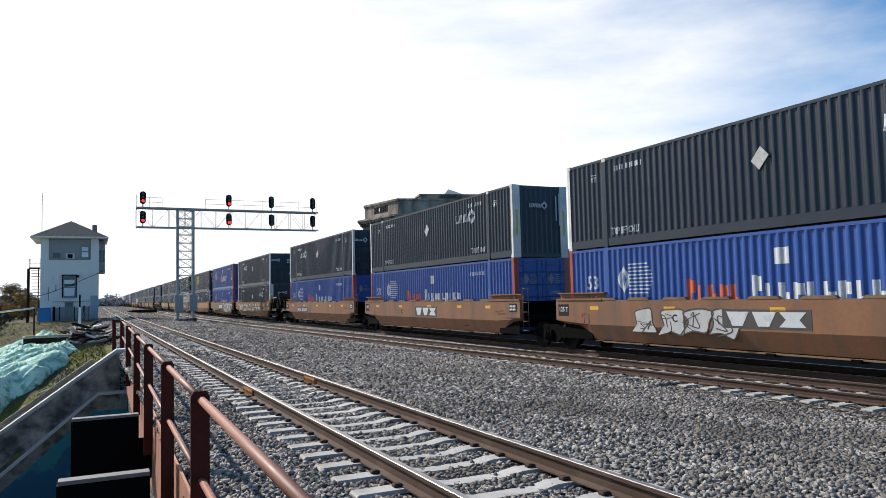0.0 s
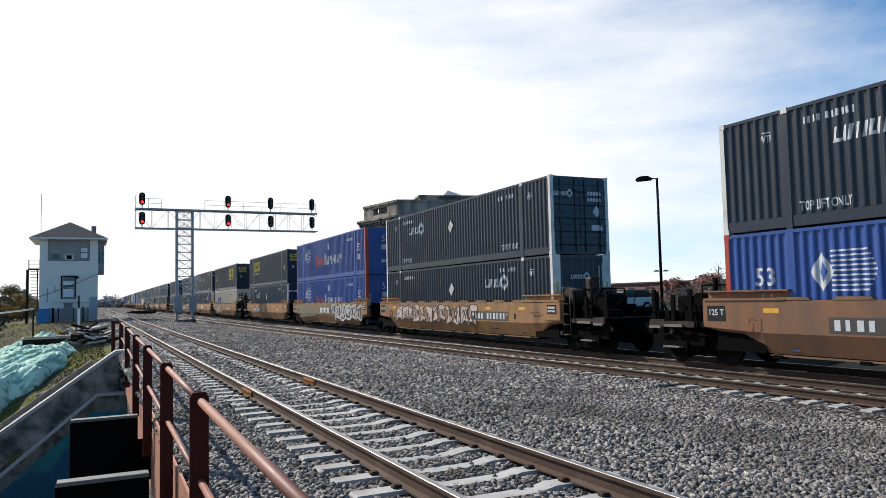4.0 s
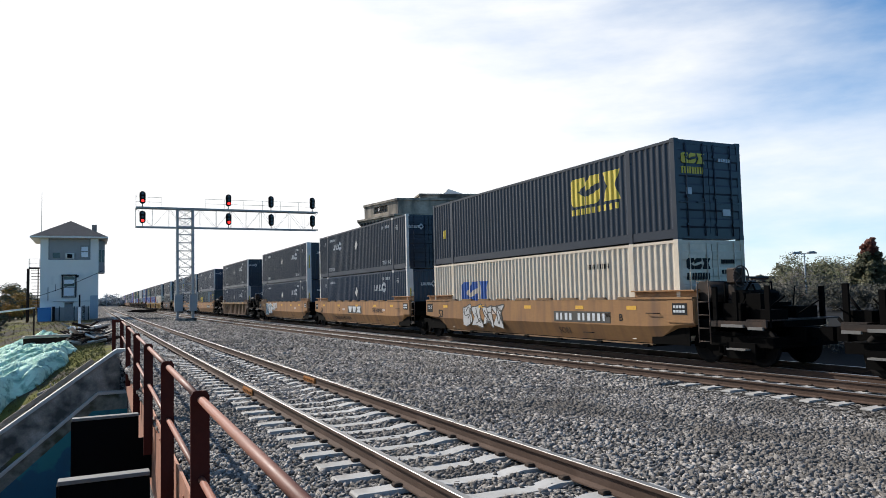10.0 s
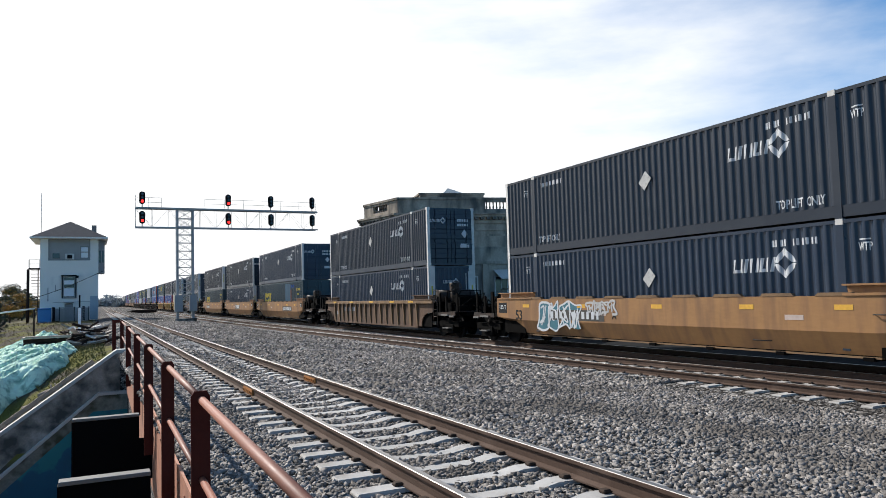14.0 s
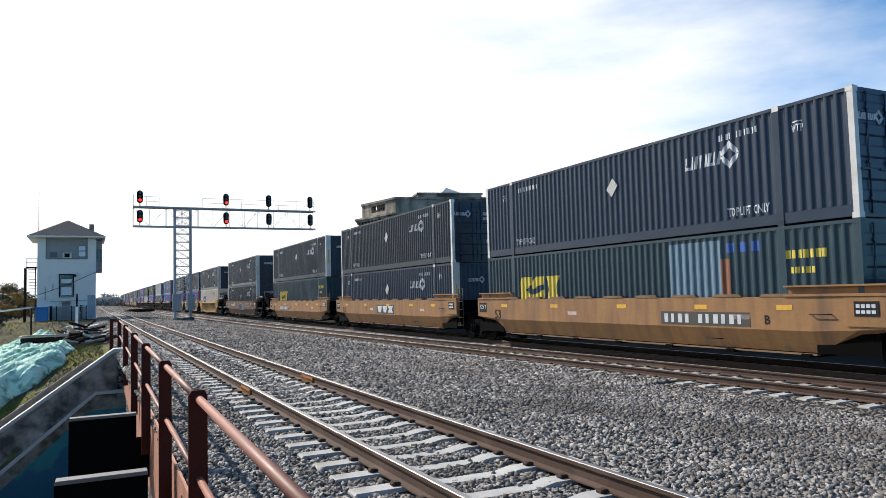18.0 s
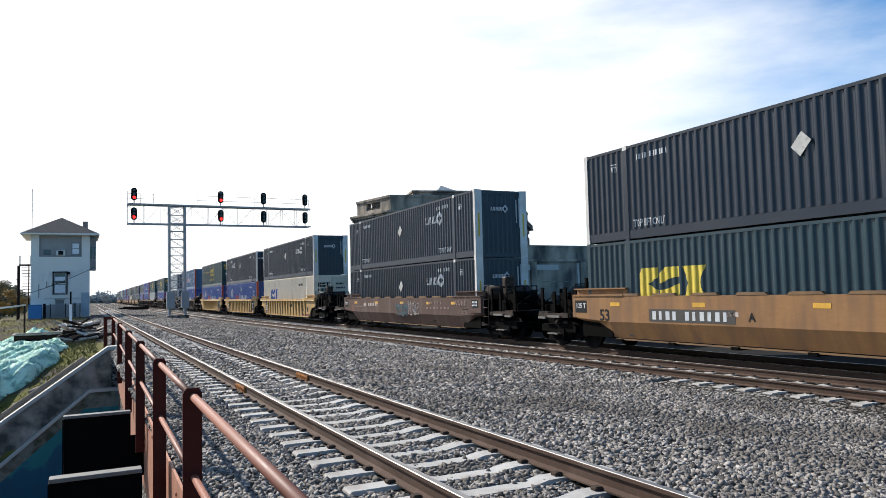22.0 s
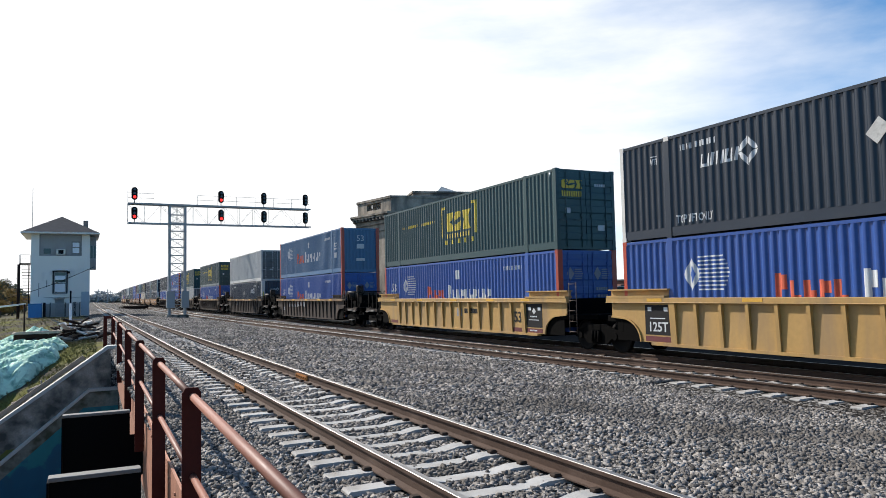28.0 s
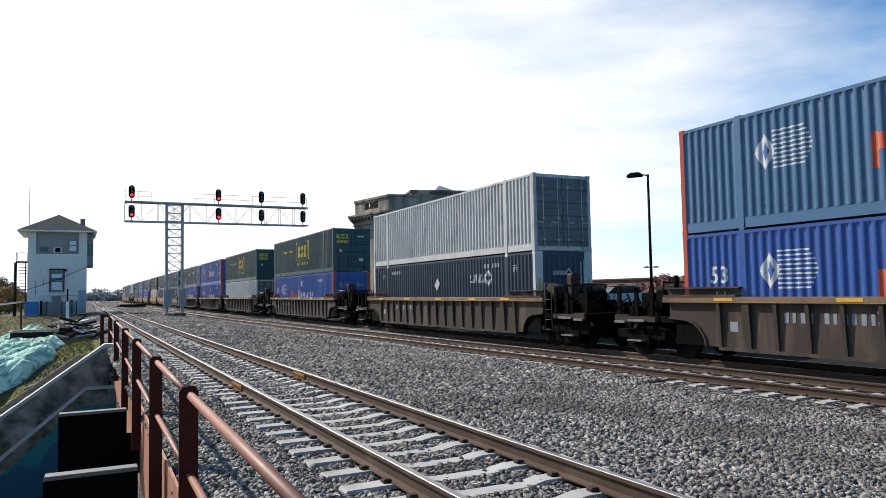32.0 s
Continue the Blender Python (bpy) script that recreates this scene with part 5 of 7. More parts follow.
def paint_marks(car, i, kind, joints):
    """The plates and sprayed marks by which one car differs from the next."""
    flat = kind in ("tan", "brown", "dark")
    if flat and joints == "aa":
        plate(car, -1.3, 1.3, 1.0, 1.48, M_SOOT, "dark plate")
        tagged(put("marking", cached("three", lambda: mark_mesh([[(-0.98 + k * 0.8, 1.06), (-0.66 + k * 0.8, 1.06), (-0.45 + k * 0.8, 1.42), (-1.15 + k * 0.8, 1.42)] for k in range(2)] + [[(0.42, 1.06), (1.15, 1.06), (0.98, 1.24), (1.17, 1.42), (0.44, 1.42), (0.62, 1.24)]], M_WHITE, -SILL_X - 0.012)), car, "three white shapes"), kind="stuff")
        letters(car, "C", 0.3, -3.0, 1.2, M_BLACKMARK)
    elif flat and kind != "dark":
        u = 2.1 if joints[0] == "c" else -5.1
        plate(car, u, u + 3.1, 0.99, 1.35, M_SOOT, "dark plate")
        tagged(put("marking", cached(("number", u), lambda: mark_mesh(number_row(u + 0.14, u + 2.98, 1.05, 1.29), M_WHITE, -SILL_X - 0.012)), car, "white painted number row"), kind="stuff")
        letters(car, "A" if joints[0] == "a" else "B", 0.3, u + 3.6, 1.17, M_BLACKMARK)
    elif kind == "dark":
        tagged(put("marking", mark_mesh(number_row(-5.2, -2.9, 1.28, 1.47, 2, 8), M_PALE, -SILL_X - 0.012), car, "pale painted number row"), kind="stuff")
        tag(car, 1.2, 2.5, 0.85, 1.6, 3, M_SILVER, C_DARK, 13, 0.02)
        tag(car, -0.4, 1.1, 0.8, 1.45, 4, M_TEAL, C_DARK, 14, 0.03)
        for u, v, w_, n_ in ((3.6, 1.45, 1.6, 5), (3.4, 1.2, 2.6, 7), (6.3, 1.5, 1.2, 9), (6.2, 1.38, 1.2, 8), (6.7, 1.02, 0.8, 7), (-6.6, 1.2, 2.0, 6)):
            blocks(car, u, u + w_, v, v + 0.09, n_, M_FAINT, "faint pinkish stencil row", 0.5)
    elif kind == "ochre":
        blocks(car, 1.2, 2.4, 1.1, 1.3, 9, M_BLACKMARK, "dark painted number row", 0.8)
    if flat and kind == "tan":
        for u in (-2.4, 4.7):
            plate(car, u, u + 0.5, 1.18, 1.3, M_PALE, "pale patch")
    if i == 0:
        tag(car, -4.7, -0.9, 0.66, 1.5, 4, M_SOOT, M_SILVER, 1, 0.035)
    if i == 3:
        tag(car, -6.3, 2.6, 0.72, 1.66, 12, M_SOOT, M_PALE, 2, 0.045)
    if i == 4:
        plate(car, -7.6, 1.35, 0.95, 1.62, M_OLIVE, "dull sprayed ground")
        plate(car, 1.36, 7.7, 0.95, 1.62, M_SOOT, "dark sprayed ground")
        tag(car, 1.6, 7.6, 0.62, 1.62, 6, M_SILVER, M_SOOT, 3, 0.11)
        tag(car, -6.6, -2.4, 0.7, 1.6, 5, M_OLIVE, M_SOOT, 31, 0.08)
    if i == 6:
        tag(car, -4.9, -1.3, 0.6, 1.68, 4, M_SOOT, M_SILVER, 4, 0.05)
        scrawl(car, "SON", 0.34, 2.6, M_SCRAWL)
    if i == 7:
        scrawl(car, "LUNCH MONEY KREW", 0.34, -2.6, M_SCRAWL)
        letters(car, "THE EMPIRE", 0.32, 4.0, 1.2, M_SCRAWL)
    if i == 8:
        tag(car, -5.8, -3.2, 0.6, 1.68, 4, M_WHITE, M_TEAL, 6)
        tag(car, -2.9, -1.4, 1.2, 1.66, 4, M_SILVER, C_TAN, 7)
    if i == 17:
        tag(car, -2.6, -0.4, 1.15, 1.5, 5, M_SILVER, C_DARK, 8)


# what each unit carries: upper box (style, closed end first, emblem near the front), lower box, car, joints
UNITS = [
    ("black", 1, 1, "blue", 0, 0, "brown", "aa"), ("black", 1, 1, "blue", 0, 0, "brown", "aa"), ("black", 0, 0, "blue", 0, 0, "brown", "ac"),
    ("black", 0, 0, "black", 1, 1, "tan", "ca"), ("blue", 1, 1, "blue", 1, 1, "tan", "aa"), ("csx_dark", 0, 0, "navy", 0, 0, "tan", "ac"),
    ("csx_dark", 0, 1, "cream", 0, 0, "tan", "ca"), ("black", 0, 0, "navy", 1, 1, "tan", "aa"), ("black", 1, 1, "navy", 1, 1, "tan", "ac"),
    ("black", 0, 1, "navy", 1, 1, "umber", "cc"),
    ("navy", 0, 1, "csx_low", 0, 0, "tan", "ca"), ("black", 0, 1, "navy", 1, 1, "tan", "aa"), ("black", 1, 1, "csx_low", 0, 0, "tan", "ac"),
    ("black", 1, 1, "black", 1, 1, "dark", "cc"),
    ("black", 1, 1, "cream", 0, 0, "ochre", "ca"), ("black", 0, 0, "blue", 1, 1, "ochre", "aa"), ("csx_green", 0, 0, "blue", 0, 0, "ochre", "ac"),
    ("faded", 1, 1, "blue", 0, 0, "rust", "cc"), ("grey", 0, 0, "navy", 1, 1, "rust", "cc"), ("csx_green", 0, 0, "blue", 0, 0, "rust", "cc"),
    ("csx_green", 0, 0, "grey", 0, 0, "rust", "ca"), ("blue", 1, 1, "blue", 1, 1, "rust", "aa"), ("black", 1, 1, "blue", 0, 0, "rust", "ac"),
    ("black", 0, 1, "navy", 1, 1, "tan", "ca"), ("navy", 1, 1, "navy", 1, 1, "tan", "aa"), ("csx_dark", 0, 1, "cream", 0, 0, "tan", "ac"),
    ("black", 1, 1, "blue", 0, 0, "brown", "ca"), ("blue", 0, 0, "blue", 1, 1, "brown", "aa"), ("black", 0, 0, "navy", 0, 0, "brown", "ac"),
    ("grey", 0, 0, "navy", 1, 1, "rust", "cc"), ("black", 1, 1, "navy", 1, 1, "tan", "ca"), ("black", 0, 1, "blue", 0, 0, "tan", "aa"), ("navy", 1, 1, "cream", 0, 0, "tan", "ac"),
]
# where each unit's boxes begin, sixteen seconds into the clip, and the train's speed
START = [-179.72, -159.89, -140.47, -116.47, -96.87, -77.46, -53.60, -34.11, -14.50, 9.20, 32.86, 52.26, 71.82, 95.50, 119.53, 138.83, 158.40, 182.03, 205.46, 229.04, 252.25]
while len(START) < len(UNITS):
    START.append(START[-1] + (19.5 if UNITS[len(START)][7][0] == "a" else 23.7))
SPEED, GAIN = 11.484, -0.00263
MOVING = []


def along(s16, t):
    return s16 - SPEED * (t - 16) - GAIN * (t - 16) ** 2 / 2


for i, ((up, un, um, low, ln, lm, kind, joints), s16) in enumerate(zip(UNITS, START)):
    mid = s16 + C_LEN / 2
    car = well_car(kind, *joints, passes=i < 19)
    paint_marks(car, i, kind, joints)
    MOVING.append((car, mid, Z_FAR))
    low_box = container(low, bool(ln), bool(lm))
    if i == 10:
        put("marking", mark_mesh([rect(2.3, 4.2, 0.25, 2.7)], M_SKY), low_box, "pale blue repainted patch")
        tagged(put("marking", mark_mesh(row_of_blocks(4.4, 5.6, 2.35, 2.6, 3, 0.6), M_BLUEMARK), low_box, "bright blue sprayed marks"), kind="stuff")
        put("marking", mark_mesh([rect(4.2, 4.5, 0.25, 2.2)], M_BROWNMARK), low_box, "rusty streak")
    MOVING.append((low_box, mid, Z_FAR + LIFT))
    MOVING.append((container(up, bool(un), bool(um)), mid, Z_FAR + LIFT + C_H))

# ---- the bridge beside the near track ----
def x_post(y):
    return 0.672 + 0.0145 * y


POSTS = [1.5, 5.85, 8.97, 12.9, 17.5, 23.7, 32.0]
railing = thing("railing", pose(0, 0, -0.85), "dark red painted steel pipe railing along the bridge edge", "railing")
for y in POSTS:
    bm = bmesh.new()
    x = x_post(y)
    prism(bm, [(x - 0.07, 0.0), (x + 0.07, 0.0), (x + 0.07, 1.76), (x + 0.045, 1.80), (x - 0.045, 1.80), (x - 0.07, 1.76)], 1, y - 0.012, y + 0.012)
    box(bm, x + 0.046, x + 0.07, y + 0.012, y + 0.09, 0.0, 1.74)
    for z in (0.12, 0.3):
        rod(bm, (x + 0.03, y - 0.03, z), (x + 0.03, y + 0.03, z), 0.018, 6)
    part("post", bm, RED_STEEL, railing)
for z, r in ((1.73, 0.031), (1.13, 0.027)):
    for a, b in zip(POSTS[:-1], POSTS[1:]):
        bm = bmesh.new()
        rod(bm, (x_post(a) + 0.01, a + 0.013, z), (x_post(b) + 0.01, b - 0.013, z), r, 14)
        part("pipe", bm, PIPE, railing, "reddish painted pipe rail")

bm = boxes((x_post(32) - 0.36, x_post(32) - 0.22, 31.98, 32.02, -0.2, 1.82), (x_post(32) - 0.22, x_post(32) - 0.071, 31.98, 32.02, 1.70, 1.82))
part("end_frame", bm, RED_STEEL, railing)

girder = thing("bridge_girder", pose(0, 0, -1.6), "red oxide painted steel bridge girder holding the ballast", "bridge girder")
for a, b in ((1.2, 9.0), (9.0, 16.0), (16.0, 23.0), (23.0, 29.95)):
    bm = bmesh.new()
    xa, xb = x_post(a) + 0.10, x_post(b) + 0.10
    vs = [bm.verts.new(p) for p in ((xa, a, 0), (xb, b - 0.01, 0), (xb, b - 0.01, 1.36), (xa, a, 1.36), (xa + 0.03, a, 0), (xb + 0.03, b - 0.01, 0), (xb + 0.03, b - 0.01, 1.36), (xa + 0.03, a, 1.36))]
    for f in ((0, 1, 2, 3), (7, 6, 5, 4), (3, 2, 6, 7), (0, 4, 5, 1), (0, 3, 7, 4), (1, 5, 6, 2)):
        bm.faces.new([vs[i] for i in f])
    bmesh.ops.recalc_face_normals(bm, faces=bm.faces)
    part("web_plate", bm, RED_GIRDER, girder)
bm = bmesh.new()
for k in range(40):
    y = 1.8 + k * 0.7
    rod(bm, (x_post(y) + 0.085, y, 1.2), (x_post(y) + 0.1, y, 1.2), 0.02, 6)
tagged(part("rivets", bm, RED_GIRDER, girder), kind="stuff")
for y, x0, x1 in ((4.4, -0.36, 0.55), (9.0, -0.31, 0.62), (13.7, -0.27, 0.76)):
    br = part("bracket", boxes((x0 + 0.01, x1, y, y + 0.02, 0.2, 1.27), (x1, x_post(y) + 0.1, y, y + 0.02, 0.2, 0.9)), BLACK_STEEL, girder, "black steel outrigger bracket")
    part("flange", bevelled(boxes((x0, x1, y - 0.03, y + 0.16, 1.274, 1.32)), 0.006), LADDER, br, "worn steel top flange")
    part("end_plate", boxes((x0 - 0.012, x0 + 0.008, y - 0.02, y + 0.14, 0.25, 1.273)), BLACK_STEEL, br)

abutment = thing("abutment", pose(0, 30, -5.4), "weathered concrete bridge abutment with a sloping wing wall", "abutment")
bm = bmesh.new()
prism(bm, [(2.0, 5.16), (0.92, 5.16), (-2.85, 2.46), (-6.3, 0.0), (2.0, 0.0)], 1, 0.06, 0.55)
part("wing_wall", bm, CONCRETE, abutment)
bm = bmesh.new()
prism(bm, [(1.2, 5.163), (0.90, 5.163), (-2.85, 2.463), (-6.3, 0.003), (-6.3, 0.12), (-2.86, 2.60), (0.88, 5.29), (1.2, 5.29)], 1, 0.0, 0.62)
part("coping", bm, CONCRETE_PALE, abutment, "pale worn concrete coping")
bm = bmesh.new()
prism(bm, [(2.0, 3.66), (0.28, 3.66), (-2.85, 1.0), (-4.1, 0.0), (2.0, 0.0)], 1, -0.30, 0.055)
part("lower_wall", bm, CONCRETE_LOW, abutment)
bm = bmesh.new()
prism(bm, [(2.0, 3.664), (0.28, 3.664), (-2.85, 1.004), (-4.1, 0.0), (-4.2, 0.06), (-2.9, 1.10), (0.26, 3.76), (2.0, 3.76)], 1, -0.34, 0.05)
part("ledge", bm, CONCRETE_PALE, abutment, "pale concrete ledge")
bm = bmesh.new()
prism(bm, [(2.0, 3.1), (0.10, 3.1), (-2.6, 0.72), (-3.4, 0.0), (2.0, 0.0)], 1, -0.312, -0.302)
part("mural", bm, MURAL, abutment, "blue and teal painted mural")
road = part("road", boxes((-40, 0.8, 1.5, 29.6, -5.38, -5.36)), material("asphalt", (0.05, 0.05, 0.052), 0.9, vary=0.3, scale=1, fine=30, bump=0.004))
tagged(road, "dark asphalt street passing under the bridge", "road", kind="structure")


# ---- signal bridge over the tracks ----
sb = thing("signal_bridge", pose(8.98, 80.8, -0.42), "galvanised steel lattice signal bridge on one mast", "signal bridge")
H0 = 11.9
for sx in (-0.78, 0.78):
    for sy in (-0.35, 0.35):
        part("mast_leg", boxes((sx - 0.11, sx + 0.11, sy - 0.08, sy + 0.08, 0, H0)), GALV, sb)
n = 13
for face in (-0.35, 0.35):
    for k in range(n):
        z0, z1 = 0.5 + k * (H0 - 0.7) / n, 0.5 + (k + 1) * (H0 - 0.7) / n
        bm = bmesh.new()
        bar(bm, (-0.7, face, z0), (0.7, face, z1), 0.07, 0.03)
        bar(bm, (0.7, face - 0.03, z0), (-0.7, face - 0.03, z1), 0.07, 0.03)
        bar(bm, (-0.75, face, z1), (0.75, face, z1), 0.06)
        part("lacing", bm, GALV, sb)
part("footing", bevelled(boxes((-1.1, 1.1, -0.6, 0.6, -0.15, 0.28)), 0.03), CONCRETE, sb, "concrete footing")
for x0, x1 in ((-1.12, -0.3), (0.36, 1.12)):
    part("equipment_case", bevelled(boxes((x0, x1, -0.85, -0.46, 1.0, 2.75)), 0.02), GALV, sb, "grey steel equipment case")
X0, X1 = -4.85, 14.4
for y in (-0.45, 0.45):
    for z in (9.85, 11.85):
        part("chord", boxes((X0, X1, y - 0.05, y + 0.05, z - 0.065, z + 0.065)), GALV, sb)
for k in range(12):
    a, b = X0 + k * (X1 - X0) / 12, X0 + (k + 1) * (X1 - X0) / 12
    bm = bmesh.new()
    for y in (-0.45, 0.45):
        bar(bm, (a, y, 9.85 if k % 2 else 11.85), (b, y, 11.85 if k % 2 else 9.85), 0.024)
        bar(bm, (a, y, 9.85), (a, y, 11.85), 0.03)
    part("web_member", bm, GALV, sb)
part("walkway", boxes((X0, X1, -0.40, 0.40, 11.94, 11.965)), GALV, sb)
for a, b in ((X0, X0 + 2.5), (2.0, X1 - 0.2)):
    bm = bmesh.new()
    for z in (12.45, 12.95):
        bar(bm, (a, -0.45, z), (b, -0.45, z), 0.03)
    m = max(2, round((b - a) / 1.9))
    for k in range(m + 1):
        x = a + k * (b - a) / m
        bar(bm, (x, -0.45, 11.95), (x, -0.45, 12.95), 0.03)
    part("handrail", bm, GALV, sb)
bm = bmesh.new()
bar(bm, (X0, -0.45, 9.85), (X0, -0.45, 13.2), 0.04)
part("handrail", bm, GALV, sb)


def signal_head(parent, x, z, lit):
    bm = bmesh.new()
    outline = [(0.30 * math.cos(a), (0.36 if math.sin(a) >= 0 else -0.36) + 0.30 * math.sin(a)) for a in [i * math.tau / 20 for i in range(20)]]
    prism(bm, outline, 1, -0.03, 0.03)
    head = part("signal_head", bm, BLACK, parent, "black signal head with a rounded backplate")
    head.location = (x, -0.62, z)
    for dz in (0.38, 0.0, -0.38):
        bm = bmesh.new()
        rod(bm, (0, -0.30, dz), (0, -0.03, dz), 0.15, 12)
        part("hood", bm, BLACK, head)
        bm = bmesh.new()
        rod(bm, (0, -0.315, dz), (0, -0.302, dz), 0.12 if not (lit and dz < 0) else 0.15, 12)
        part("lens", bm, SIGNAL_RED if lit and dz < 0 else DARK_LENS, head, "glowing red lens" if lit and dz < 0 else "dark lens")
    bm = bmesh.new()
    rod(bm, (0, 0.05, -0.95), (0, 0.05, 0.3), 0.05, 8)
    part("stem", bm, GALV, head)


for x, lit in ((4.75, 1), (13.39, 1), (18.0, 0), (22.7, 0)):
    for z in (12.88, 10.85):
        signal_head(sb, x - 8.98, z, lit)


# ---- signal tower ----
def window(parent, x0, x1, z0, z1, y, frame_mat=TRIM, panes=2, name="window"):
    """A window set into a wall that faces the camera."""
    fr = part(name, boxes((x0, x1, y - 0.05, y + 0.04, z0, z0 + 0.09), (x0, x1, y - 0.05, y + 0.04, z1 - 0.09, z1), (x0, x0 + 0.09, y - 0.05, y + 0.04, z0 + 0.09, z1 - 0.09), (x1 - 0.09, x1, y - 0.05, y + 0.04, z0 + 0.09, z1 - 0.09)), frame_mat, parent)
    h = (z1 - z0 - 0.18) / panes
    for k in range(panes):
        part("pane", boxes((x0 + 0.1, x1 - 0.1, y - 0.02, y, z0 + 0.1 + k * h, z0 + 0.08 + (k + 1) * h - 0.02)), GLASS, fr)
        if k:
            part("sash_bar", boxes((x0 + 0.09, x1 - 0.09, y - 0.04, y + 0.01, z0 + 0.07 + k * h, z0 + 0.11 + k * h)), P_WHITE, fr)
    part("sill", boxes((x0 - 0.08, x1 + 0.08, y - 0.12, y - 0.05, z0 - 0.08, z0)), frame_mat, fr)
    return fr


tw = thing("signal_tower", pose(-5.42, 97.7, -0.3), "two-storey white painted railway signal tower with a hipped roof", "building")
W, D, HT = 6.25, 8.5, 9.85
# front wall around its recessed band and its windows
part("wall", boxes((0, W, 0, 0.3, 0, 7.35), (0, 0.9, 0, 0.3, 7.35, HT), (5.3, W, 0, 0.3, 7.35, HT)), WHITE_WALL, tw)
part("wall", boxes((0, 0.3, 0.3, D, 0, HT)), WHITE_WALL, tw)
part("wall", boxes((W - 0.3, W, 0.3, D, 0, HT)), WHITE_WALL, tw)
part("wall", boxes((0.3, W - 0.3, D - 0.3, D, 0, HT)), WHITE_WALL, tw)
part("upper_panel", boxes((0.9, 5.3, 0.12, 0.2, 7.36, HT)), GREY_WALL, tw, "grey boarded upper window band")
part("band_frame", boxes((0.85, 5.35, -0.04, 0.1, 7.24, 7.36), (0.85, 0.97, -0.04, 0.1, 7.36, HT), (5.23, 5.35, -0.04, 0.1, 7.36, HT)), TRIM, tw)
for x in (2.35, 3.8):
    part("mullion", boxes((x - 0.05, x + 0.05, 0.04, 0.118, 7.36, HT)), GREY_WALL, tw)
window(tw, 4.25, 5.2, 7.45, 9.0, 0.07)
part("air_conditioner", bevelled(boxes((2.65, 3.6, -0.35, 0.11, 7.37, 8.02)), 0.02), P_WHITE, tw, "window air conditioner")
part("air_conditioner_grille", boxes((2.85, 3.4, -0.36, -0.352, 7.45, 7.92)), BLACK, tw)
part("vent_panel", boxes((1.3, 2.05, 0.05, 0.118, 7.5, 8.1)), GLASS, tw)
window(tw, 2.4, 3.75, 2.75, 5.3, -0.02)
part("lamp", bevelled(boxes((3.75, 4.1, -0.3, 0.0, 5.12, 5.4)), 0.02), BLACK, tw, "dark wall lamp")
part("plinth", boxes((1.4, 5.25, -0.04, -0.003, 0, 1.5)), GREY_WALL, tw, "grey painted plinth")
part("door", boxes((2.6, 3.5, -0.09, -0.045, 0, 2.05)), TRIM, tw, "grey steel door")
part("door_hood", boxes((2.5, 3.6, -0.5, -0.005, 2.12, 2.2)), TRIM, tw)
part("box", boxes((5.35, 6.2, -0.06, -0.003, 0.1, 2.9)), material("pale_blue_paint", (0.36, 0.42, 0.47), 0.8), tw, "pale blue painted patch")
for x, z0, z1 in ((0.85, 2.4, 4.0), (1.65, 3.5, 4.3)):
    bm = bmesh.new()
    rod(bm, (x, -0.05, z0), (x, -0.05, z1), 0.05, 6)
    part("conduit", bm, GREY_WALL, tw)
bm = bmesh.new()
rod(bm, (1.4, -0.05, 2.25), (5.3, -0.05, 2.25), 0.03, 6)
part("conduit", bm, GREY_WALL, tw)
# bay on the track side
bay = part("bay_window", boxes((W + 0.003, W + 0.7, 0.8, 4.8, 5.7, 7.0), (W + 0.003, W + 0.7, 0.8, 4.8, 8.5, 9.6)), TRIM, tw, "grey bay window towards the tracks")
part("pane", boxes((W + 0.02, W + 0.66, 0.84, 4.76, 7.0, 8.5)), GLASS, bay)
for x in (0.02, 0.35, 0.66):
    part("mullion", boxes((W + x - 0.03, W + x + 0.04, 0.8, 0.86, 7.0, 8.5)), TRIM, bay)
for x0, x1, y, z0, z1 in ((4.36, 5.09, 0.028, 7.58, 8.18), (4.36, 5.09, 0.028, 8.3, 8.85), (2.52, 3.63, -0.062, 2.92, 3.9), (2.52, 3.63, -0.062, 4.35, 4.85)):
    part("blind", boxes((x0, x1, y, y + 0.014, z0, z1)), BLIND, tw, "white lowered blind")
part("window_hood", boxes((2.25, 3.9, -0.16, -0.003, 5.33, 5.47)), BLACK, tw, "dark lintel over the window")
for x0, x1, z0, z1 in ((2.28, 2.4, 2.7, 5.33), (3.75, 3.87, 2.7, 5.33)):
    part("window_trim", boxes((x0, x1, -0.1, -0.003, z0, z1)), BLACK, tw)
# roof
E_ = 1.0
bm = bmesh.new()
c = [bm.verts.new(p) for p in ((-E_, -E_, HT + 0.16), (W + E_, -E_, HT + 0.16), (W + E_, D + E_, HT + 0.16), (-E_, D + E_, HT + 0.16))]
r_ = [bm.verts.new((W / 2, D / 2 - 0.8, HT + 2.45)), bm.verts.new((W / 2, D / 2 + 0.8, HT + 2.45))]
for f in ((c[0], c[1], r_[0]), (c[1], c[2], r_[1], r_[0]), (c[2], c[3], r_[1]), (c[3], c[0], r_[0], r_[1]), (c[3], c[2], c[1], c[0])):
    bm.faces.new(f)
part("roof", bm, SHINGLE, tw, "grey shingled hipped roof")
part("eave", boxes((-E_ - 0.04, W + E_ + 0.04, -E_ - 0.04, D + E_ + 0.04, HT - 0.02, HT + 0.155)), WHITE_WALL, tw)
part("chimney", boxes((W - 0.75, W - 0.2, 3.2, 3.9, HT + 0.6, HT + 2.0)), material("old_brick", (0.28, 0.22, 0.19), 0.9), tw, "small brick chimney")
bm = bmesh.new()
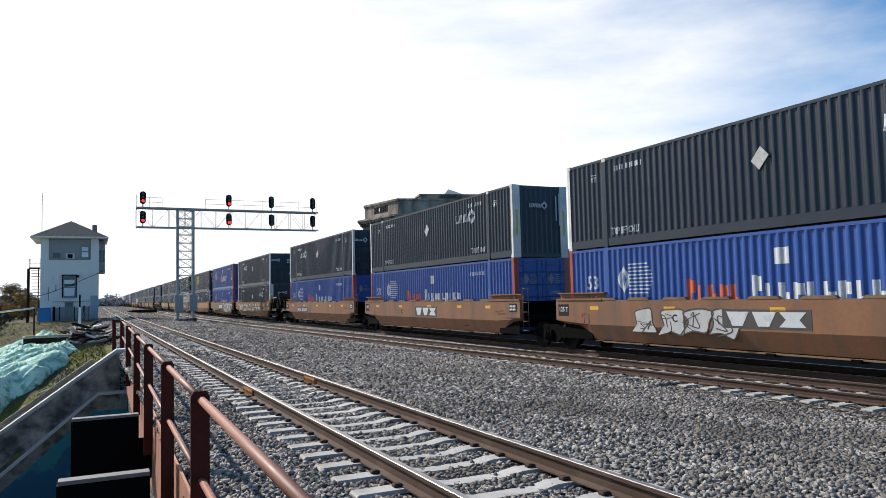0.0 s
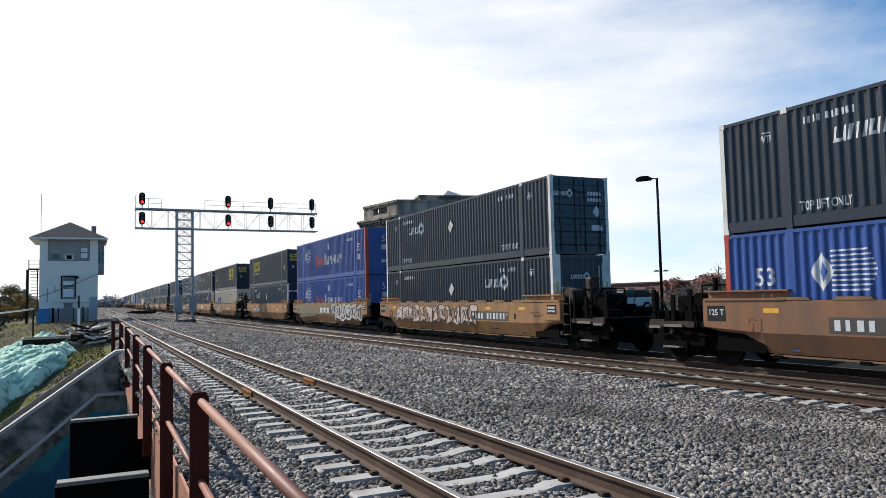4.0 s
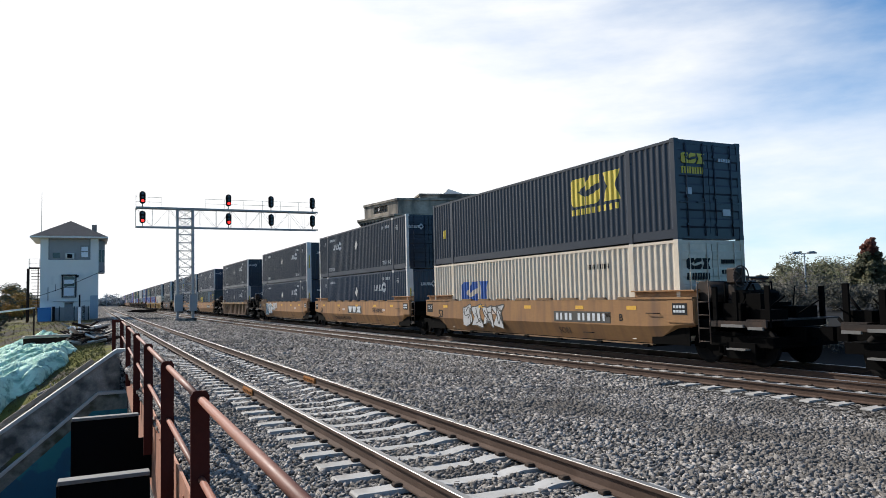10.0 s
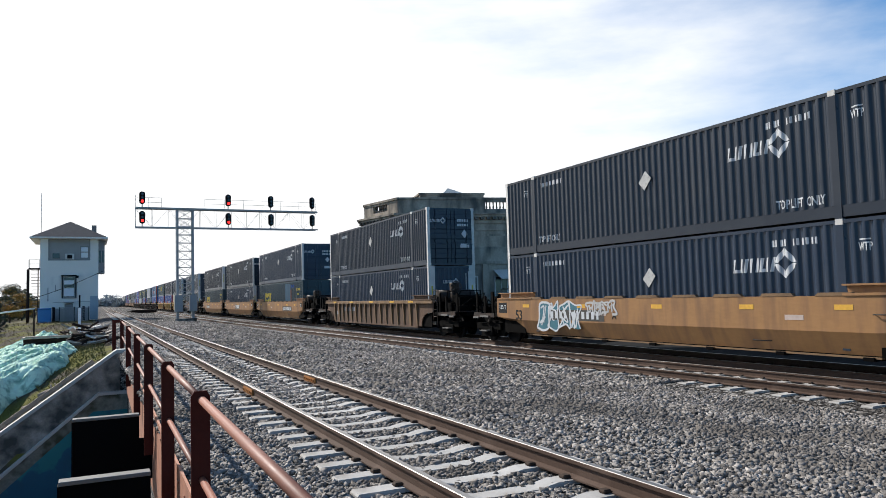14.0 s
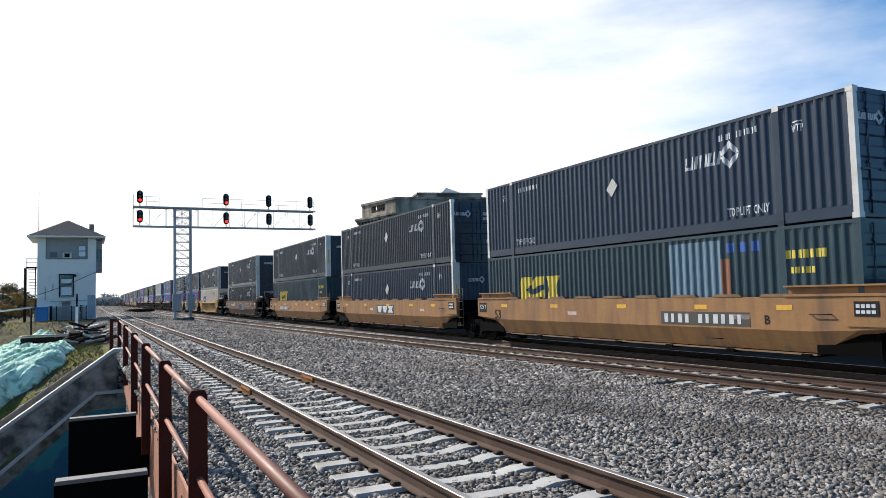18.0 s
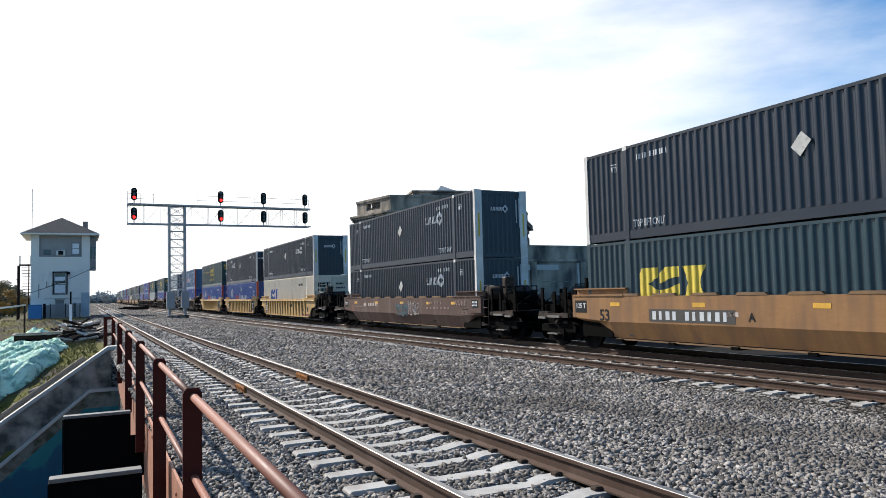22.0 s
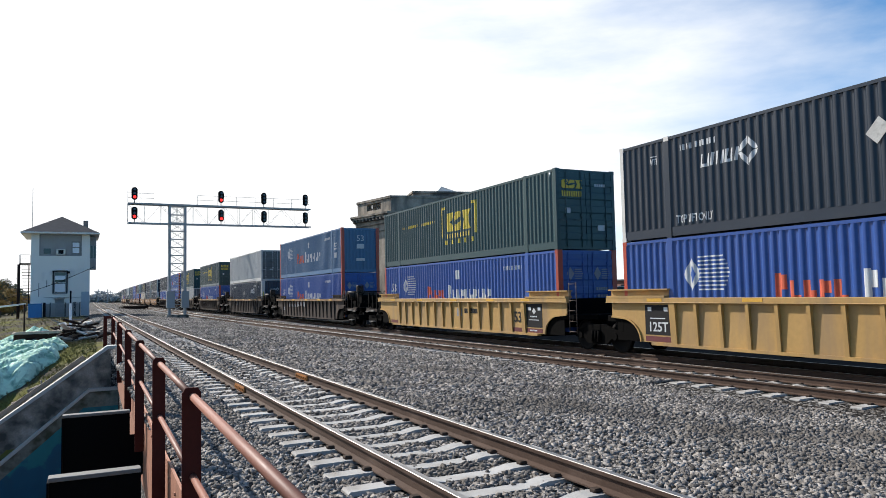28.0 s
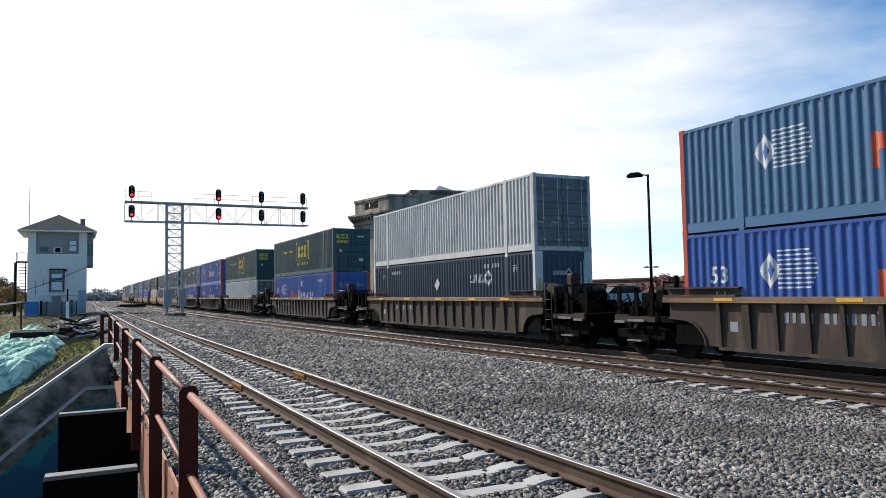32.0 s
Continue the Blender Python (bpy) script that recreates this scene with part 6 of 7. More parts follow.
rod(bm, (0.05, 1.0, HT - 0.5), (0.05, 1.0, 15.4), 0.03, 6)
part("antenna", bm, GALV, tw)
# outside stair
st = part("stair_landing", boxes((-1.25, -0.003, 1.0, 2.4, 6.25, 6.4)), BLACK, tw, "dark steel landing and outside stair")
bm = bmesh.new()
for x, y in ((-1.22, 1.03), (-1.22, 2.37), (-0.1, 1.03)):
    bar(bm, (x, y, 6.4), (x, y, 7.4), 0.05)
for z in (6.9, 7.4):
    bar(bm, (-1.22, 1.03, z), (-0.05, 1.03, z), 0.045)
    bar(bm, (-1.22, 1.03, z), (-1.22, 2.37, z), 0.045)
part("handrail", bm, GALV, st)
for x in (-1.2, -0.25):
    bm = bmesh.new()
    bar(bm, (x, 1.1, 0), (x, 1.1, 6.25), 0.11)
    part("support", bm, BLACK, st)
for k in range(16):
    part("tread", boxes((-1.1, -0.2, 2.4 + k * 0.3, 2.7 + k * 0.3, 6.1 - k * 0.38, 6.16 - k * 0.38)), LADDER, st)

bin_ = thing("blue_bin", pose(-4.85, 96.4, land(-4.85, 96.4)), "bright blue plastic bin beside the tower", "bin")
part("body", bevelled(boxes((-0.68, 0.68, -0.45, 0.45, 0, 1.55)), 0.05), BLUE_BIN, bin_)
part("lid", bevelled(boxes((-0.72, 0.72, -0.5, 0.5, 1.553, 1.68)), 0.04), BLUE_BIN, bin_)
for x in (-3.9, -0.75):
    pl = thing("steel_post", pose(x, 96.0, land(x, 96.0)), "short dark steel post in front of the tower", "post", "posts by the tower")
    bm = bmesh.new()
    rod(bm, (0, 0, -0.1), (0, 0, 1.75), 0.14, 8)
    part("shaft", bm, BLACK, pl)
    part("cap", bevelled(boxes((-0.15, 0.15, -0.15, 0.15, 1.75, 1.8)), 0.02), BLACK, pl)


fence = thing("wire_fence", pose(-3.3, 95.8, land(-2.3, 95.8)), "low grey wire mesh fence before the tower", "fence")
for x in (0.0, 1.55, 3.1):
    bm = bmesh.new()
    rod(bm, (x, 0, -0.2), (x, 0, 1.75), 0.05, 6)
    part("post", bm, BLACK, fence)
for z in (0.1, 1.68):
    bm = bmesh.new()
    rod(bm, (0, 0, z), (3.1, 0, z), 0.028, 5)
    part("rail", bm, GALV, fence)
bm = bmesh.new()
for k in range(36):
    a = -1.5 + k * 0.13
    for lean in (-1, 1):
        p, q = (a, 0.12), (a + 1.55, 1.66)
        u0, u1 = max(p[0], 0.0), min(q[0], 3.1)
        if u1 > u0:
            z0, z1 = 0.12 + (u0 - a) * 0.993, 0.12 + (u1 - a) * 0.993
            if lean < 0:
                u0, u1 = 3.1 - u0, 3.1 - u1
            bar(bm, (u0, 0.01 * lean, z0), (u1, 0.01 * lean, z1), 0.018)
tagged(part("wire_mesh", bm, GREY_WALL, fence, "diagonal fence wire"), kind="stuff")


# ---- station behind the train ----
stn = thing("station", pose(0, 0, -0.8), "old limestone railway station with a heavy cornice and parapet", "building")


def ring(outline, z0, z1, mat, name, grow=0.0, label=""):
    c = Vector((sum(p[0] for p in outline) / len(outline), sum(p[1] for p in outline) / len(outline)))
    pts = []
    for p in outline:
        d = Vector(p) - c
        pts.append(tuple(c + d * (1 + grow / d.length)))
    bm = bmesh.new()
    prism(bm, pts, 2, z0, z1)
    return part(name, bm, mat, stn, label)


BLOCK = [(23.9, 66.2), (25.0, 60.3), (36.2, 57.5), (46.5, 70.5), (40.0, 78.0), (28.5, 76.5)]
ring(BLOCK, 0, 8.9, STATION_STONE, "wall")
ring(BLOCK, 8.25, 8.42, STATION_STONE, "string_course", 0.16)
ring(BLOCK, 8.9, 9.25, STATION_STONE, "architrave", 0.2)
ring(BLOCK, 9.253, 9.497, STATION_STONE, "frieze", 0.28)
ring(BLOCK, 9.5, 9.68, STATION_STONE, "cornice", 0.62, "heavy projecting stone cornice")
ring(BLOCK, 9.683, 9.85, STATION_STONE, "cornice", 0.8, "heavy projecting stone cornice")
ring(BLOCK, 9.853, 9.93, SHINGLE, "roof_deck", -0.6)
# dentils under the cornice along the faces that show
for (ax, ay), (bx, by) in zip(BLOCK[:3], BLOCK[1:4]):
    L_ = math.hypot(bx - ax, by - ay)
    m = int(L_ / 0.55)
    dn = mesh_of("dentil", boxes((-0.13, 0.13, -0.62, 0.0, 0, 0.23)), STATION_STONE)
    for k in range(m):
        f = (k + 0.5) / m
        o = put("dentil", dn, stn)
        o.matrix_basis = pose(ax + (bx - ax) * f, ay + (by - ay) * f, 9.26, 0, 0, math.degrees(math.atan2(by - ay, bx - ax)))


def face_box(i, u0, u1, y0, y1, z0, z1, mat, name, label=""):
    """A block set on one face of the station: y runs into the building."""
    (ax, ay), (bx, by) = BLOCK[i], BLOCK[(i + 1) % len(BLOCK)]
    o = part(name, boxes((u0, u1, y0, y1, z0, z1)), mat, stn, label)
    o.matrix_basis = pose(ax, ay, 0, 0, 0, math.degrees(math.atan2(by - ay, bx - ax)))
    return o


SIDES = [math.hypot(b[0] - a[0], b[1] - a[1]) for a, b in zip(BLOCK, [*BLOCK[1:], BLOCK[0]])]
# parapet: solid piers, and open stretches filled with balusters
OPEN = {0: (1.7, 4.2), 1: (8.3, 10.6)}
for i, L_ in enumerate(SIDES):
    a, b = OPEN.get(i, (None, None))
    for u0, u1 in ((0, a), (b, L_)) if a else ((0, L_),):
        face_box(i, u0, u1, 0.05, 0.5, 9.853, 11.15, STATION_STONE, "parapet")
    if a:
        face_box(i, a, b, 0.05, 0.5, 9.853, 10.3, STATION_STONE, "parapet")
        face_box(i, a, b, 0.05, 0.5, 10.95, 11.15, STATION_STONE, "parapet")
        m = int((b - a) / 0.29)
        for k in range(m):
            u = a + (k + 0.5) * (b - a) / m
            bm = bmesh.new()
            for z0, z1, r0, r1 in ((10.303, 10.45, 0.06, 0.10), (10.45, 10.62, 0.10, 0.05), (10.62, 10.947, 0.05, 0.075)):
                rod(bm, (0, 0, z0), (0, 0, z1), r0, 8, r1)
            o = part("baluster", bm, STATION_STONE, stn, "turned stone baluster")
            th = math.atan2(BLOCK[i + 1][1] - BLOCK[i][1], BLOCK[i + 1][0] - BLOCK[i][0])
            o.location = (BLOCK[i][0] + u * math.cos(th) - 0.27 * math.sin(th), BLOCK[i][1] + u * math.sin(th) + 0.27 * math.cos(th), 0)
    face_box(i, -0.05, L_ + 0.05, -0.05, 0.6, 11.153, 11.35, STATION_STONE, "parapet_coping")
    if i == 0:
        face_box(i, a, b, 0.8, 0.95, 10.0, 11.1, SHINGLE, "roof_screen", "dark boarding behind the balusters")
for i, us in ((0, (0.4, 5.5)), (1, (0.45, 3.9, 7.4, 11.0)), (2, (0.5, 4.2, 8.2, 12.2, 16.0))):
    for u in us:
        face_box(i, u - 0.38, u + 0.38, -0.14, 0.0, 5.8, 8.24, STATION_STONE, "pilaster")
# sunk wall panels between the pilasters
for i, rows in ((1, ((1.3, 3.1), (4.8, 6.5), (8.3, 10.1))), (2, ((1.4, 3.3), (5.2, 7.2), (9.2, 11.2), (13.2, 15.1)))):
    for u0, u1 in rows:
        face_box(i, u0, u1, -0.05, 0.0, 7.75, 7.95, STATION_STONE, "lintel")
        face_box(i, u0, u1, -0.05, 0.0, 6.0, 6.14, STATION_STONE, "wall_sill")
# raised attic with a small glazed lantern, set back from the front
th = math.atan2(57.5 - 60.3, 36.2 - 25.0)
T_, N_ = Vector((math.cos(th), math.sin(th))), Vector((-math.sin(th), math.cos(th)))
A_ = Vector((27.65, 61.2))
attic = [A_, A_ + 6.2 * T_, A_ + 6.2 * T_ + 7 * N_, A_ + 7 * N_]
ring([tuple(p) for p in attic], 9.94, 11.8, STATION_STONE, "attic")
ring([tuple(p) for p in attic], 11.803, 11.98, STATION_STONE, "attic_coping", 0.14)
bm = bmesh.new()
L0 = A_ + 2.35 * T_ + 0.3 * N_
c = [bm.verts.new((*p, 11.985)) for p in (L0, L0 + 2.0 * T_, L0 + 2.0 * T_ + 1.8 * N_, L0 + 1.8 * N_)]
t = bm.verts.new((*(L0 + 0.62 * T_ + 0.8 * N_), 12.62))
for i in range(4):
    bm.faces.new((c[i], c[(i + 1) % 4], t))
part("lantern", bm, CONCRETE_PALE, stn, "small pale hipped lantern on the roof")
# lower wing towards the tracks
WING = [(24.6, 49.5), (39.7, 50.7), (38.9, 56.6), (25.6, 58.0)]
ring(WING, 0, 4.75, STATION_STONE, "wing")
ring(WING, 4.753, 4.95, STATION_STONE, "wing_cornice", 0.45, "projecting stone cornice of the wing")
ring(WING, 4.953, 5.95, STATION_STONE, "wing_parapet", 0.02)
ring(WING, 5.953, 6.13, STATION_STONE, "wing_coping", 0.14)
TH = math.atan2(1.2, 15.1)


def on_wing(u0, u1, y0, y1, z0, z1, mat, name, label=""):
    o = part(name, boxes((u0, u1, y0, y1, z0, z1)), mat, stn, label)
    o.matrix_basis = pose(24.6, 49.5, 0, 0, 0, math.degrees(TH))
    return o


for u in (0.5, 3.4, 6.3, 8.9, 14.3):
    on_wing(u - 0.3, u + 0.3, -0.16, 0.0, 0, 4.75, STATION_STONE, "pilaster")
on_wing(13.55, 13.78, -0.22, 0.0, 0.2, 4.6, CONCRETE_PALE, "downpipe", "pale painted downpipe")
on_wing(6.8, 11.6, -0.06, 0.0, 4.05, 4.5, CONCRETE_PALE, "signboard", "long pale blank board")
for k in range(4):
    on_wing(9.4, 13.3, -0.03, 0.0, 0.5 + k * 0.85, 0.54 + k * 0.85, CONCRETE, "wall_joint")
for u in (2.0, 4.9):
    w = on_wing(u - 0.55, u + 0.55, -0.04, 0.01, 1.2, 3.7, GLASS, "window", "dark station window")
    for k, (x0, x1, z0, z1) in enumerate(((u - 0.68, u - 0.55, 1.1, 3.8), (u + 0.55, u + 0.68, 1.1, 3.8), (u - 0.55, u + 0.55, 3.7, 3.8), (u - 0.55, u + 0.55, 1.1, 1.2), (u - 0.03, u + 0.03, 1.2, 3.7), (u - 0.55, u + 0.55, 2.4, 2.46))):
        part("window_frame", boxes((x0, x1, -0.08, 0.0, z0, z1)), CONCRETE_PALE, w)
bm = bmesh.new()
vs = [bm.verts.new(p) for p in ((4.2, -1.1, 3.6), (7.2, -1.1, 3.6), (7.2, -0.01, 4.3), (4.2, -0.01, 4.3))]
vs += [bm.verts.new((v.co.x, v.co.y, v.co.z - 0.08)) for v in vs]
for f in ((0, 1, 2, 3), (7, 6, 5, 4), (0, 4, 5, 1), (1, 5, 6, 2), (2, 6, 7, 3), (3, 7, 4, 0)):
    bm.faces.new([vs[q] for q in f])
o = part("awning", bm, CONCRETE_PALE, stn, "pale sloping awning over a window")
o.matrix_basis = pose(24.6, 49.5, 0, 0, 0, math.degrees(TH))


# ---- street furniture and planting beyond the train ----
def street_lamp(x, y, h, heads, label):
    e = thing("street_lamp", pose(x, y, land(x, y)), label, "street lamp", "street lamps of the car park")
    bm = bmesh.new()
    rod(bm, (0, 0, -0.2), (0, 0, h), 0.085, 10, 0.06)
    part("pole", bm, BLACK if len(heads) == 1 else GALV, e)
    part("base", bevelled(boxes((-0.22, 0.22, -0.22, 0.22, -0.2, 0.4)), 0.03), CONCRETE, e)
    for dx, dy in heads:
        bm = bmesh.new()
        rod(bm, (0, 0, h - 0.05), (dx * 0.35, dy * 0.35, h + 0.03), 0.035, 6)
        arm = part("arm", bm, BLACK if len(heads) == 1 else GALV, e)
        bm = bmesh.new()
        prism(bm, [(-0.42, 0.0), (0.42, 0.0), (0.40, 0.12), (0.2, 0.24), (-0.25, 0.24), (-0.4, 0.14)], 1, -0.2, 0.2)
        hd = part("lamp_head", bevelled(bm, 0.04, 2), BLACK if len(heads) == 1 else GALV, e)
        hd.matrix_basis = pose(dx * 0.7, dy * 0.7, h - 0.08, 0, 0, math.degrees(math.atan2(dy, dx)))
    return e


street_lamp(27.0, 29.1, 7.5, [(-0.55, 0.83)], "tall black street lamp with one flat head")
street_lamp(62.0, 47.3, 4.7, [(-0.8, 0.6), (0.8, -0.6)], "grey street lamp with two flat heads")
street_lamp(78.0, 84.0, 4.6, [(-0.8, 0.6), (0.8, -0.6)], "grey street lamp with two flat heads")


def leaf_material(name, color):
    return material(name, color, 0.7, vary=0.3, scale=1.0, fine=4, island=0.5)


LEAF_GREEN = leaf_material("green_leaves", (0.085, 0.095, 0.03))
LEAF_OLIVE = leaf_material("olive_leaves", (0.085, 0.08, 0.034))
LEAF_RUST = leaf_material("rust_red_leaves", (0.19, 0.06, 0.035))
LEAF_GOLD = leaf_material("golden_leaves", (0.34, 0.19, 0.035))
LEAF_SCRUB = leaf_material("dark_scrub_leaves", (0.032, 0.03, 0.017))
# leaves bleached so that the colour itself carries the haze of distance
LEAF_HAZE = leaf_material("haze_pale_leaves", (0.34, 0.33, 0.31))
TWIG = material("bare_twigs", (0.16, 0.14, 0.12), 0.9, vary=0.2)


def leaf_cloud(rng, centres, radii, per, size, top=None):
    """Small leaves, thickest in clumps, with gaps; returns a mesh-ready bmesh."""
    verts, faces = [], []
    for c, r in zip(centres, radii):
        for _ in range(per):
            d = Vector((rng.gauss(0, 1), rng.gauss(0, 1), rng.gauss(0, 1))).normalized() * r * rng.random() ** 0.45
            p = Vector(c) + Vector((d.x, d.y, d.z * 0.8))
            a = Vector((rng.gauss(0, 1), rng.gauss(0, 1), rng.gauss(0, 1))).normalized()
            b = a.orthogonal().normalized()
            s = size * rng.uniform(0.6, 1.4)
            n0 = len(verts)
            verts += [p - a * s, p + b * s * 0.6, p + a * s, p - b * s * 0.6]
            faces.append((n0, n0 + 1, n0 + 2, n0 + 3))
    return verts, faces


def tree(x, y, h, spread, mats, seed, label, conical=False, bare=0.0, name="tree", trunk=0.16, per=70):
    rng = random.Random(seed)
    z = land(x, y) - 0.1
    e = thing(name, pose(x, y, z), label, "tree" if name == "tree" else "bush", "trees beyond the tracks")
    bm = bmesh.new()
    rod(bm, (0, 0, 0), (0.05, 0.03, h * 0.55), trunk, 8, trunk * 0.6)
    rod(bm, (0.05, 0.03, h * 0.55), (0, 0, h * 0.92), trunk * 0.6, 6, 0.02)
    tr = part("trunk", bm, BARK, e)
    tips = []
    for k in range(40 if conical else 14):
        a, f = rng.random() * math.tau, rng.uniform(0.22, 0.9)
        reach = spread * (1 - f if conical else math.sin(math.pi * min(1, f + 0.05)) ** 0.7) * rng.uniform(0.7, 1.05) + 0.15
        p0 = Vector((0.03, 0.02, h * f * 0.9))
        p1 = p0 + Vector((math.cos(a) * reach, math.sin(a) * reach, h * rng.uniform(0.05, 0.16)))
        bm = bmesh.new()
        rod(bm, p0, p1, trunk * 0.3, 5, 0.012)
        for q in range(4 if bare else 1):
            b = p0.lerp(p1, rng.uniform(0.4, 0.9))
            rod(bm, b, b + Vector((rng.gauss(0, 0.5), rng.gauss(0, 0.5), rng.uniform(0.3, 0.9))) * (spread * 0.35), 0.018, 4, 0.006)
        part("limb", bm, TWIG if bare else BARK, e)
        tips += [p1, p0.lerp(p1, 0.6)]
    tips.append(Vector((0, 0, h * 0.93)))
    for mi, m in enumerate(mats):
        sel = [t for i, t in enumerate(tips) if (i % len(mats) == mi)] if not conical else [t for i, t in enumerate(tips) if (t.z > h * (0.56 + 0.13 * (i % 4))) == (mi == 0 and len(mats) > 1)]
        if not sel:
            continue
        vs, fs = leaf_cloud(rng, sel, [spread * rng.uniform(0.22, 0.42) * (1 if not conical else 1.25 - 0.9 * t.z / h) for t in sel], int(per * (1 - bare)), 0.11 * (1 + h * 0.02))
        me = bpy.data.meshes.new("crown")
        me.from_pydata(vs, [], fs)
        me.materials.append(m)
        put("crown", me, e)
    return e


tree(60.0, 39.5, 5.7, 1.7, [LEAF_RUST, LEAF_OLIVE], 3, "small conical tree turning from olive to rust red", conical=True, per=190)
tree(50.0, 48.2, 3.0, 2.2, [LEAF_RUST], 5, "low rust-red autumn bush with bare twigs", bare=0.3, name="bush", trunk=0.06, per=170)
tree(50.0, 52.2, 2.7, 2.0, [LEAF_RUST], 6, "low rust-red autumn bush with bare twigs", bare=0.4, name="bush", trunk=0.06, per=170)
tree(53.0, 49.5, 4.4, 2.4, [TWIG], 7, "leafless grey tree with fine twigs", bare=0.95)
for k, (x, y, h, s) in enumerate(((75, 59, 4.4, 3.0), (80, 62, 5.6, 3.2), (84, 58, 4.8, 3.4), (90, 56, 5.0, 3.6), (88, 64, 5.4, 3.4), (95, 62, 5.2, 3.8), (78, 53, 4.0, 3.0), (98, 56, 5.0, 3.6), (86, 50, 4.2, 3.0), (84, 46, 4.0, 3.0), (82, 43, 4.0, 2.8))):
    tree(x, y, h, s, [LEAF_OLIVE, LEAF_GREEN] if k % 3 else [LEAF_OLIVE, TWIG], 20 + k, "rounded olive green tree beyond the car park", per=110)


def far_wood(name, pts, h, mats, seed, label, size=0.5, per=26):
    rng = random.Random(seed)
    vs, fs = [], []
    for x, y in pts:
        z = land(x, y)
        hh = h * rng.uniform(0.6, 1.15)
        cs = [(x + rng.gauss(0, hh * 0.3), y + rng.gauss(0, hh * 0.3), z + hh * rng.uniform(0.15, 0.9)) for _ in range(8)]
        v, f = leaf_cloud(rng, cs, [hh * 0.28] * len(cs), per, size)
        n0 = len(vs)
        vs += v
        fs += [tuple(i + n0 for i in q) for q in f]
    me = bpy.data.meshes.new(name)
    me.from_pydata(vs, [], fs)
    me.materials.append(mats)
    return tagged(new(name, me), label, "trees", kind="stuff")


far_wood("far_woods", [(120 + (i % 3) * 9, 40 + i * 1.7) for i in range(46)], 5.2, LEAF_OLIVE, 1, "distant olive and brown woods along the horizon", 0.5, 40)
far_wood("far_woods", [(-35 + i * 0.9, 470 + (i % 4) * 14) for i in range(90)], 6.0, LEAF_HAZE, 2, "hazy distant trees where the tracks vanish", 0.9, 16)
far_wood("far_woods", [(-60 + i * 1.1, 175 + (i % 5) * 7) for i in range(44)], 6.0, LEAF_OLIVE, 3, "brown autumn trees beyond the tower", 0.4, 60)
far_wood("scrub", [(30 + i * 0.42 + (i % 3) * 1.1, 31.0 - i * 0.22 + (i % 4) * 0.7) for i in range(44)], 1.9, LEAF_SCRUB, 4, "dark olive and brown scrub along the far side of the line", 0.07, 110)
far_wood("scrub", [(-13.5 + (i * 0.37) % 5.5, 66 + i * 0.4) for i in range(60)], 0.7, LEAF_SCRUB, 7, "dark brown weeds and brush on the bank before the tower", 0.07, 26)
far_wood("scrub", [(20.2 + (i % 5) * 0.5 + bend(i), -2 + i * 0.55) for i in range(130)], 0.75, LEAF_SCRUB, 6, "low dark weeds along the far side of the line", 0.06, 14)
tree(-13.0, 150, 6.8, 3.4, [LEAF_OLIVE, LEAF_GOLD], 41, "autumn tree with golden and brown leaves", per=160)
tree(-10.6, 143, 4.6, 2.4, [LEAF_GOLD], 42, "small golden autumn tree", per=190)
tree(-16.5, 146, 5.2, 3.0, [LEAF_OLIVE, TWIG], 43, "brown autumn tree with bare twigs", bare=0.3, per=160)

PALE_WALL = material("pale_far_wall", (0.62, 0.61, 0.59), 0.9, vary=0.12, scale=0.3)
for x, y, w, d, h in ((2.5, 520, 5.5, 12, 3.4), (9.5, 530, 4.0, 14, 4.4), (15.0, 545, 8.5, 12, 3.2), (-5.5, 540, 6.5, 12, 2.8)):
    fb = thing("far_building", pose(x, y, land(x, y)), "pale low building far along the line", "building", "far buildings along the line")
    part("wall", boxes((0, w, 0, d, 0, h)), PALE_WALL, fb)
    part("roof", boxes((-0.3, w + 0.3, -0.3, d, h + 0.003, h + 0.4)), GREY_WALL, fb)
    for k in range(int(w // 1.8)):
        part("window", boxes((0.6 + k * 1.8, 1.6 + k * 1.8, -0.1, -0.01, h * 0.35, h * 0.7)), GLASS, fb)
for x, y, h in ((6.0, 330, 6.0), (11.5, 400, 7.0), (15.0, 470, 7.0)):
    fp_ = thing("line_pole", pose(x, y, land(x, y)), "thin grey pole with a cross arm by the tracks", "pole", "far poles along the line")
    part("shaft", boxes((-0.14, 0.14, -0.14, 0.14, -0.2, h)), GALV, fp_)
    part("cross_arm", boxes((-1.5, 1.5, -0.1, 0.1, h - 0.9, h - 0.65)), GALV, fp_)

# brick warehouse and parked cars beyond the station
BRICK = material("dark_red_brick", (0.20, 0.10, 0.075), 0.9, vary=0.2, scale=0.5, fine=8)
wh = thing("warehouse", pose(80, 72, 0.1), "long low dark red brick warehouse", "building")
part("wall", boxes((0, 15, 0, 42, 0, 2.9)), BRICK, wh)
part("roof", boxes((-0.3, 15.3, -0.3, 42.3, 2.9, 3.15)), SHINGLE, wh)
for k in range(9):
    part("window", boxes((-0.06, -0.003, 3 + k * 4.4, 4.4 + k * 4.4, 1.0, 2.3)), GLASS, wh)


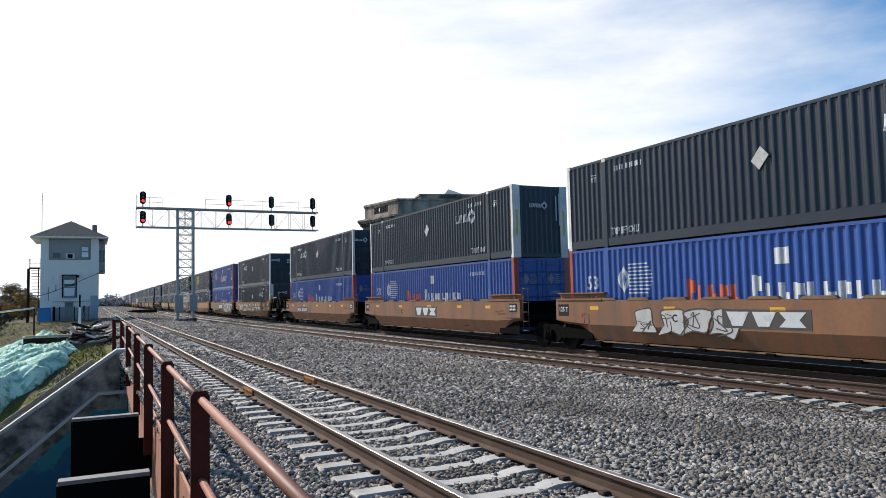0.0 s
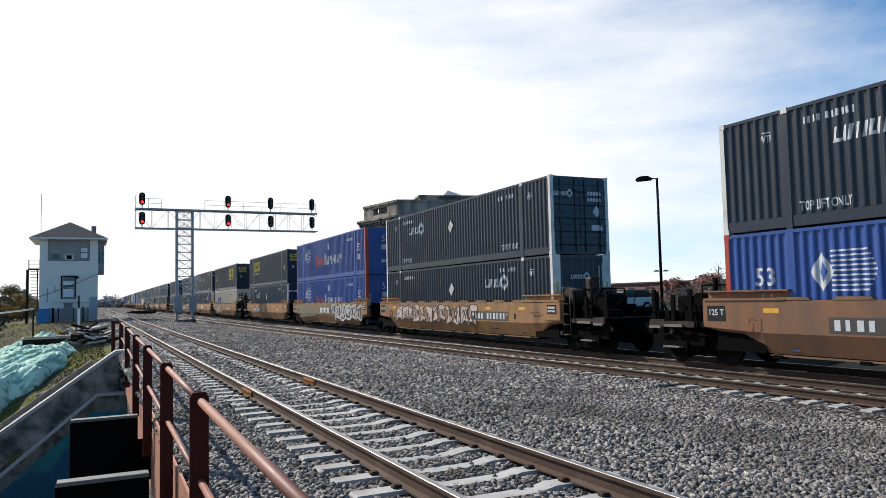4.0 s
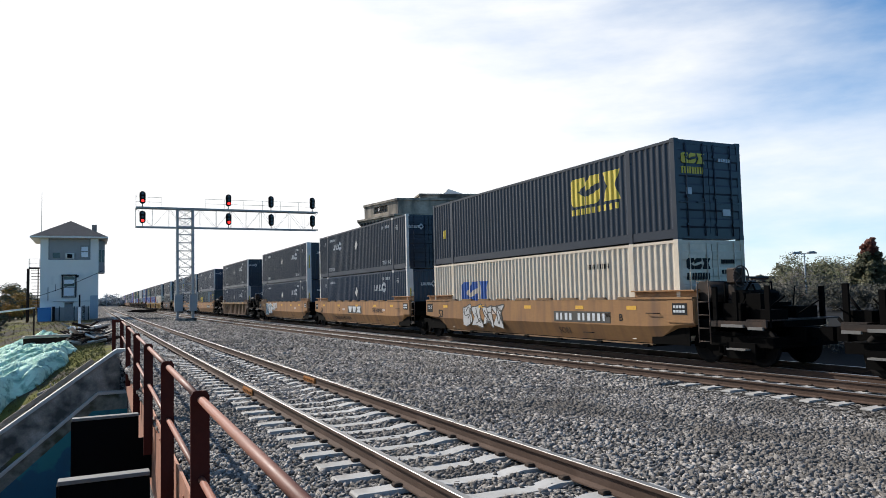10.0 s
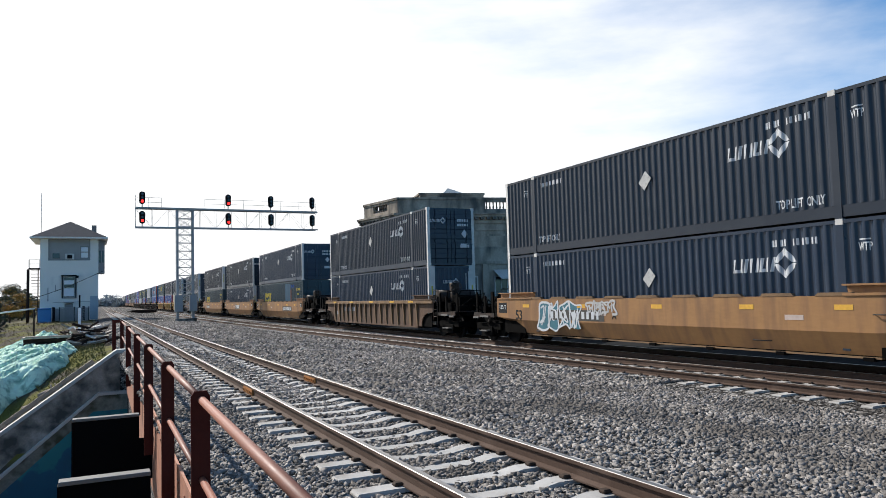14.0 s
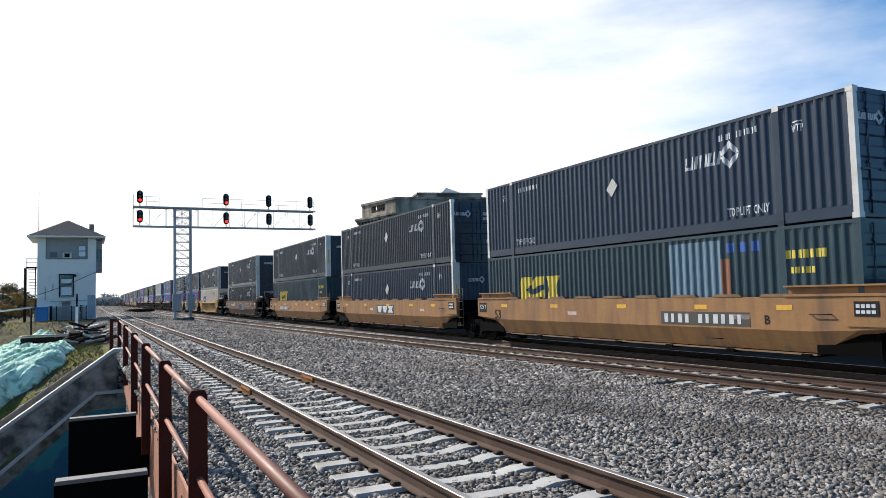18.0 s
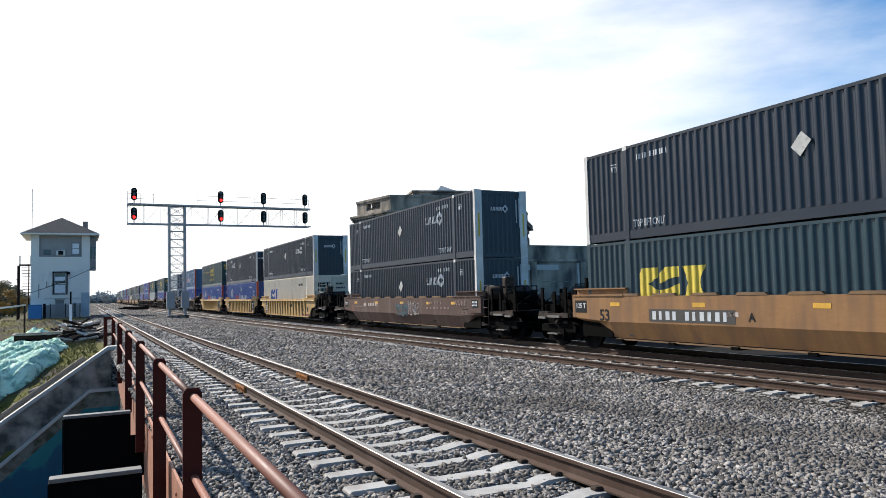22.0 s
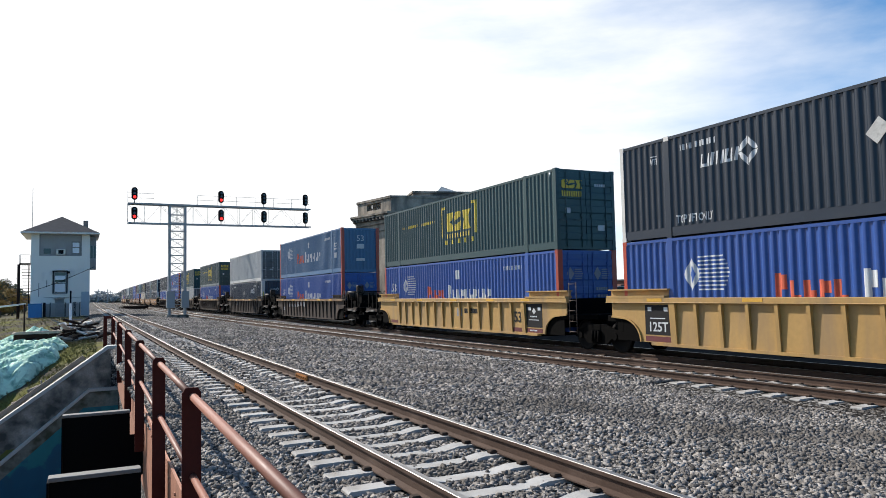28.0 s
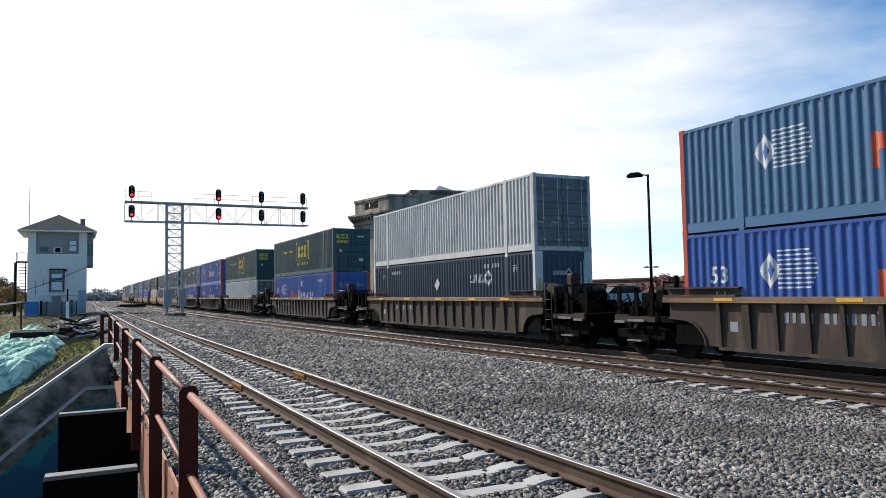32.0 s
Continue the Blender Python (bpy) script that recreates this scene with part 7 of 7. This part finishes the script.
def parked_car(x, y, turn, mat, label):
    e = thing("parked_car", pose(x, y, land(x, y), 0, 0, turn), label, "car", "cars parked by the station")
    bm = bmesh.new()
    prism(bm, [(-2.2, 0.35), (2.2, 0.35), (2.25, 0.75), (2.1, 0.95), (1.1, 1.05), (-2.05, 1.08), (-2.25, 0.8)], 1, -0.9, 0.9)
    part("body", bevelled(bm, 0.06, 2), mat, e)
    bm = bmesh.new()
    prism(bm, [(-2.0, 1.06), (1.15, 1.06), (0.45, 1.68), (-1.65, 1.70)], 1, -0.76, 0.76)
    part("cabin", bevelled(bm, 0.08, 2), GLASS, e, "dark glazed cabin")
    part("roof", bevelled(boxes((-1.6, 0.42, -0.72, 0.72, 1.69, 1.74)), 0.02), mat, e)
    for wx in (-1.4, 1.4):
        for wy in (-0.86, 0.86):
            bm = bmesh.new()
            rod(bm, (wx, wy - 0.1, 0.34), (wx, wy + 0.1, 0.34), 0.34, 16)
            w = part("tyre", bm, BLACK, e)
            bm = bmesh.new()
            rod(bm, (wx, wy - 0.11, 0.34), (wx, wy + 0.11, 0.34), 0.2, 12)
            part("rim", bm, GALV, w)
    return e


parked_car(36.0, 47.0, 165, material("dark_green_car_paint", (0.02, 0.03, 0.03), 0.3), "dark car parked near the station")
parked_car(41.5, 49.0, 165, material("silver_car_paint", (0.40, 0.41, 0.42), 0.35, metal=0.5), "silver car parked near the station")

# ---- the bank beside the abutment ----
def netting():
    """A heap of pale netting thrown over the bank in folds."""
    def edge(y):
        return -0.75 + 0.25 * math.sin(y * 1.1) + 0.12 * math.sin(y * 3.1) - 0.055 * (y - 34) - (0.9 if 36.5 < y < 41.5 else 0) * smooth(36.5, 38, y) * (1 - smooth(40.3, 41.5, y)) - 1.4 * smooth(42, 46, y) * (1 - smooth(46, 56, y))

    def h(x, y):
        n = noise.fractal(Vector((x * 0.5, y * 0.4, 3.0)), 1.0, 2.0, 3)
        m = noise.fractal(Vector((x * 1.3, y * 1.3, 8.0)), 0.8, 2.0, 4)
        # ropes of cloth lie across the bank, one over another
        a = y * 3.6 - x * 1.5 + 4.0 * n
        b = y * 8.5 - x * 4.0 + 6.0 * n + 2.2 * m
        fold, fine = abs(math.sin(a)) ** 0.55, abs(math.sin(b)) ** 0.6
        lie = land(x, y) + (0.45 * (land(x, 38.0) - land(x, y)) if y < 38 else 0.0)
        return lie + 0.06 + 0.30 * fold + 0.20 * fine + 0.30 * n + 0.12 * m
    verts, faces = [], []
    for j in range(345):
        for i in range(190):
            r = j / 344
            rim = edge(32 + 34 * r)
            x = -7 + (rim + 7) * i / 189
            first = 33.8 + (x + 2.2) * 0.55 + 0.3 * math.sin(x * 4.0)
            y = first + (66 - first) * r
            t = max(0.0, min(min(rim - x, y - first) / 0.6, 1))
            verts.append((x, y, land(x, y) - 0.05 + t ** 0.5 * (h(x, y) - land(x, y) + 0.05)))
    for j in range(344):
        for i in range(189):
            a = j * 190 + i
            faces.append((a, a + 1, a + 191, a + 190))
    me = bpy.data.meshes.new("netting")
    me.from_pydata(verts, [], faces)
    me.materials.append(TARP)
    for p in me.polygons:
        p.use_smooth = True
    return tagged(new("netting", me), "heap of crumpled pale green netting on the bank", "netting")


netting()
cr = thing("timber_stack", pose(-1.85, 39.6, land(-1.85, 39.6) + 0.1), "stack of dark timbers under a pale board", "timber")
for k in range(5):
    for j in range(2):
        part("timber", bevelled(boxes((-0.98 + 0.05 * j, 0.98 - 0.05 * k, -0.55 + j * 0.56, -0.02 + j * 0.56, -0.1 + k * 0.17, 0.05 + k * 0.17)), 0.01), DARK_WOOD, cr)
part("board", bevelled(boxes((-1.05, 1.0, -0.72, 0.66, 0.76, 0.83)), 0.008), WOOD, cr, "pale weathered board on top")
part("board", bevelled(boxes((-0.9, 1.05, -0.70, -0.30, 0.833, 0.88)), 0.008), WOOD, cr, "pale weathered board on top")
rng = random.Random(9)
for k in range(120):
    x, y = rng.uniform(-1.5, 0.75), rng.uniform(38.8, 50)
    L_, w = rng.uniform(0.5, 2.2), rng.uniform(0.08, 0.22)
    dark = rng.random() < 0.5
    p = thing("plank", pose(x, y, land(x, y) + 0.08 + rng.random() * 0.85 * max(0.2, 1.1 - abs(x + 0.3)), rng.uniform(-25, 25), rng.uniform(-25, 25), rng.uniform(-80, 80)), "dark broken timber on the bank" if dark else "pale broken plank on the bank", "plank", "broken planks on the bank")
    part("board", bevelled(boxes((-L_ / 2, L_ / 2, -w / 2, w / 2, -0.045, 0.045)), 0.006), DARK_WOOD if dark else (WOOD if k % 4 else P_WHITE), p)
    if rng.random() < 0.35:
        part("cleat", boxes((-0.05, 0.05, -0.25, 0.25, 0.046, 0.09)), WOOD, p)
for x, y, h in ((0.35, 41.0, 0.75), (0.1, 41.3, 0.62), (0.55, 42.5, 0.5)):
    sp = thing("stub_post", pose(x, y, land(x, y)), "short weathered board standing on end", "post", "boards standing on the bank")
    part("board", bevelled(boxes((-0.1, 0.1, -0.05, 0.05, -0.2, h)), 0.008), WOOD, sp)
    part("nail_head", boxes((-0.015, 0.015, -0.058, -0.05, h - 0.1, h - 0.07)), BLACK, sp)
wp = thing("marker_post", pose(-0.52, 42.0, land(-0.52, 42)), "thin white painted marker post", "post")
part("shaft", bevelled(boxes((-0.065, 0.065, -0.035, 0.035, -0.2, 1.95)), 0.008), BLIND, wp)
part("cap", boxes((-0.04, 0.04, -0.03, 0.03, 1.951, 2.6)), BLACK, wp, "thin dark rod on the post")
for k, (x, y, L_, r, turn, tilt) in enumerate(((-3.0, 31.25, 1.9, 0.13, 3, 0), (-1.85, 31.35, 0.9, 0.12, -12, -14), (-1.45, 31.8, 0.7, 0.11, 25, -18), (-1.2, 31.5, 0.6, 0.10, 70, 0), (-3.0, 31.9, 2.0, 0.10, 10, 0))):
    lg = thing("log", pose(x, y, land(x, y) + 0.12, 0, tilt, turn), "grey fallen log on the bank", "log", "logs on the bank")
    bm = bmesh.new()
    rod(bm, (-L_ / 2, 0, 0), (0, 0.03, 0.02), r, 9, r * 0.95)
    rod(bm, (0, 0.03, 0.02), (L_ / 2, -0.02, 0), r * 0.95, 9, r * 0.8)
    lo = part("stem", bm, WOOD, lg)
    bm = bmesh.new()
    rod(bm, (L_ * 0.2, 0, 0), (L_ * 0.3, 0.1, 0.25), r * 0.4, 6, r * 0.2)
    part("stub", bm, WOOD, lg)


def tufts(name, n, area, size, mat, seed, label):
    rng = random.Random(seed)
    vs, fs = [], []
    for _ in range(n):
        x, y = rng.uniform(*area[0]), rng.uniform(*area[1])
        z = land(x, y) - 0.02
        for _ in range(7):
            a, L_ = rng.random() * math.tau, size * rng.uniform(0.5, 1.3)
            d = Vector((math.cos(a), math.sin(a), 0))
            w = d.orthogonal().normalized() * 0.012
            b = Vector((x, y, z)) + d * 0.03
            n0 = len(vs)
            vs += [b - w, b + w, b + d * L_ * 0.55 + Vector((0, 0, L_))]
            fs.append((n0, n0 + 1, n0 + 2))
    me = bpy.data.meshes.new(name)
    me.from_pydata(vs, [], fs)
    me.materials.append(mat)
    return tagged(new(name, me), label, "grass", kind="stuff")


GRASS = material("dry_grass", (0.22, 0.16, 0.06), 0.8, vary=0.3, scale=0.8, island=0.4)
MOSS = material("mossy_grass", (0.15, 0.14, 0.05), 0.9, spec=0.1, vary=0.4, scale=0.8, island=0.5)
kb = thing("curb_timber", pose(0.1, 30.95, -0.55), "long weathered timber lying along the wing wall", "timber")
bm = bmesh.new()
bar(bm, (0, 0, 0), (-2.9, 0.0, -2.08), 0.17)
part("beam", bm, WOOD, kb)
bm = bmesh.new()
bar(bm, (-2.91, 0.03, -2.09), (-5.8, 0.06, -4.22), 0.16)
part("beam", bm, WOOD, kb)
tufts("grass", 2200, ((-4.5, 0.6), (30.7, 40)), 0.10, MOSS, 1, "short yellow-green mossy grass on the bank")
tufts("grass", 2600, ((-4.5, 0.6), (38, 56)), 0.16, GRASS, 3, "patchy dry grass on the bank")
tufts("grass", 2200, ((-10, 0.5), (46, 95)), 0.22, GRASS, 2, "dry grass before the tower")

tp = thing("tie_pile", pose(9.3, 158, land(9.3, 158)), "low dark pile of old timber ties beside the tracks", "timber")
for k in range(9):
    o = part("old_tie", bevelled(boxes((-2.4, 2.4, -0.12, 0.12, 0, 0.2)), 0.01), DARK_WOOD, tp)
    o.matrix_basis = pose(0.35 * (k % 3) - 0.3, (k % 4) * 0.4 - 0.6, 0.0 + (k // 4) * 0.205, 0, 0, 4 * (k % 3) - 4)

# poles, cable and a leaning white pipe before the tower
up = thing("utility_pole", pose(-6.5, 95.0, land(-6.5, 95)), "weathered wooden utility pole by the tower", "utility pole")
bm = bmesh.new()
rod(bm, (0, 0, -0.3), (0, 0, 6.2), 0.14, 8, 0.1)
part("shaft", bm, DARK_WOOD, up)
part("step", boxes((-0.2, 0.2, -0.03, 0.03, 4.6, 4.66)), BLACK, up)
bm = bmesh.new()
pts = [Vector((-10.5 + 11.8 * k / 16, 93 + 4.3 * k / 16, 1.3 + 4.3 * k / 16 - 0.55 * math.sin(math.pi * k / 16))) for k in range(17)]
for a, b in zip(pts, pts[1:]):
    rod(bm, a, b, 0.032, 5)
tagged(part("cable", bm, BLACK), "black cable slung to the tower wall", "cable")
fp = thing("pipe_rail", pose(-3.6, 50, 0), "long pale pipe propped over the bank", "pipe")
bm = bmesh.new()
rod(bm, (-4.0, 0, 0.95), (0.55, 0.5, 1.45), 0.05, 8)
part("pipe", bm, P_WHITE, fp)
bm = bmesh.new()
rod(bm, (0.5, 0.5, land(-3.1, 50.5) - 0.1), (0.5, 0.5, 1.48), 0.05, 8)
part("prop", bm, DARK_WOOD, fp)


def motions():
    """The train rolls towards the camera and past it; its wheels turn with it."""
    times = [float(t) for t in range(0, 33, 2)]
    for ob, mid, z in MOVING:
        rows = []
        for t in times:
            y = along(mid, t)
            rows.append((t, pose(x_train(y), y, z, 0, 0, -math.degrees(math.atan(BEND * max(y, 0))))))
        walk(ob, rows)
    turns = [(f / FPS, pose(0, 0, WHEEL_R, math.degrees((along(0, 0) - along(0, f / FPS)) / WHEEL_R) % 360)) for f in range(32 * FPS + 1)]
    for ob in SPIN:
        at = Matrix.Translation((0, ob.location.y, 0))
        walk(ob, [(t, at @ m) for t, m in turns])


motions()
